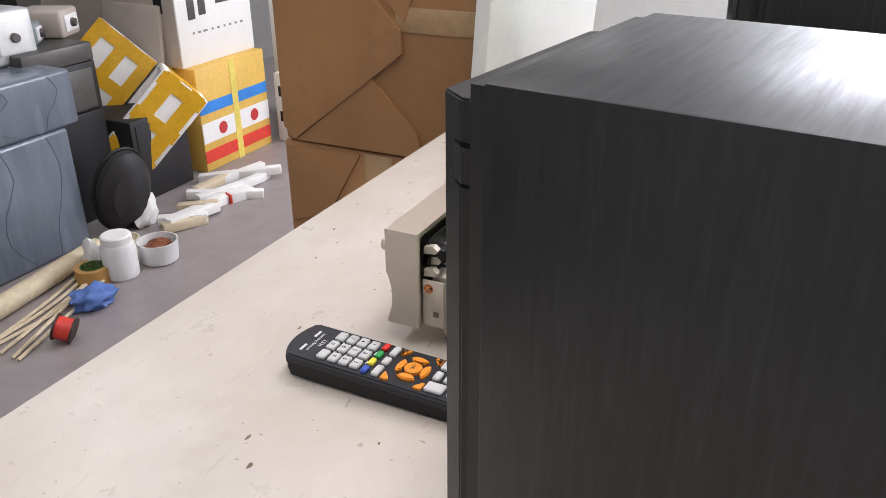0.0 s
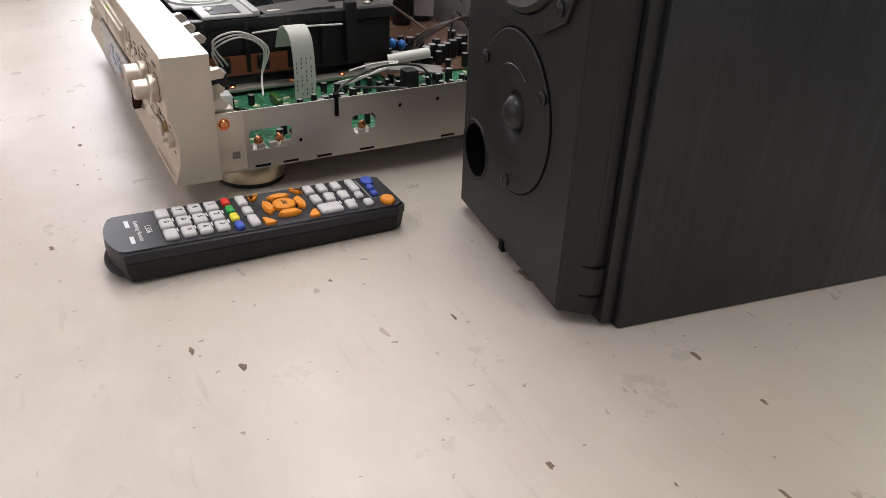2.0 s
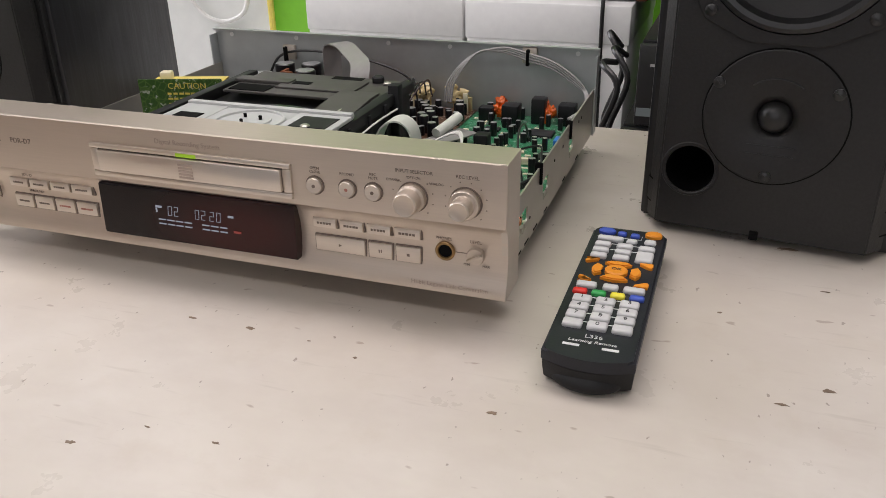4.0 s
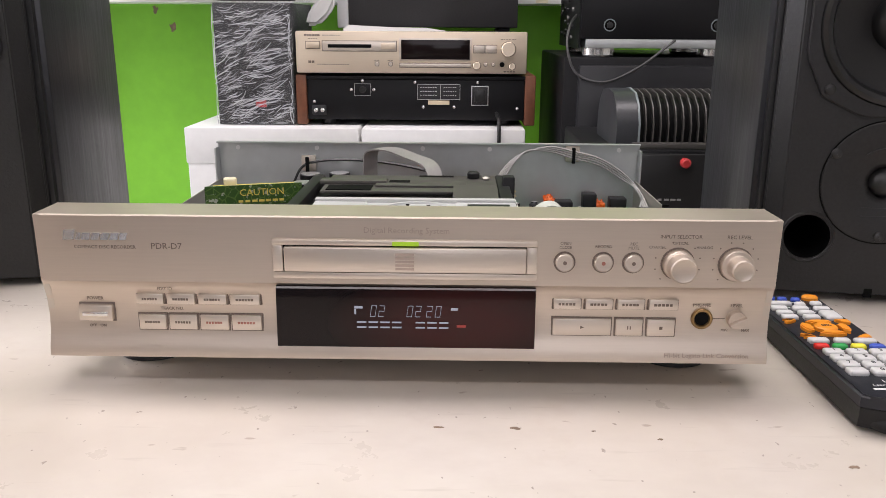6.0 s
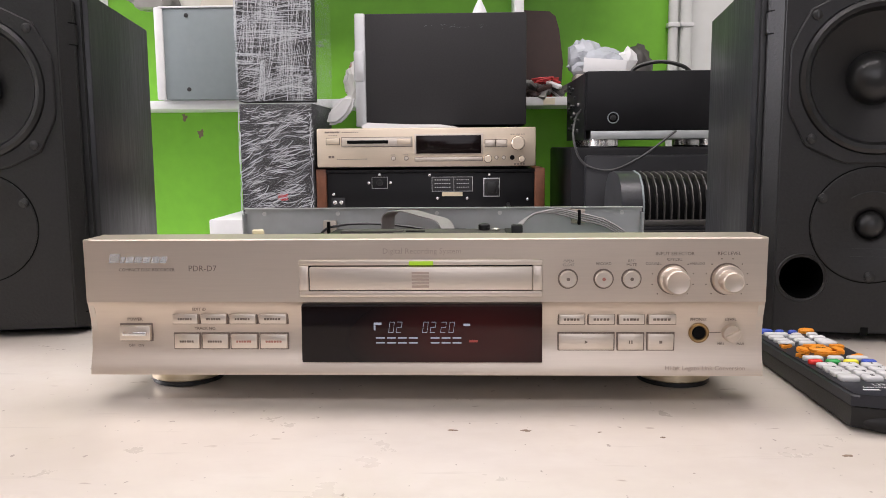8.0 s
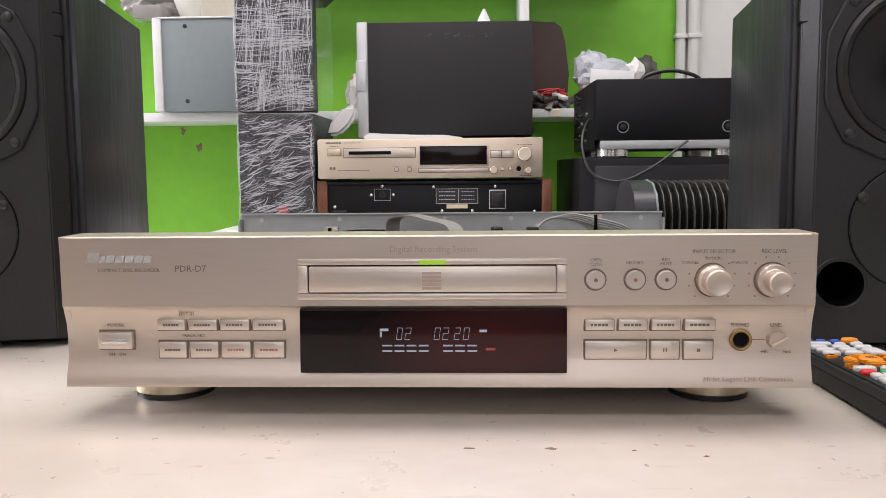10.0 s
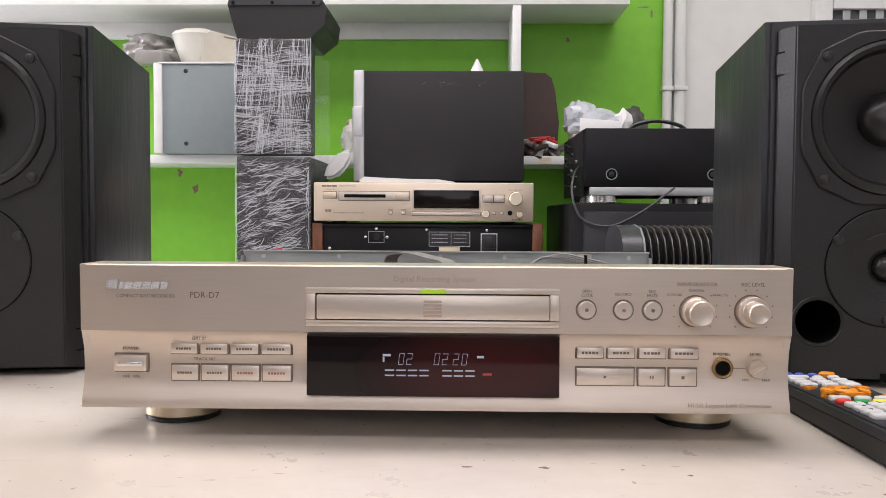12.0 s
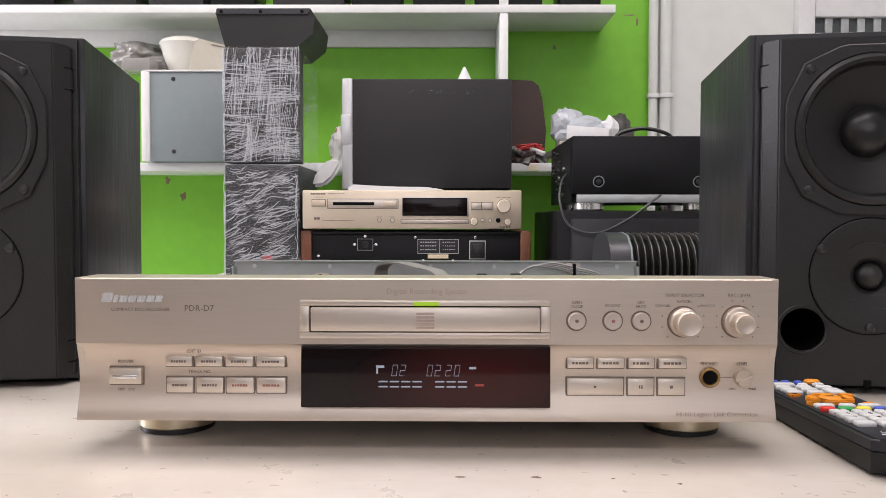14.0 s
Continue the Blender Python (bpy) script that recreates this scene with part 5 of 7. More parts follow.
    for i in range(4):
        wire("brown_wire" if i % 2 else "black_wire", M["leather"] if i % 2 else M["wire_dark"], [(0.030 + i * 0.006, 0.322, 0.048), (0.034 + i * 0.005, 0.306, 0.062 + 0.002 * i), (0.030 + i * 0.004, 0.272, 0.052), (0.028 + i * 0.006, 0.25, 0.036)], 0.0009)
    bunch = bx(bx(B(), 0.098, 0.120, 0.040, 0.064, 0.0306, 0.046, 0.003), 0.120, 0.142, 0.036, 0.050, 0.034, 0.050, 0.002)
    part("white_plug", bunch, M["white"], REC, "bulky white plug on the main board")
    part("cable_sleeve", tube(B(), [(0.094, 0.205, 0.050), (0.099, 0.222, 0.053), (0.102, 0.240, 0.055)], 0.0046, 12), M["ribbon"], REC, "pale grey rolled sleeve of ribbon cable")
    part("grey_flat_cable", strip(B(), [(0.088, 0.186, 0.044), (0.100, 0.204, 0.046), (0.108, 0.225, 0.045), (0.108, 0.250, 0.040)], (0.010, -0.004, 0)), M["ribbon_grey"], REC)
    lugs = mesh_of("panel_lug", prism(B(), [(0.0, 0.0), (0.010, 0.001), (0.012, 0.004), (0.008, 0.0075), (0.0, 0.006)], -0.003, 0.003), M["champagne_plastic"])
    for x, z in ((0.196, 0.088), (0.19, 0.076), (0.197, 0.068), (0.150, 0.099), (0.120, 0.099), (0.090, 0.099), (-0.120, 0.099), (-0.140, 0.099)):
        again("panel_lug", lugs, REC, pose(x, 0.030, z - 0.004))


make_inside()

# ---- remote control ----


def make_remote():
    W, L = 0.0253, 0.1815
    r = thing("remote_control", "black remote control with grey, orange and coloured rubber keys", "remote control", pose(0.2675, -0.0535, 0.0012, -1.3, 0, 0))

    def outline(inset):
        w, pts = W - inset, []
        for i in range(-6, 7):
            pts.append((w * i / 6 * (1 if abs(i) < 6 else 0.985), inset + 0.0070 * (i / 6) ** 2))
        pts += [(w, L - 0.006 - inset), (w - 0.004, L - inset), (-w + 0.004, L - inset), (-w, L - 0.006 - inset)]
        return pts
    top = prism(B(), outline(0.0), 0.0145, 0.0215, "z")
    bmesh.ops.bevel(top, geom=[e for e in top.edges if all(v.co.z > 0.021 for v in e.verts)], offset=0.0016, segments=3, affect="EDGES")
    part("upper_shell", top, M["remote"], r, "satin black upper shell")
    low = B()
    rings = []
    for z, ins, nose in ((0.0004, 0.0030, 0.003), (0.002, 0.0014, 0.0015), (0.009, 0.0008, 0.0), (0.0138, 0.0006, 0.0)):
        rings.append([low.verts.new((x, y + (nose if y < 0.02 else 0), z + 0.0026 * y / L * (1 - z / 0.0138))) for x, y in outline(ins)])
    for a, b in zip(rings, rings[1:]):
        for i in range(len(a)):
            j = (i + 1) % len(a)
            low.faces.new((a[i], a[j], b[j], b[i]))
    low.faces.new(rings[0][::-1])
    low.faces.new(rings[-1])
    part("lower_shell", low, M["remote_low"], r, "matt black lower shell")
    part("battery_bulge", lump(B(), (0, 0.0100, 0.0052), (0.0195, 0.0118, 0.0072), 1, 0.0, 4), M["remote_low"], r)
    part("seam", prism(B(), outline(0.0012), 0.0136, 0.0147, "z"), M["hole"], r)
    Z = 0.0214

    def at(v):
        return 0.0745 + (v - 0.414) * (0.168 if v < 0.414 else 0.186)

    def key(name, x, v, w, d, mat, txt="", rnd=0.0016, h=0.0030):
        k = part(name, bx(B(), x - w / 2, x + w / 2, at(v) - d / 2, at(v) + d / 2, Z - 0.001, Z + h, rnd, 3), M[mat], r)
        if txt:
            words(txt, 0.0050, pose(x, at(v), Z + h + 0.0001), M["keyink"], k, "key_legend")
        return k
    cols = (-0.0138, 0.0, 0.0138)
    for v, row in ((0.357, "123"), (0.298, "456"), (0.240, "789"), (0.180, "-0-")):
        for x, t in zip(cols, row):
            key("number_key", x, v, 0.0112, 0.0080, "key", "" if t == "-" else t)
    for x, mat in zip((-0.0168, -0.0056, 0.0056, 0.0168), ("key_red", "key_green", "key_yellow", "key_blue")):
        key("colour_key", x, 0.414, 0.0088, 0.0052, mat)
    for x, w in ((-0.0145, 0.0125), (0.0, 0.0095), (0.0140, 0.0130)):
        key("function_key", x, 0.465, w, 0.0062, "key")
    # ring of arrow keys round the centre key
    cy = at(0.590)
    for a0 in (0, 90, 180, 270):
        bm = B()
        pts = []
        for rad, rng in ((0.0142, range(-34, 35, 17)), (0.0092, range(30, -31, -15))):
            pts += [(rad * 1.08 * math.cos(radians(a0 + a)), cy + rad * 0.95 * math.sin(radians(a0 + a))) for a in rng]
        prism(bm, pts, Z - 0.001, Z + 0.0028, "z")
        bmesh.ops.bevel(bm, geom=[e for e in bm.edges if all(v.co.z > Z + 0.002 for v in e.verts)], offset=0.0008, segments=2, affect="EDGES")
        part("arrow_key", bm, M["key_orange"], r)
    ok = part("centre_key", lathe(B(), [(0.0072, -0.001), (0.0072, 0.0024), (0.0062, 0.0032), (0.001, 0.0032)], 26, Matrix.Translation((0, cy, Z)), False, True), M["key_orange"], r)
    words("OK", 0.0044, pose(0, cy, Z + 0.0034), M["keyink"], ok, "key_legend")
    for sx, v, s in ((-1, 0.512, 1), (1, 0.512, 1), (-1, 0.662, -1), (1, 0.662, -1)):
        x, y = sx * 0.0170, at(v)
        bm = prism(B(), [(x - 0.0042, y - 0.0032 * s), (x + 0.0042, y - 0.0032 * s), (x + sx * 0.0046, y + 0.0014 * s), (x + sx * 0.0036, y + 0.0034 * s), (x + sx * 0.0014, y + 0.0028 * s), (x - sx * 0.004, y - 0.0012 * s)], Z - 0.001, Z + 0.0020, "z")
        bmesh.ops.bevel(bm, geom=[e for e in bm.edges if all(v.co.z > Z + 0.0015 for v in e.verts)], offset=0.0003, segments=2, affect="EDGES")
        part("corner_key", bm, M["key_orange"], r)
    for v in (0.704, 0.753, 0.805):
        for x in (-0.0145, 0.0):
            key("function_key", x, v, 0.0108, 0.0062, "key")
    key("rocker_key", 0.0145, 0.728, 0.0112, 0.0150, "key")
    key("function_key", 0.0145, 0.803, 0.0108, 0.0062, "key")
    key("long_key", -0.0110, 0.862, 0.0175, 0.0058, "key")
    key("function_key", 0.0035, 0.856, 0.0075, 0.0056, "key", rnd=0.0026)
    key("function_key", 0.0155, 0.866, 0.0080, 0.0060, "key", rnd=0.0028)
    part("device_key", lathe(B(), [(0.0048, -0.001), (0.0048, 0.002), (0.0038, 0.0028), (0.001, 0.0028)], 20, Matrix.Translation((-0.0150, at(0.928), Z)) @ Matrix.Diagonal((1.25, 0.85, 1, 1)), False, True), M["key_blue"], r)
    for x, y in ((-0.0045, 0.918), (0.0045, 0.912)):
        key("device_key", x, y, 0.0065, 0.0048, "key_blue", rnd=0.0018)
    part("power_key", lathe(B(), [(0.0050, -0.001), (0.0050, 0.002), (0.0042, 0.003), (0.001, 0.003)], 22, Matrix.Translation((0.0165, at(0.935), Z)) @ Matrix.Diagonal((1.15, 0.9, 1, 1)), False, True), M["key_orange"], r)
    words("L336", 0.0050, pose(0.0, at(0.118), Z + 0.0002), M["print_white"], r, "print")
    words("Learning Remote", 0.0038, pose(0.0, at(0.085), Z + 0.0002), M["print_white"], r, "print", shear=0.2)
    for x in (-0.0105, 0.0105):
        part("print_pill", bx(B(), x - 0.0045, x + 0.0045, at(0.055) - 0.0012, at(0.055) + 0.0012, Z, Z + 0.0002), M["print_white"], r)
    fr = B()
    tube(fr, [(-0.021, at(0.893), Z + 0.0001), (0.009, at(0.893), Z + 0.0001)], 0.0002, 4, 1)
    tube(fr, [(0.009, at(0.893), Z + 0.0001), (0.009, at(0.93), Z + 0.0001)], 0.0002, 4, 1)
    part("print_line", fr, M["print_white"], r)
    for v in (0.27, 0.33, 0.389, 0.21, 0.78, 0.83):
        for x in (-0.0069, 0.0069):
            part("small_print", bx(B(), x - 0.0022, x + 0.0022, at(v) - 0.0004, at(v) + 0.0004, Z, Z + 0.0002), M["print_white"], r)

make_remote()

# ---- things on and before the green wall ----
placed(make_pipes, BACK)


def make_background():
    # white boxes
    for x0, x1, lab in ((-0.412, -0.125, "plain white card box under the wrapped boxes"), (-0.117, 0.150, "plain white card box under the old disc player")):
        b = thing("white_box", lab, "box", pose(x0, 0.93, -0.30), "white boxes")
        w = x1 - x0
        part("box_body", bx(B(), 0, w, 0, 0.40, 0, 0.335, 0.003), M["whitebox"], b)
        part("lid", bx(B(), -0.002, w + 0.002, -0.002, 0.402, 0.285, 0.3455, 0.003), M["whitebox"], b)
    # old disc player, its back to the room
    o = thing("disc_player", "old black disc player with walnut cheeks, turned back to front", "disc player", pose(-0.232, 0.972, 0.0455))
    part("case", bx(B(), 0.018, 0.384, 0.0, 0.27, 0.010, 0.0775, 0.002), M["black_paint"], o)
    part("cover", bx(B(), 0.016, 0.386, -0.003, 0.27, 0.0775, 0.0830, 0.0015), M["black_paint"], o)
    for x in (0.0, 0.384):
        part("side_cheek", bx(B(), x, x + 0.018, -0.004, 0.272, 0.002, 0.0845, 0.002), M["walnut"], o, "walnut side cheek")
    part("label_plate", bx(B(), 0.205, 0.275, -0.0012, 0.0, 0.045, 0.069, 0.0004), M["chip"], o)
    lp = B()
    for i in range(3):
        bars(lp, 0.209, 0.238, 0.0645 - i * 0.0065, 0.0016, -0.0014, 7, 0.3, i)
        bars(lp, 0.248, 0.271, 0.0645 - i * 0.0065, 0.0012, -0.0014, 6, 0.4, i + 9)
    part("label_print", lp, M["captop"], o)
    for a in ((0.204, 0.276, 0.0690, 0.0698), (0.204, 0.276, 0.0442, 0.0450), (0.204, 0.2048, 0.0450, 0.0690), (0.2752, 0.276, 0.0450, 0.0690), (0.2425, 0.2432, 0.0450, 0.0690)):
        part("label_frame", bx(B(), a[0], a[1], -0.0014, 0.0, a[2], a[3]), M["captop"], o)
    part("orange_sticker", bx(B(), 0.222, 0.258, -0.0012, 0.0, 0.036, 0.043), M["cardroll"], o)
    part("mains_inlet", bx(bx(B(), 0.296, 0.322, -0.002, 0.0, 0.036, 0.066, 0.001), 0.300, 0.318, -0.003, -0.0005, 0.041, 0.061, 0.001), M["rubber"], o)
    part("inlet_rim", bx(B(), 0.2945, 0.3235, -0.0008, 0.0, 0.0345, 0.0675, 0.001), M["captop"], o)
    part("output_block", bx(B(), 0.026, 0.050, -0.0015, 0.0, 0.018, 0.034, 0.001), M["chip"], o)
    for x in (0.033, 0.044):
        part("phono_socket", lathe(B(), [(0.0035, 0), (0.0035, 0.006), (0.002, 0.0065)], 14, facing(x, 0, 0.026), False, True), M["chrome"], o)
    part("round_socket", lathe(B(), [(0.0062, 0), (0.0062, 0.0012), (0.0050, 0.0015), (0.0045, 0.0004)], 20, facing(0.112, 0, 0.060), False, True), M["rubber"], o)
    for a in ((0.098, 0.126, 0.0695, 0.0702), (0.098, 0.126, 0.0498, 0.0505), (0.098, 0.0987, 0.0505, 0.0695), (0.1253, 0.126, 0.0505, 0.0695)):
        part("socket_frame", bx(B(), a[0], a[1], -0.0008, 0.0, a[2], a[3]), M["captop"], o)
    scr = mesh_of("screw", lathe(B(), [(0.0026, 0), (0.0026, 0.001), (0.0006, 0.0016)], 10, FRONT), M["chrome"])
    for x, z in ((0.112, 0.0745), (0.20, 0.073), (0.305, 0.073), (0.372, 0.030), (0.030, 0.040), (0.214, 0.032), (0.266, 0.032), (0.093, 0.060), (0.131, 0.060)):
        again("screw", scr, o, pose(x, -0.0004, z))
    part("mains_cable", tube(B(), [(0.338, 0.0, 0.022), (0.338, -0.012, 0.020), (0.340, -0.050, 0.006), (0.341, -0.052, -0.08), (0.345, -0.052, -0.33)], 0.0032, 10), M["wire_dark"], o)
    for x in (0.05, 0.35):
        part("foot", lathe(B(), [(0.012, 0), (0.013, 0.010)], 18, Matrix.Translation((x, 0.03, 0))), M["rubber"], o)
        part("foot", lathe(B(), [(0.012, 0), (0.013, 0.010)], 18, Matrix.Translation((x, 0.24, 0))), M["rubber"], o)
    # gold minidisc deck
    d = thing("minidisc_deck", "gold-fronted minidisc deck standing on the old player", "minidisc deck", pose(-0.2285, 0.962, 0.1302))
    part("front_panel", bx(B(), 0, 0.382, 0, 0.014, 0.0030, 0.0705, 0.003), M["md_gold"], d, "gold brushed front panel")
    part("case", bx(B(), 0.004, 0.378, 0.014, 0.27, 0.0050, 0.0695, 0.002), M["black_paint"], d)
    for x in (0.04, 0.34):
        for y in (0.04, 0.23):
            part("foot", lathe(B(), [(0.014, 0), (0.014, 0.0052)], 20, Matrix.Translation((x, y, 0))), M["rubber"], d)
    U = lambda u: (u - 531) / 392 * 0.382
    V = lambda v: 0.0705 - (v - 336) / 71 * 0.0675
    part("display_window", bx(B(), U(710), U(826), -0.0012, 0.001, V(383), V(350), 0.0006), M["window"], d)
    part("window_rim", bx(B(), U(707), U(829), -0.0007, 0.001, V(385), V(347), 0.0006), M["champagne_low"], d)
    part("slot_frame", bx(B(), U(577), U(702), -0.0012, 0.001, V(369), V(353), 0.0006), M["champagne_low"], d)
    part("disc_slot", bx(B(), U(586), U(660), -0.0016, 0.001, V(364), V(358), 0.0005), M["hole"], d)
    part("eject_button", bx(B(), U(676), U(700), -0.003, 0.001, V(366), V(356), 0.0008), M["md_gold"], d)
    part("power_button", bx(B(), U(549), U(572), -0.003, 0.001, V(365), V(354), 0.0008), M["md_gold"], d)
    part("edit_bar", bx(B(), U(708), U(828), -0.001, 0.001, V(396), V(390), 0.0004), M["champagne_low"], d)
    for u0, u1, v0, v1 in ((676, 700, 356, 366), (549, 572, 354, 365), (833, 851, 359, 371), (852, 871, 359, 371), (708, 828, 390, 396), (577, 702, 353, 369)):
        part("button_gap", bx(B(), U(u0) - 0.0010, U(u1) + 0.0010, -0.0005, 0.001, V(v1) - 0.0010, V(v0) + 0.0010), M["ink"], d)
    for u0, u1 in ((833, 851), (852, 871)):
        part("button", bx(B(), U(u0), U(u1), -0.0025, 0.001, V(371), V(359), 0.0006), M["champagne_low"], d)
    for u, v, r, mat in ((891, 365, 0.0115, "md_gold"), (838, 393, 0.0062, "md_gold"), (898, 394, 0.0052, "md_gold"), (853, 391, 0.0025, "champagne_low"), (866, 391, 0.0025, "champagne_low"), (669, 391, 0.003, "champagne_low"), (692, 391, 0.003, "champagne_low")):
        part("knob_gap", lathe(B(), [(r + 0.001, 0), (r + 0.001, 0.0004)], 26, facing(U(u), 0, V(v)), False, True), M["ink"], d)
        part("knob", lathe(B(), [(r, 0), (r, r * 0.9), (r * 0.9, r), (0.0005, r)], 28, facing(U(u), 0, V(v)), False, True), M[mat], d)
    part("phones_socket", lathe(B(), [(0.0042, 0), (0.004, 0.001), (0.0028, 0.001), (0.0026, 0.0006)], 18, facing(U(881), 0, V(391)), False, True), M["hole"], d)
    pr = bars(B(), U(546), U(573), V(343), 0.0028, 0, 6, 0.15, 3)
    bars(pr, U(577), U(608), V(343), 0.0012, 0, 8, 0.3, 4)
    bars(pr, U(553), U(570), V(349), 0.001, 0, 4, 0.3, 5)
    bars(pr, U(567), U(622), V(392), 0.0012, 0, 14, 0.3, 6)
    bars(pr, U(552), U(563), V(388), 0.004, 0, 2, 0.2, 7)
    bars(pr, U(878), U(905), V(349), 0.001, 0, 6, 0.3, 8)
    bars(pr, U(884), U(905), V(403), 0.002, 0, 4, 0.3, 9)
    bars(pr, U(664), U(674), V(385), 0.001, 0, 2, 0.3, 10)
    bars(pr, U(687), U(697), V(385), 0.001, 0, 2, 0.3, 11)
    tagged(part("print", pr, M["ink"], d), kind="stuff")
    # big black speaker on the deck
    s = thing("black_subwoofer", "big black loudspeaker on its side with silver trim, on the deck", "loudspeaker", pose(-0.170, 1.05, 0.2008))
    part("cabinet", bx(B(), 0.018, 0.312, 0.0, 0.19, 0.006, 0.2065, 0.002), M["black_vinyl"], s)
    part("silver_front", bx(B(), 0.0, 0.0195, -0.003, 0.195, 0.004, 0.2075, 0.003), M["silver"], s, "silver plastic front edge")
    part("silver_bulge", bx(B(), -0.002, 0.018, -0.006, 0.198, 0.086, 0.142, 0.004), M["silver"], s)
    for x in (0.03, 0.28):
        part("foot", bx(B(), x, x + 0.02, 0.02, 0.17, 0.0, 0.0065, 0.001), M["rubber"], s)
    sc = B()
    R = random.Random(2)
    for i in range(30):
        x, z = 0.12 + R.uniform(0, 0.12), 0.188 + R.uniform(-0.004, 0.004)
        bx(sc, x, x + R.uniform(0.0006, 0.0025), -0.0003, 0.0002, z - 0.006, z - 0.0056)
    tagged(part("scuff", sc, M["greypaint"], s), kind="stuff")
    sheet = prism(B(), [(-0.149, 0.2010), (-0.150, 0.2050), (-0.140, 0.2105), (-0.118, 0.2090), (-0.062, 0.2065), (-0.012, 0.2050), (0.016, 0.2022), (0.018, 0.2010)], 0.968, 1.035, "y")
    bmesh.ops.subdivide_edges(sheet, edges=[e for e in sheet.edges if abs(e.verts[0].co.y - e.verts[1].co.y) > 0.01], cuts=5)
    for v in sheet.verts:
        if v.co.z > 0.2015:
            v.co.z = max(0.2012, v.co.z + 0.0022 * noise.noise(v.co * 45) - 0.10 * (v.co.y - 0.968) * (v.co.z - 0.2010) / 0.01)
    single("paper_sheet", sheet, M["paper"], "folded white sheet lying on the deck", "paper")
    # film-wrapped boxes
    for z0, z1, lab in ((0.0455, 0.247, "dark box tightly wrapped in clear stretch film"), (0.2475, 0.449, "upper dark box wrapped in creased clear film")):
        w = thing("wrapped_box", lab, "box", pose(-0.3665, 0.965, z0), "film-wrapped boxes")
        part("box_body", bx(B(), 0.002, 0.131, 0.003, 0.205 if z0 < 0.1 else 0.055, 0.001, z1 - z0 - 0.002, 0.002), M["chip"], w)
        bm = B()
        nx, nz = 14, 18
        bx(bm, 0, 0.1335, 0, 0.208, 0.0, z1 - z0, 0.004)
        bmesh.ops.subdivide_edges(bm, edges=bm.edges[:], cuts=5, use_grid_fill=True)
        for v in bm.verts:
            k = noise.noise(v.co * 38 + Vector((z0 * 30, 0, 0)))
            v.co += Vector((0.5, 0.7, 0.15)) * 0.0016 * k
            v.co.z = max(v.co.z, 0.0)
        part("film", bm, M["film"], w, "creased clear stretch film")
        R = random.Random(int(z0 * 1000))
        cr, H = B(), z1 - z0
        upper = z0 > 0.2
        for bundle in range(64 if upper else 84):
            # creases run in bundles: nearly level and upright on the upper box, slanting and short on the lower
            u, v = 0.006 + 0.121 * ((bundle * 0.618) % 1.0), 0.008 + (H - 0.016) * ((bundle * 0.7549 + 0.1 * R.random()) % 1.0)
            if upper:
                ang, ln, spread = R.choice((R.gauss(0.0, 0.05), R.gauss(-0.08, 0.06), R.gauss(1.5, 0.06), R.gauss(1.42, 0.08), R.gauss(0.3, 0.08))), R.uniform(0.04, 0.11), 0.009
            else:
                ang, ln, spread = 0.30 + 0.45 * noise.noise(Vector((u * 22, v * 22, 3.0))) + R.gauss(0, 0.1), R.uniform(0.012, 0.050), 0.005
            for k in range(R.randint(5, 13) if upper else R.randint(3, 8)):
                a, l = ang + R.gauss(0, 0.05 if upper else 0.14), ln * R.uniform(0.4, 1.1)
                cu, cv = u + R.gauss(0, spread), v + R.gauss(0, spread)
                bend, pts = R.uniform(-0.05, 0.05) if upper else R.uniform(-0.35, 0.35), []
                for t in (-1, -0.3, 0.4, 1):
                    pts.append((min(0.133, max(0.0005, cu + t * l / 2 * math.cos(a + bend * t))), -0.0012 - 0.0006 * R.random(), min(H - 0.002, max(0.002, cv + t * l / 2 * math.sin(a + bend * t)))))
                tube(cr, pts, R.choice((0.00013, 0.0002, 0.0003, 0.00045 if upper else 0.0006)), 4, 2)
        for x in (0.1275, 0.0015):
            for i in range(14):
                v = R.uniform(0.0, H - 0.03)
                xs = [min(0.1325, max(0.0008, x + R.uniform(-0.003, 0.003))) for _ in range(3)]
                tube(cr, [(xs[0], -0.0012, v), (xs[1], -0.0018, v + 0.015), (xs[2], -0.0012, v + 0.03)], 0.0005, 4, 3)
        tagged(part("film_creases", cr, M["crease"], w, "white creases of the stretched film"), kind="stuff")
        if z0 < 0.1:
            part("red_sticker", bx(B(), 0.066, 0.084, 0.0012, 0.0022, 0.030, 0.042, 0.002), M["tool_red"], w)
    c = thing("centre_speaker", "black wedge-shaped loudspeaker lying on the wrapped boxes", "loudspeaker", pose(-0.378, 0.968, 0.449))
    part("cabinet", prism(B(), [(0.0155, 0.0), (0.140, 0.0), (0.168, 0.022), (0.172, 0.052), (0.164, 0.066), (0.002, 0.066), (0.0, 0.056)], 0.0, 0.16, "y"), M["baffle"], c)
    part("rim", prism(B(), [(0.0, 0.056), (0.160, 0.056), (0.164, 0.064), (0.002, 0.064)], -0.003, 0.001, "y"), M["chamfer"], c)
    for x in (0.010, 0.078, 0.150):
        part("screw", lathe(B(), [(0.003, 0), (0.003, 0.001)], 10, facing(x, -0.003, 0.060), False, True), M["hole"], c)
    # grey cabinet on the lower shelf
    g = thing("grey_cabinet", "grey metal-sided cabinet with white front, on the shelf", "cabinet", pose(-0.617, 1.262, 0.2702))
    part("case", bx(B(), 0.018, 0.20, 0.0, 0.20, 0.0, 0.187, 0.002), M["greypaint"], g, "grey powder-coated side")
    part("front", bx(B(), 0.0, 0.0185, -0.003, 0.203, -0.0, 0.1895, 0.003), M["white"], g)
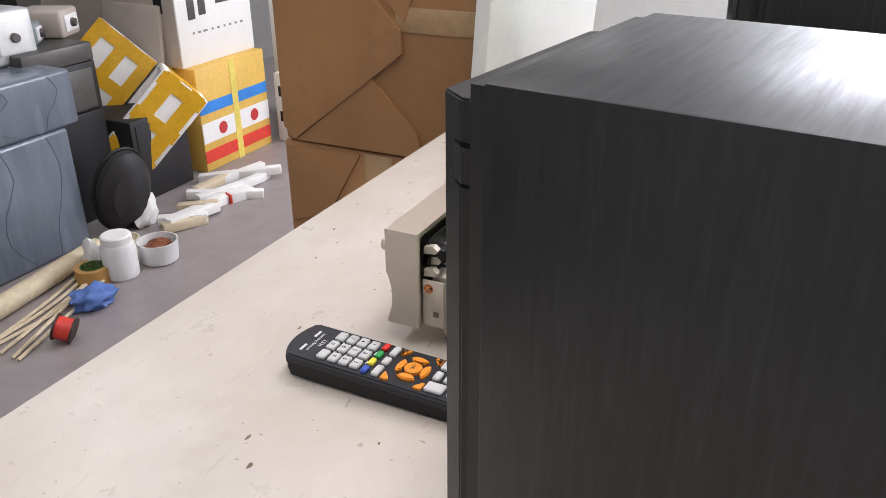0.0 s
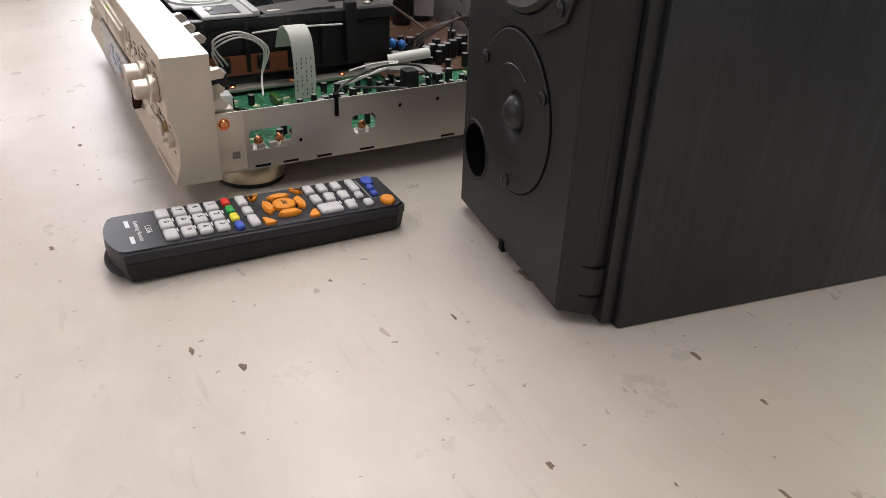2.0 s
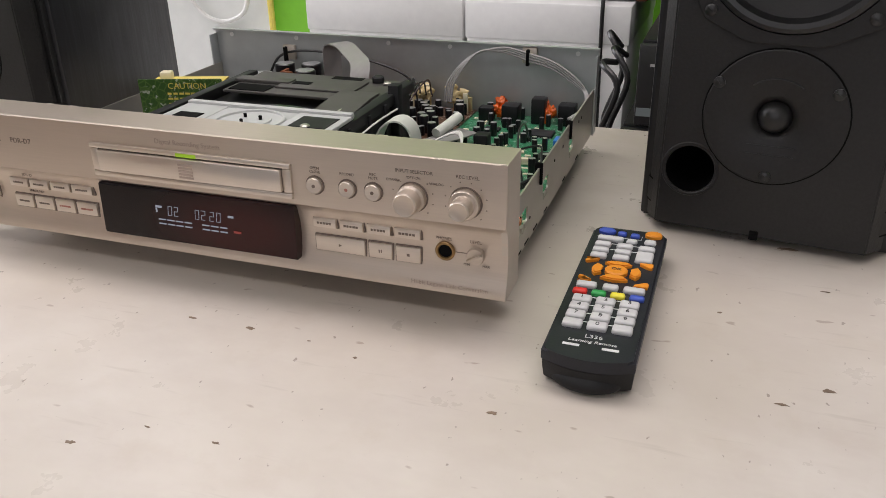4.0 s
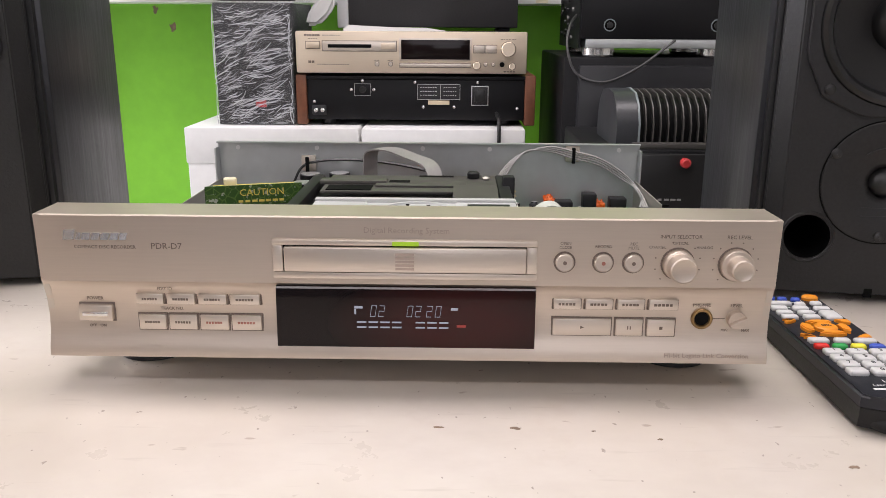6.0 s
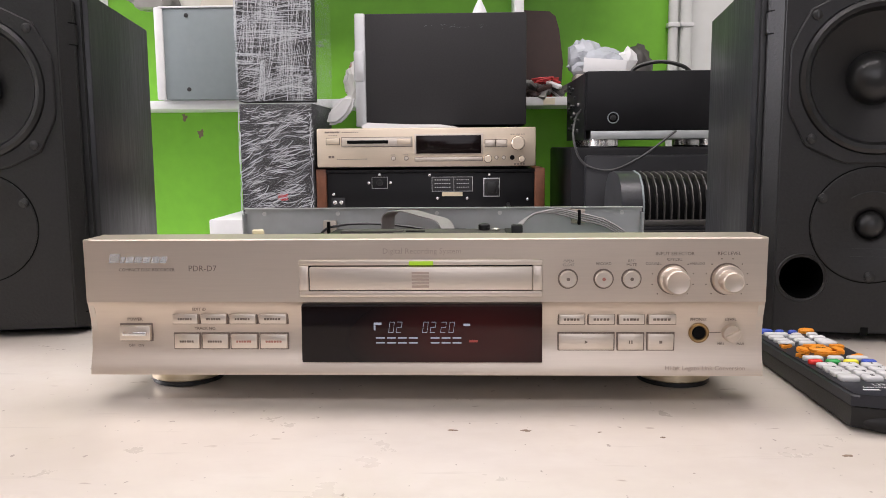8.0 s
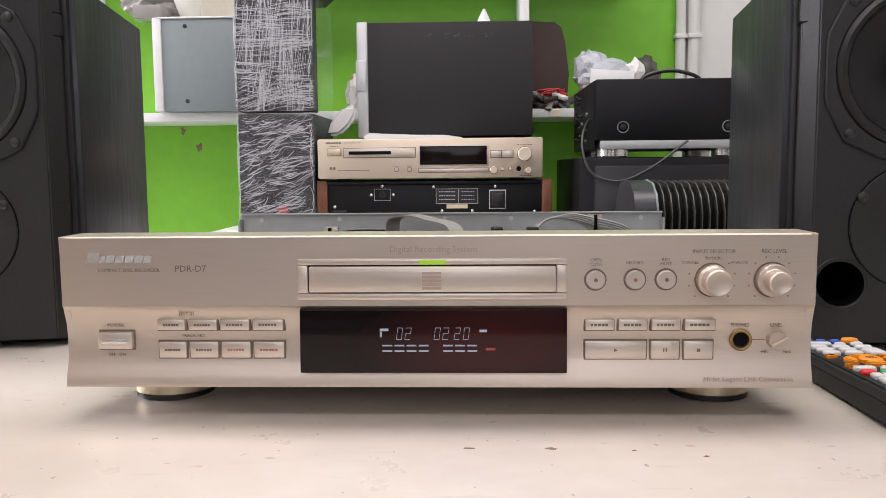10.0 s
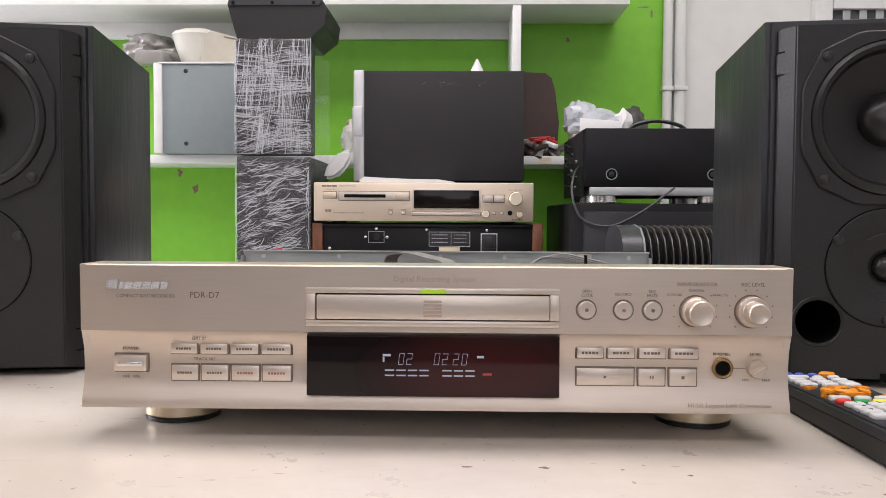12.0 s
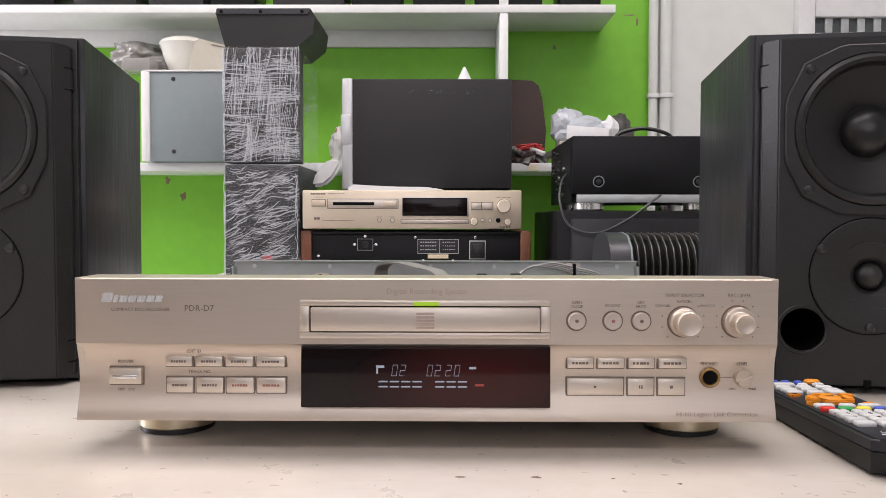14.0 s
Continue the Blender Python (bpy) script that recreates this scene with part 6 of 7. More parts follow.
    part("lid", bx(B(), 0.010, 0.20, -0.004, 0.203, 0.187, 0.1905, 0.001), M["white"], g)
    for z in (0.021, 0.172):
        part("screw", lathe(B(), [(0.0045, 0), (0.0045, 0.0012), (0.002, 0.002)], 12, facing(0.068, 0, z), False, True), M["screw"], g)
    # white plastic scoop on top of it
    h = thing("plastic_scoop", "white plastic tub lying on the grey cabinet", "tub", pose(-0.610, 1.30, 0.4607))
    tub = lathe(B(), [(0.022, 0.0), (0.030, 0.012), (0.041, 0.042), (0.0475, 0.066), (0.050, 0.070), (0.044, 0.077), (0.026, 0.083), (0.002, 0.085)], 32, Matrix.Translation((0.060, 0.035, 0.0)) @ Matrix.Diagonal((1.05, 0.7, 1.0, 1)), True, True)
    part("bowl", tub, M["tub"], h, "cream white domed bowl")
    body = prism(B(), [(0.075, 0.0), (0.198, 0.0), (0.198, 0.050), (0.120, 0.070), (0.096, 0.076), (0.088, 0.055)], 0.005, 0.075, "y")
    bmesh.ops.bevel(body, geom=body.edges[:], offset=0.004, segments=2, affect="EDGES")
    part("body", body, M["cream_dull"], h, "dull cream box-shaped body")
    part("slot", bx(B(), 0.128, 0.186, 0.0035, 0.006, 0.050, 0.0525, m=Matrix.Translation((0.157, 0, 0.05)) @ Matrix.Rotation(radians(12), 4, "Y") @ Matrix.Translation((-0.157, 0, -0.046))), M["ink"], h)
    b = single("plastic_bag", lump(lump(B(), (-0.665, 1.38, 0.508), (0.055, 0.05, 0.032), 4, 0.35, 4), (-0.62, 1.38, 0.488), (0.06, 0.05, 0.020), 5, 0.3, 4), M["clear"], "crumpled clear plastic bag on the shelf", "bag")
    single("clear_case", bx(B(), -0.66, -0.60, 1.27, 1.33, 0.4607, 0.488, 0.004), M["clear"], "small clear plastic case", "case")
    # right half of the lower shelf
    k = single("leather_case", prism(B(), [(0.155, 0.2702), (0.238, 0.2702), (0.243, 0.35), (0.234, 0.42), (0.226, 0.448), (0.212, 0.459), (0.155, 0.462)], 1.385, 1.42, "y"), M["leather"], "dark brown leather case leaning against the wall", "case")
    single("flat_carton", bx(B(), 0.262, 0.40, 1.30, 1.38, 0.2702, 0.317, 0.002), M["carton_light"], "small pale carton on the shelf", "carton")
    g = single("grey_parcel", lump(lump(B(), (0.322, 1.345, 0.336), (0.068, 0.040, 0.038), 9, 0.20, 3), (0.284, 1.35, 0.352), (0.036, 0.030, 0.042), 12, 0.22, 3), M["bag_grey"], "crumpled grey plastic mailing bag", "bag")
    g.data.shade_flat()
    g = single("paper_wad", lump(B(), (0.372, 1.325, 0.345), (0.020, 0.014, 0.028), 15, 0.32, 2), M["paper"], "crumpled wad of white paper on the shelf", "paper")
    g.data.shade_flat()
    single("folded_cloth", lump(B(), (0.402, 1.37, 0.330), (0.03, 0.04, 0.052), 19, 0.3), M["mech_plate"], "dark grey folded cloth on the shelf", "cloth")
    single("printed_card", bx(B(), -0.045, 0.045, -0.001, 0.001, 0.0, 0.030, 0.0005), M["paper"], "small printed card leaning on the bag", "card", pose(0.320, 1.292, 0.3175, -8, 4, 3))
    R = random.Random(11)
    for i in range(16):
        m = pose(0.185 + R.uniform(-0.02, 0.06), 1.32 + R.uniform(-0.02, 0.06), 0.277 + R.uniform(0.0, 0.018), R.uniform(-25, 25), R.uniform(-40, 40), R.uniform(0, 180))
        w = R.uniform(0.012, 0.03)
        single("spare_part", bx(B(), -w, w, -w * 0.35, w * 0.35, -0.003, 0.005, 0.0015), M[R.choice(["chip", "tool", "white", "leather", "mech_plate", "tool_red"])], "small salvaged part in a heap", "part", m, "heap of spare parts")
    bm = B()
    for i in range(6):
        tube(bm, [(0.185 + R.uniform(-0.02, 0.05), 1.315 + R.uniform(-0.02, 0.03), 0.300 + R.uniform(0, 0.012)) for _ in range(5)], 0.0016, 6)
    single("red_cable", bm, M["tool_red"], "tangle of thin dark red cable", "cable")
    # things along the top shelf
    x = -0.95
    while x < 0.27:
        w = R.uniform(0.06, 0.16)
        if not -0.45 < x < -0.40:
            single("stored_box", bx(B(), x, x + w, 1.32, 1.44, 0.6032, 0.6032 + R.uniform(0.05, 0.13), 0.004), M[R.choice(["black_paint", "black_vinyl", "mech_plate", "black_paint"])], "dark piece of equipment stored on the top shelf", "equipment", None, "stored equipment")
        x += w + R.uniform(0.01, 0.05)
    single("paper_cone", lathe(B(), [(0.03, 0), (0.012, 0.045), (0.002, 0.066)], 20), M["paper"], "white paper cone behind the big speaker", "cone", pose(0.06, 1.34, 0.4150 + 0.0))
    single("cone_box", bx(B(), -0.12, 0.11, 1.30, 1.40, 0.2702, 0.4150, 0.003), M["mech_plate"], "dark box behind the big speaker", "box")
    t = thing("white_scoop", "white curved plastic dish leaning beside the wrapped box", "dish")
    bm = prism(B(), [(-0.222, 0.2085), (-0.214, 0.236), (-0.190, 0.260), (-0.170, 0.262), (-0.168, 0.248), (-0.180, 0.226), (-0.200, 0.2085)], 1.020, 1.040, "y")
    bmesh.ops.bevel(bm, geom=bm.edges[:], offset=0.006, segments=3, affect="EDGES")
    part("dish", bm, M["white"], t)
    g = single("printed_bag", lump(B(), (-0.212, 1.37, 0.312), (0.026, 0.03, 0.044), 23, 0.28, 3), M["bag_print"], "crumpled white bag with brown print", "bag")
    g.data.shade_flat()


placed(make_background, BACK)


def make_right_stack():
    a = thing("amplifier", "black amplifier seen from its side, silver strip below", "amplifier", pose(0.2285, 0.88, 0.1652))
    part("cover", bx(B(), 0.0, 0.36, 0.0, 0.26, 0.0265, 0.1215, 0.002), M["black_paint"], a)
    part("base_strip", bx(B(), 0.008, 0.36, 0.001, 0.26, 0.0125, 0.0262, 0.001), M["steel_grey"], a)
    rear = part("rear_panel", bx(B(), -0.003, 0.0, 0.004, 0.256, 0.012, 0.119), M["black_paint"], a)
    R = random.Random(3)
    for i in range(20):
        y, z = R.uniform(0.02, 0.24), R.uniform(0.025, 0.11)
        part("rear_socket", lathe(B(), [(0.0032, 0), (0.0032, 0.003), (0.002, 0.0034)], 10, Matrix.Translation((-0.003, y, z)) @ Matrix.Rotation(radians(-90), 4, "Y"), False, True), M[R.choice(["screw", "screw", "tool", "rubber"])], rear)
    for x in (0.0435, 0.207):
        part("cover_screw_cup", lathe(B(), [(0.0095, 0), (0.0095, 0.0006), (0.0085, 0.0009), (0.0075, 0.0002)], 24, facing(x, 0, 0.047), False, True), M["greypaint"], a)
        part("cup_floor", lathe(B(), [(0.0078, 0.0003), (0.0076, 0.0004)], 20, facing(x, 0, 0.047), False, True), M["hole"], a)
        part("cover_screw", lathe(B(), [(0.0048, 0.0004), (0.0048, 0.0016), (0.001, 0.0022)], 14, facing(x, 0, 0.047), False, True), M["screw"], a)
    for x in (0.032, 0.215):
        for y in (0.03, 0.22):
            part("foot", lathe(B(), [(0.023, 0.0), (0.0245, 0.002), (0.0245, 0.0125)], 28, Matrix.Translation((x, y, 0))), M["chrome"], a, "silver foot")
    single("lead", tube(B(), [(0.232, 0.93, 0.232), (0.215, 0.90, 0.215), (0.207, 0.87, 0.180), (0.222, 0.86, 0.140), (0.265, 0.855, 0.128), (0.315, 0.857, 0.150), (0.360, 0.868, 0.182), (0.372, 0.875, 0.19)], 0.0019, 8), M["lead"], "grey lead hanging from the amplifier", "cable")
    single("hoop_cable", tube(B(), [(0.32, 1.0, 0.2865), (0.33, 1.0, 0.303), (0.37, 1.0, 0.312), (0.41, 1.0, 0.304), (0.43, 1.0, 0.288)], 0.0035, 8), M["wire_dark"], "thick black cable looped on the amplifier", "cable")
    b = thing("black_cabinet", "glossy black cabinet under the amplifier", "cabinet", pose(0.205, 0.875, -0.30))
    part("case", bx(B(), 0.0, 0.46, 0.01, 0.38, 0.0, 0.465, 0.004), M["black_paint"], b)
    part("front_door", bx(B(), 0.022, 0.24, 0.0, 0.011, 0.03, 0.452, 0.004), M["cap"], b)
    part("front_door", bx(B(), 0.244, 0.45, 0.0, 0.011, 0.03, 0.452, 0.004), M["cap"], b)
    # ribbed case on a stack of gear
    f = thing("ribbed_case", "black ribbed plastic case with rounded grey end", "case", pose(0.240, 0.60, 0.0622))
    arch = [(0.0, 0.0), (0.0, 0.03), (0.012, 0.052), (0.035, 0.066), (0.075, 0.070), (0.115, 0.066), (0.138, 0.052), (0.15, 0.03), (0.15, 0.0)]
    part("end_cap", prism(B(), arch, 0.0, 0.027), M["chamfer"], f, "rounded dark grey end cap")
    part("core", prism(B(), [(y * 0.9 + 0.0075, z * 0.9) for y, z in arch], 0.028, 0.30), M["hole"], f)
    part("end_rim", prism(B(), [(y * 1.01 - 0.0008, z * 1.012) for y, z in arch], 0.027, 0.0295), M["greypaint"], f, "grey rim of the end cap")
    rib = mesh_of("rib", prism(B(), arch, 0.0, 0.0014), M["mech_plate"])
    for i in range(28):
        again("rib", rib, f, pose(0.036 + i * 0.0094, 0, 0))
    part("rail", bx(B(), 0.02, 0.30, -0.004, 0.004, 0.0, 0.008, 0.001), M["mech_plate"], f)
    for z0, z1, x0, lab in ((-0.04, 0.062, 0.205, "black component with small red knob"), (-0.16, -0.0405, 0.190, "black component lower in the stack"), (-0.30, -0.1605, 0.195, "black component at the foot of the stack")):
        g = thing("audio_component", lab, "audio component", pose(x0, 0.58, z0), "stack of components")
        h = z1 - z0
        part("case", bx(B(), 0, 0.42, 0.008, 0.26, 0.004, h, 0.003), M["black_paint"], g)
        part("front_panel", bx(B(), -0.002, 0.42, 0.0, 0.009, 0.0, h - 0.004, 0.002), M["rubber"], g)
        part("trim_strip", bx(B(), 0.0, 0.41, -0.001, 0.0, 0.012, 0.022), M["greypaint"], g)
        part("print", bars(bars(B(), 0.012, 0.055, h * 0.72, 0.003, -0.0002, 6, 0.3, 1), 0.08, 0.12, h * 0.4, 0.0025, -0.0002, 5, 0.3, 2), M["captop"], g)
        if z1 > 0:
            part("red_knob", lathe(B(), [(0.0062, 0), (0.0062, 0.008), (0.004, 0.0095)], 18, facing(0.118, 0, 0.088), False, True), M["tool_red"], g, "small red knob")
    for i, (x, y) in enumerate(((0.150, 0.80), (0.165, 0.74), (0.158, 0.69))):
        single("hanging_cable", tube(B(), [(x, y + 0.05, 0.0), (x - 0.012, y, 0.028 - 0.01 * i), (x + 0.012, y - 0.02, -0.02), (x - 0.01, y - 0.02, -0.10), (x + 0.02, y - 0.03, -0.16), (x, y, -0.296)], 0.0042, 8), M["wire_dark"], "black cable hanging behind the bench", "cable", None, "hanging cables")
    # cable and yellow pipe on the left wall
    single("white_cable", tube(B(), [(-1.05, 1.455, -0.02), (-0.98, 1.455, -0.10), (-0.90, 1.455, -0.105), (-0.85, 1.455, -0.04), (-0.86, 1.455, 0.2)], 0.006, 8), M["wire_white"], "white cable looped on the wall", "cable")
    single("yellow_pipe", lathe(B(), [(0.008, FLOOR), (0.008, 0.25)], 10, Matrix.Translation((-0.79, 1.458, 0))), M["yellow"], "thin yellow pipe on the wall", "pipe")


placed(make_right_stack, BACK)

# ---- bench end: board, tools, bags ----


def strip_fold(x, h, seed):
    """A raised slanting pleat of film on the face of a wrapped crate."""
    R = random.Random(seed)
    return tube(B(), [(x + R.uniform(-0.05, 0.05), 0.38, 0.01 + (h - 0.02) * k / 4) for k in range(5)], 0.0018, 5, 2)


def make_bench_end():
    b = single("white_board", bx(B(), -1.0, -0.405, -0.012, 0.012, 0.0, 0.40, 0.002), M["shelf"], "white board standing along the edge of the bench", "board")
    b.matrix_basis = pose(0, -0.190, 0.0, -4, 0, 0)
    R = random.Random(8)
    for i in range(7):
        L = R.uniform(0.05, 0.10)
        t = thing("hand_tool", "worn hand tool lying on the bench", "tool", pose(-0.50 - 0.035 * (i % 4) - R.uniform(0, 0.02), -0.150 + 0.028 * (i // 2) + R.uniform(-0.01, 0.01), 0.006, 0, 0, R.uniform(10, 170)), "loose tools")
        part("shaft", lathe(B(), [(0.003, 0), (0.003, L)], 8, Matrix.Rotation(radians(90), 4, "Y")), M["tool"], t)
        part("grip", lathe(B(), [(0.004, 0), (0.006, 0.006), (0.006, L * 0.5), (0.004, L * 0.55)], 10, Matrix.Rotation(radians(-90), 4, "Y")), M[("tool", "mech", "tool_wood", "tool_red")[i % 4]], t)
    for i in range(4):
        single("spanner", bx(bx(B(), -0.055, 0.055, -0.0065, 0.0065, 0.0, 0.009, 0.003), 0.045, 0.062, -0.009, 0.009, 0.0, 0.010, 0.003), M["tool"], "steel spanner lying in a row on the bench", "spanner", pose(-0.60 - 0.03 * i, 0.085, 0.0002, 0, 0, 84 + 4 * i), "row of spanners")
    single("clear_bag", lump(lump(B(), (-0.70, -0.05, 0.035), (0.06, 0.05, 0.04), 31, 0.5, 4), (-0.78, 0.0, 0.03), (0.06, 0.05, 0.03), 33, 0.5, 4), M["clear"], "crumpled clear bag of parts on the bench", "bag")


make_bench_end()

# ---- boxes and litter on the floor beyond the bench ----


def make_floor_pile():
    # brown parcel
    c = thing("brown_parcel", "big brown carton sealed with clear tape, standing on another", "carton", pose(-1.02, -0.665, -0.135))
    part("carton_body", bx(B(), 0, 0.47, 0, 0.43, 0, 0.62, 0.008), M["carton"], c)
    part("folded_flap", prism(B(), [(0.004, 0.61), (0.10, 0.40), (0.272, 0.235), (0.274, 0.195), (0.028, 0.006), (0.004, 0.03)], 0.4705, 0.479), M["carton"], c, "creased paper flap")
    part("folded_flap", prism(B(), [(0.03, 0.004), (0.205, 0.148), (0.298, 0.05), (0.31, 0.004)], 0.4703, 0.4755), M["carton"], c, "creased paper flap")
    part("folded_flap", prism(B(), [(0.11, 0.61), (0.115, 0.40), (0.278, 0.25), (0.42, 0.61)], 0.4704, 0.4735), M["carton"], c)
    part("tape_strip", bx(B(), 0.4702, 0.4722, 0.26, 0.43, 0.232, 0.275, 0.0004), M["tape"], c, "shiny clear tape")
    l = thing("lower_parcel", "brown carton under the taped parcel", "carton", pose(-1.03, -0.672, FLOOR))
    part("carton_body", bx(B(), 0, 0.48, 0, 0.45, 0, 0.6145, 0.008), M["carton"], l)
    part("tape_strip", bx(B(), 0.4798, 0.4815, 0.19, 0.25, 0.02, 0.61, 0.0004), M["tape"], l, "shiny clear tape")
    part("corner_flap", prism(B(), [(0.01, 0.605), (0.18, 0.605), (0.10, 0.47), (0.01, 0.44)], 0.480, 0.484), M["carton"], l)
    # yellow box with stripes and a printed white box on it
    y = thing("yellow_box", "yellow carton with blue, white and red stripes, taped", "carton", pose(-2.02, -2.30, FLOOR))
    part("carton_body", bx(B(), 0, 0.42, 0, 0.44, 0, 0.41, 0.004), M["yellowbox"], y)
    for z0, z1, mat, k in ((0.23, 0.275, "stripe_blue", 0.3), (0.115, 0.195, "foam", 0.0), (0.035, 0.085, "stripe_red", 0.0)):
        part("printed_stripe", bx(B(), 0.002, 0.418, 0.4395, 0.4412, z0, z1), M[mat], y)
    part("tape_strip", bx(B(), 0.19, 0.225, 0.4398, 0.4418, 0.0, 0.41), M["yellow"], y)
    for x in (0.10, 0.30):
        part("round_print", lathe(B(), [(0.025, 0), (0.025, 0.001)], 20, Matrix.Translation((x, 0.4412, 0.155)) @ Matrix.Rotation(radians(-90), 4, "X"), False, True), M["tool_red"], y)
    w = thing("printed_box", "white carton printed with product pictures, on the yellow box", "carton", pose(-2.02, -2.60, FLOOR + 0.4105))
    part("carton_body", bx(B(), 0, 0.43, 0, 0.70, 0, 0.55, 0.004), M["foam"], w)
    part("side_panel", bx(B(), 0.4302, 0.4318, 0.005, 0.695, 0.003, 0.547), M["carton_light"], w)
    for x0, x1, z0, z1 in ((0.33, 0.37, 0.17, 0.28), (0.27, 0.31, 0.18, 0.29), (0.10, 0.21, 0.21, 0.28), (0.08, 0.22, 0.34, 0.44), (0.28, 0.36, 0.34, 0.42)):
        part("printed_picture", bx(B(), x0, x1, 0.6998, 0.7012, z0, z1, 0.0004), M["mech_plate"], w)
    part("printed_line", bars(B(), 0.06, 0.38, 0.12, 0.008, 0.7008, 9, 0.5, 5), M["greypaint"], w)
    for y0, y1, z0, z1 in ((0.35, 0.50, 0.27, 0.40), (0.30, 0.33, 0.29, 0.33), (0.60, 0.64, 0.2, 0.3)):
        part("printed_picture", bx(B(), 0.4316, 0.4326, y0, y1, z0, z1), M["mech"], w)
    single("pale_board", bx(B(), 0, 0.02, 0, 0.28, 0, 0.34, 0.003), M["carton_light"], "pale cardboard sheet leaning on the boxes", "cardboard", pose(-1.56, -2.25, FLOOR + 0.30, 0, -6, 0))
    sb = thing("slim_box", "slim white box with dark print", "carton", pose(-2.14, -1.80, FLOOR))
    part("carton_body", bx(B(), -0.08, 0.08, -0.05, 0.05, 0, 0.30, 0.003), M["foam"], sb)
    for z in (0.06, 0.17):
        part("print", bx(B(), 0.0805, 0.0812, -0.030, -0.006, z + 0.03, z + 0.075), M["mech"], sb)
        part("print", bx(B(), 0.0805, 0.0812, 0.012, 0.030, z + 0.05, z + 0.085), M["mech"], sb)
    f2 = thing("foam_box", "white foam box with yellow tape further back", "foam box", pose(-2.55, -1.95, FLOOR))
    part("foam_body", bx(B(), 0, 0.35, 0, 0.35, 0, 0.62, 0.01), M["foam"], f2)
    for z in (0.30, 0.5):
        part("tape_strip", bx(B(), -0.001, 0.351, 0.349, 0.3515, z, z + 0.06), M["foam_yellow"], f2)
    # black box with the open foam crate
    k = thing("black_speaker_box", "small black loudspeaker box on the floor", "loudspeaker", pose(-1.52, -2.16, FLOOR))
    part("cabinet", bx(B(), 0, 0.27, 0, 0.30, 0, 0.30, 0.004), M["black_vinyl"], k)
    part("grille_cloth", bx(B(), 0.02, 0.25, 0.299, 0.304, 0.02, 0.28, 0.003), M["black_vinyl"], k)
    cr = thing("foam_crate", "open white foam crate bound with yellow tape, tilted", "foam crate", pose(-1.43, -1.93, FLOOR + 0.265, -8, -44.3, 142.7))
    part("floor_panel", bx(B(), -0.175, 0.175, -0.115, 0.115, -0.10, -0.078, 0.006), M["foam"], cr)
    for a in ((-0.175, 0.175, -0.115, -0.095, -0.078, 0.09), (-0.175, 0.175, 0.095, 0.115, -0.078, 0.09), (-0.175, -0.155, -0.095, 0.095, -0.078, 0.09), (0.155, 0.175, -0.095, 0.095, -0.078, 0.09)):
        part("wall_panel", bx(B(), *a, 0.006), M["foam"], cr)
    for s in (-1, 1):
        for z in (-0.085, 0.02):
            y0, y1 = sorted((s * 0.1145, s * 0.1175))
            part("tape_strip", bx(B(), -0.176, 0.176, y0, y1, z, z + 0.055), M["foam_yellow"], cr, "yellow parcel tape")
        for x in (-0.17, -0.03, 0.12):
            y0, y1 = sorted((s * 0.1147, s * 0.1182))
            part("tape_strip", bx(B(), x, x + 0.05, y0, y1, -0.095, 0.085), M["foam_yellow"], cr)
    for x0, x1 in ((-0.1775, -0.1745), (0.1745, 0.1775)):
        part("tape_strip", bx(B(), x0, x1, -0.11, 0.11, -0.06, 0.06), M["foam_yellow"], cr)
    lid = part("lid", bx(B(), -0.175, 0.175, -0.012, 0.012, 0.0, 0.25, 0.006), M["foam"], cr, "open lid with a lattice of yellow tape", at=pose(-0.01, 0.10, 0.095, -12, 0, 0))
    for x in (-0.172, -0.03, 0.122):
        part("tape_strip", bx(B(), x, x + 0.05, -0.0150, -0.0115, 0.002, 0.248), M["foam_yellow"], lid)
    for z in (0.0, 0.10, 0.205):
        part("tape_strip", bx(B(), -0.174, 0.174, -0.0154, -0.0118, z, z + 0.045), M["foam_yellow"], lid)
    R = random.Random(17)
    for i in range(9):
        single("foam_scrap", bx(B(), -R.uniform(0.02, 0.045), R.uniform(0.02, 0.045), -0.03, 0.03, -0.012, 0.012, 0.005), M["foam"], "scrap of white foam in the crate", "foam scrap", cr.matrix_basis @ pose(R.uniform(-0.11, 0.11), R.uniform(-0.05, 0.05), R.uniform(0.02, 0.06), R.uniform(-20, 20), R.uniform(-20, 20), R.uniform(0, 180)), "foam scraps")
    # film-wrapped boxes and gear beside them
    for z0, z1, x1 in ((FLOOR, -0.36, -0.93), (-0.3595, -0.19, -0.98)):
        g = thing("wrapped_crate", "grey box wrapped in cloudy film", "box", pose(-0.1, -2.15, z0), "film-wrapped crates")
        bm = bx(B(), x1 + 0.1, 0.3, 0, 0.38, 0, z1 - z0, 0.012, 3)
        part("wrapped_body", bm, M["film_grey"], g)
        for i in range(7):
            x = x1 + 0.1 + (0.2 - x1) * (i + 0.5) / 7
            part("film_fold", strip_fold(x, z1 - z0, i), M["film_grey"], g)
    for z0, z1, mat, lab in ((FLOOR, -0.38, "black_paint", "tall black cabinet on the floor"), (-0.3795, -0.22, "mech", "dark open appliance on the cabinet"), (-0.2195, -0.16, "mech_plate", "flat grey machine on the appliance")):
        g = thing("old_appliance", lab, "appliance", pose(-1.19, -2.32, z0), "old appliances")
        part("case", bx(B(), 0, 0.27, 0, 0.42, 0, z1 - z0, 0.006), M[mat], g)
        if mat == "mech":
            part("socket_plate", bx(B(), 0.12, 0.19, 0.419, 0.424, 0.04, 0.12, 0.004), M["silver"], g)
            part("panel", bx(B(), 0.02, 0.25, 0.418, 0.422, 0.01, 0.14, 0.002), M["mech_plate"], g)
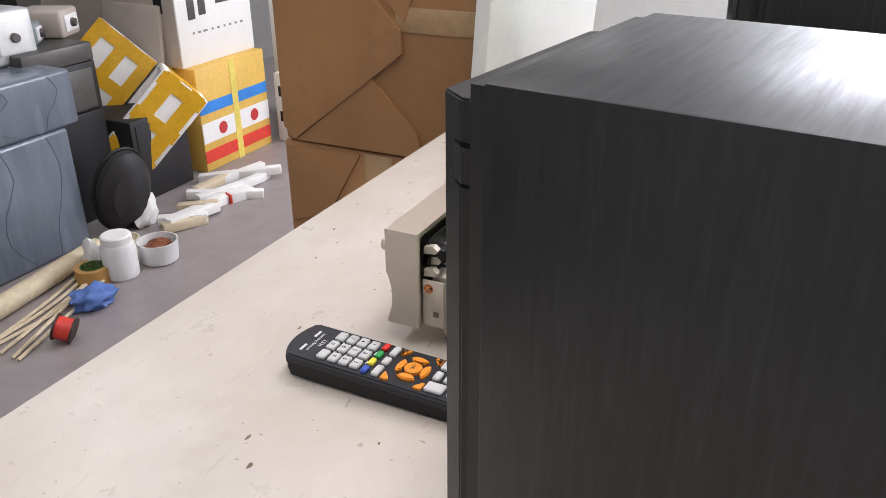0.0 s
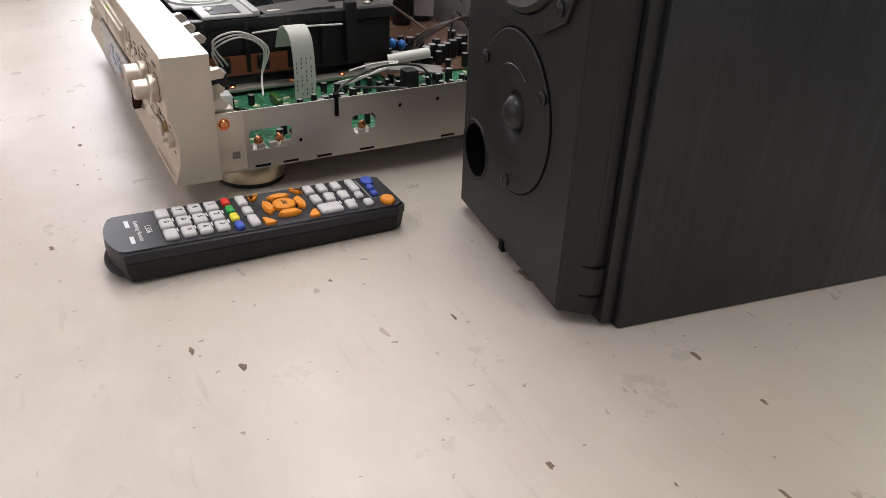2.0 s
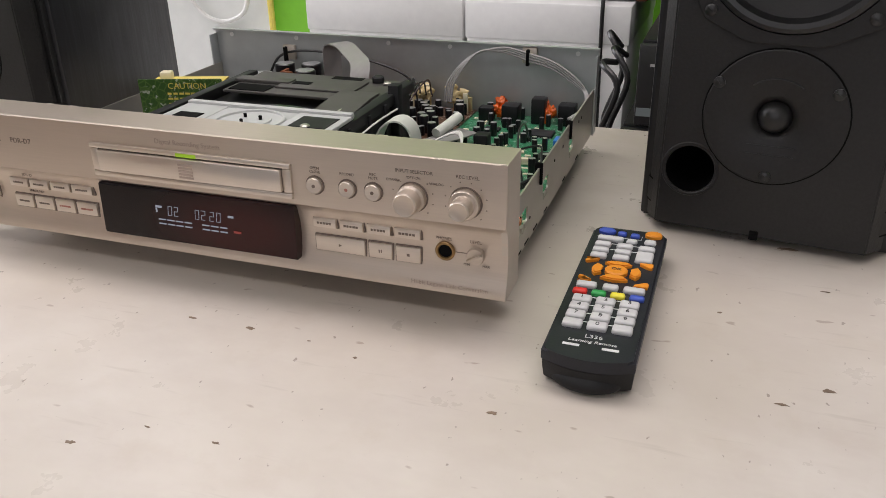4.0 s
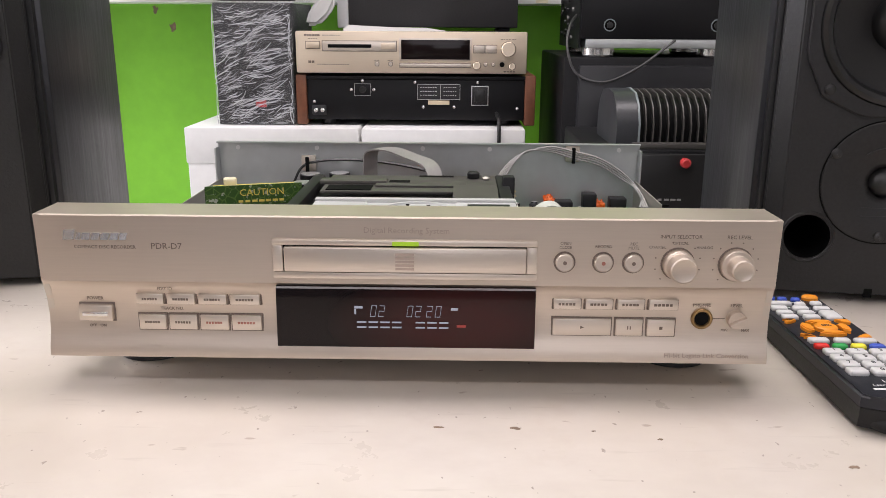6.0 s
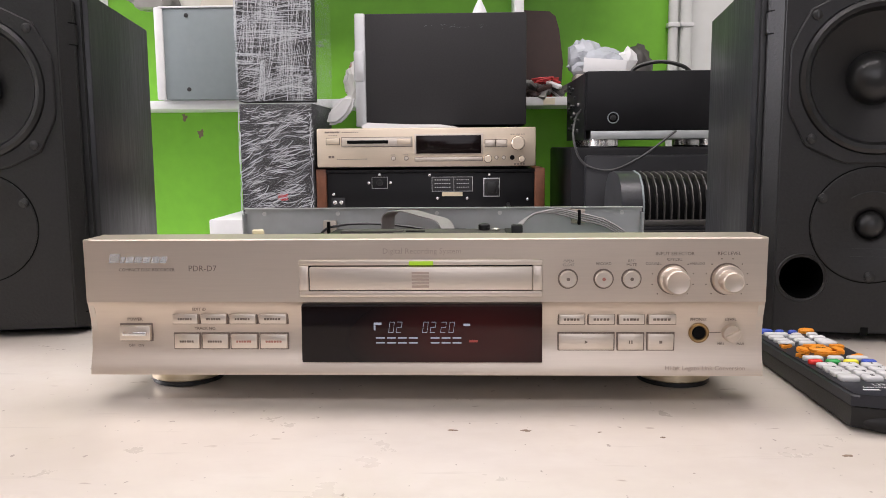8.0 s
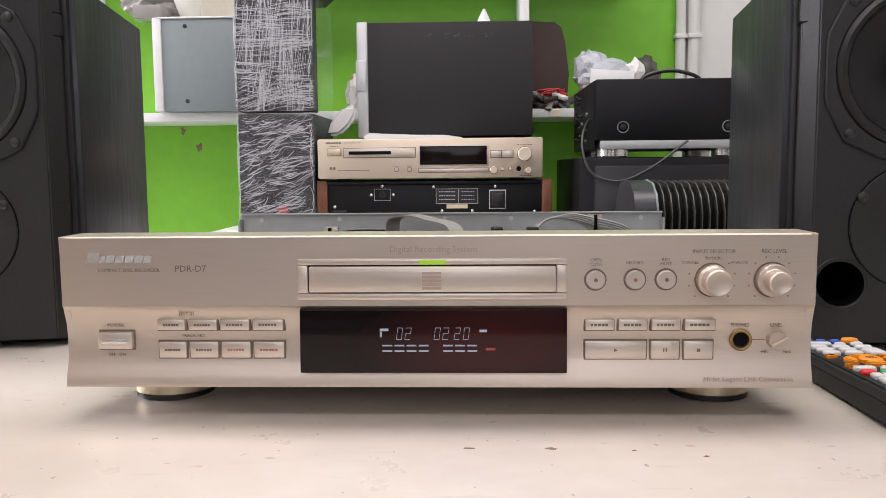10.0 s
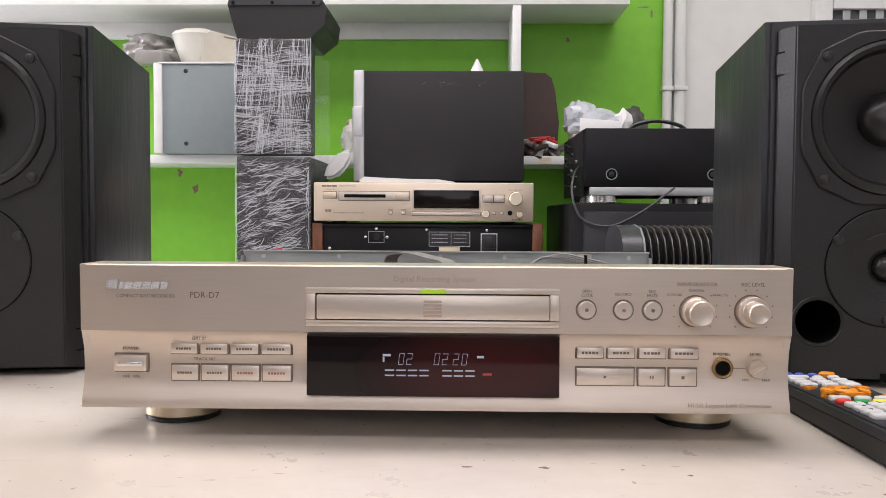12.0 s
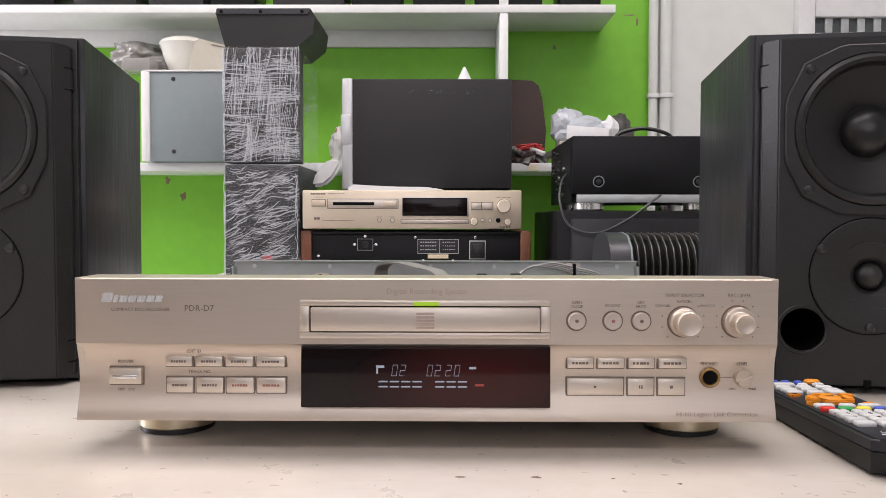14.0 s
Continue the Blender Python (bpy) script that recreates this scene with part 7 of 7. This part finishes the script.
    for i, (x, y, z, w, d, h, mat) in enumerate(((-0.95, -2.05, -0.1895, 0.16, 0.2, 0.16, "silver"), (-0.72, -2.0, -0.1895, 0.2, 0.2, 0.12, "white"), (-1.20, -2.1, -0.1595, 0.13, 0.16, 0.09, "carton_light"), (-1.06, -2.05, -0.1595, 0.08, 0.1, 0.07, "greypaint"))):
        g = thing("loose_appliance", "pale plastic device lying on the wrapped crates", "appliance", pose(x, y, z, 0, 0, 12 * i), "loose appliances")
        part("housing", bx(B(), -w / 2, w / 2, -d / 2, d / 2, 0, h, 0.012, 3), M[mat], g)
        part("cover", bx(B(), -w * 0.35, w * 0.35, d / 2 - 0.004, d / 2 + 0.006, h * 0.2, h * 0.8, 0.004), M["white"], g)
        part("dial", lathe(B(), [(0.015, 0), (0.013, 0.012)], 16, Matrix.Translation((0, d / 2 + 0.006, h * 0.5)) @ Matrix.Rotation(radians(-90), 4, "X"), False, True), M["mech_plate"], g)
    single("black_curtain", bx(B(), -1.45, -0.2, -2.6, -2.55, FLOOR, 0.75, 0.01), M["black_vinyl"], "dark panel standing behind the pile", "panel")
    fan = thing("basket", "round dark wire basket leaning on the black cabinet", "basket", pose(-1.06, -1.77, FLOOR + 0.005, -12, 0, -8))
    part("dish", lathe(B(), [(0.12, 0.0), (0.115, 0.03), (0.08, 0.06), (0.01, 0.07)], 36, Matrix.Translation((0, 0, 0.145)) @ Matrix.Rotation(radians(-90), 4, "X") @ Matrix.Diagonal((0.85, 1.2, 1, 1))), M["black_vinyl"], fan)
    part("rim", tube(B(), [(0.105 * math.cos(a / 10 * math.tau), 0.003, 0.145 + 0.146 * math.sin(a / 10 * math.tau)) for a in range(11)], 0.006, 8), M["mech"], fan)


def make_floor_litter():
    # roll, jars, rags, foam bars
    R = random.Random(29)
    single("cardboard_tube", lathe(B(), [(0.028, 0), (0.030, 0.002), (0.030, 0.78), (0.024, 0.78), (0.024, 0.70)], 24, None, True, True), M["cardroll"], "long pale cardboard tube on the floor", "tube", pose(-0.93, -1.72, FLOOR + 0.030, 0, 90, 8))
    t = thing("tape_roll", "roll of brown tape on the floor", "tape roll", pose(-0.80, -1.60, FLOOR))
    part("tape", lathe(B(), [(0.030, 0), (0.052, 0), (0.052, 0.048), (0.036, 0.048), (0.036, 0.004)], 28), M["tool_wood"], t)
    part("core", lathe(B(), [(0.0362, 0.002), (0.0362, 0.049), (0.033, 0.049), (0.033, 0.002)], 24, None, False, False), M["pcb_olive"], t)
    j = thing("plastic_jar", "white plastic jar standing on the floor", "jar", pose(-0.86, -1.55, FLOOR))
    part("jar_body", lathe(B(), [(0.046, 0), (0.050, 0.006), (0.050, 0.10), (0.044, 0.112), (0.040, 0.114)], 28), M["white"], j)
    part("lid", lathe(B(), [(0.044, 0.1142), (0.044, 0.132), (0.040, 0.136), (0.002, 0.136)], 28), M["foam"], j)
    b = thing("plastic_bowl", "white plastic bowl with dark scraps in it", "bowl", pose(-0.985, -1.52, FLOOR))
    part("bowl_body", lathe(B(), [(0.048, 0), (0.056, 0.006), (0.062, 0.07), (0.058, 0.07), (0.052, 0.012), (0.002, 0.010)], 28), M["white"], b)
    single("bowl_scraps", lump(B(), (-0.985, -1.52, FLOOR + 0.045), (0.045, 0.045, 0.02), 41, 0.5), M["brown"], "tangled dark scraps lying in the bowl", "scraps")
    single("second_bowl", lathe(B(), [(0.04, 0), (0.05, 0.05), (0.046, 0.05), (0.036, 0.006), (0.002, 0.006)], 24), M["cream"], "cream plastic cup on the floor", "cup", pose(-0.98, -1.66, FLOOR))
    single("blue_rag", lump(B(), (-0.685, -1.48, FLOOR + 0.028), (0.055, 0.045, 0.034), 51, 0.55), M["blue_cloth"], "crumpled blue paper ball on the floor", "paper")
    single("white_rag", lump(B(), (-0.84, -1.64, FLOOR + 0.05), (0.02, 0.03, 0.06), 57, 0.45), M["foam"], "twisted white plastic sheet", "plastic")
    single("white_sheet", lump(B(), (-1.17, -1.76, FLOOR + 0.055), (0.05, 0.03, 0.07), 58, 0.45), M["foam"], "bent white plastic sheet", "plastic")
    r = thing("red_spool", "red and dark wire spool on the floor", "spool", pose(-0.525, -1.405, FLOOR + 0.035, 70, 0, 30))
    part("drum", lathe(B(), [(0.03, -0.02), (0.03, 0.02)], 22), M["stripe_red"], r)
    for z in (-0.024, 0.020):
        part("flange", lathe(B(), [(0.036, z), (0.036, z + 0.005), (0.012, z + 0.006)], 24), M["leather"], r)
    for i in range(6):
        single("cane_stick", tube(B(), [(-0.80 + R.uniform(-0.05, 0.05), -1.66 + 0.02 * i, FLOOR + 0.006 + 0.002 * i), (-0.62, -1.60 + 0.02 * i + R.uniform(-0.02, 0.02), FLOOR + 0.006 + 0.002 * i), (-0.40, -1.58 + 0.03 * i + R.uniform(-0.03, 0.03), FLOOR + 0.006)], 0.005, 6), M["cardroll"], "thin dry stick lying on the floor", "stick", None, "sticks on the floor")
    for i in range(12):
        L = R.uniform(0.06, 0.17)
        single("foam_bar", bx(B(), -L, L, -0.018, 0.018, -0.016, 0.016, 0.004), M["foam" if i % 4 else "cardroll"], "offcut of white packing foam on the floor", "foam offcut", pose(-1.20 - 0.045 * i + R.uniform(-0.05, 0.05), -1.62 - 0.012 * i + R.uniform(-0.05, 0.08), FLOOR + 0.018 + 0.004 * (i % 3), 0, R.uniform(-4, 4), 150 + R.uniform(-40, 40)), "foam offcuts")
    pk = thing("small_packet", "small white packet with a red end", "packet", pose(-1.50, -1.62, FLOOR, 0, 0, 160))
    part("packet_body", bx(B(), -0.048, 0.05, -0.03, 0.03, 0, 0.035, 0.002), M["foam"], pk)
    part("red_end", bx(B(), -0.054, -0.0482, -0.03, 0.03, 0, 0.035, 0.001), M["stripe_red"], pk)


make_floor_pile()
placed(make_floor_litter, Matrix.Translation((0.060, 0.045, 0)))
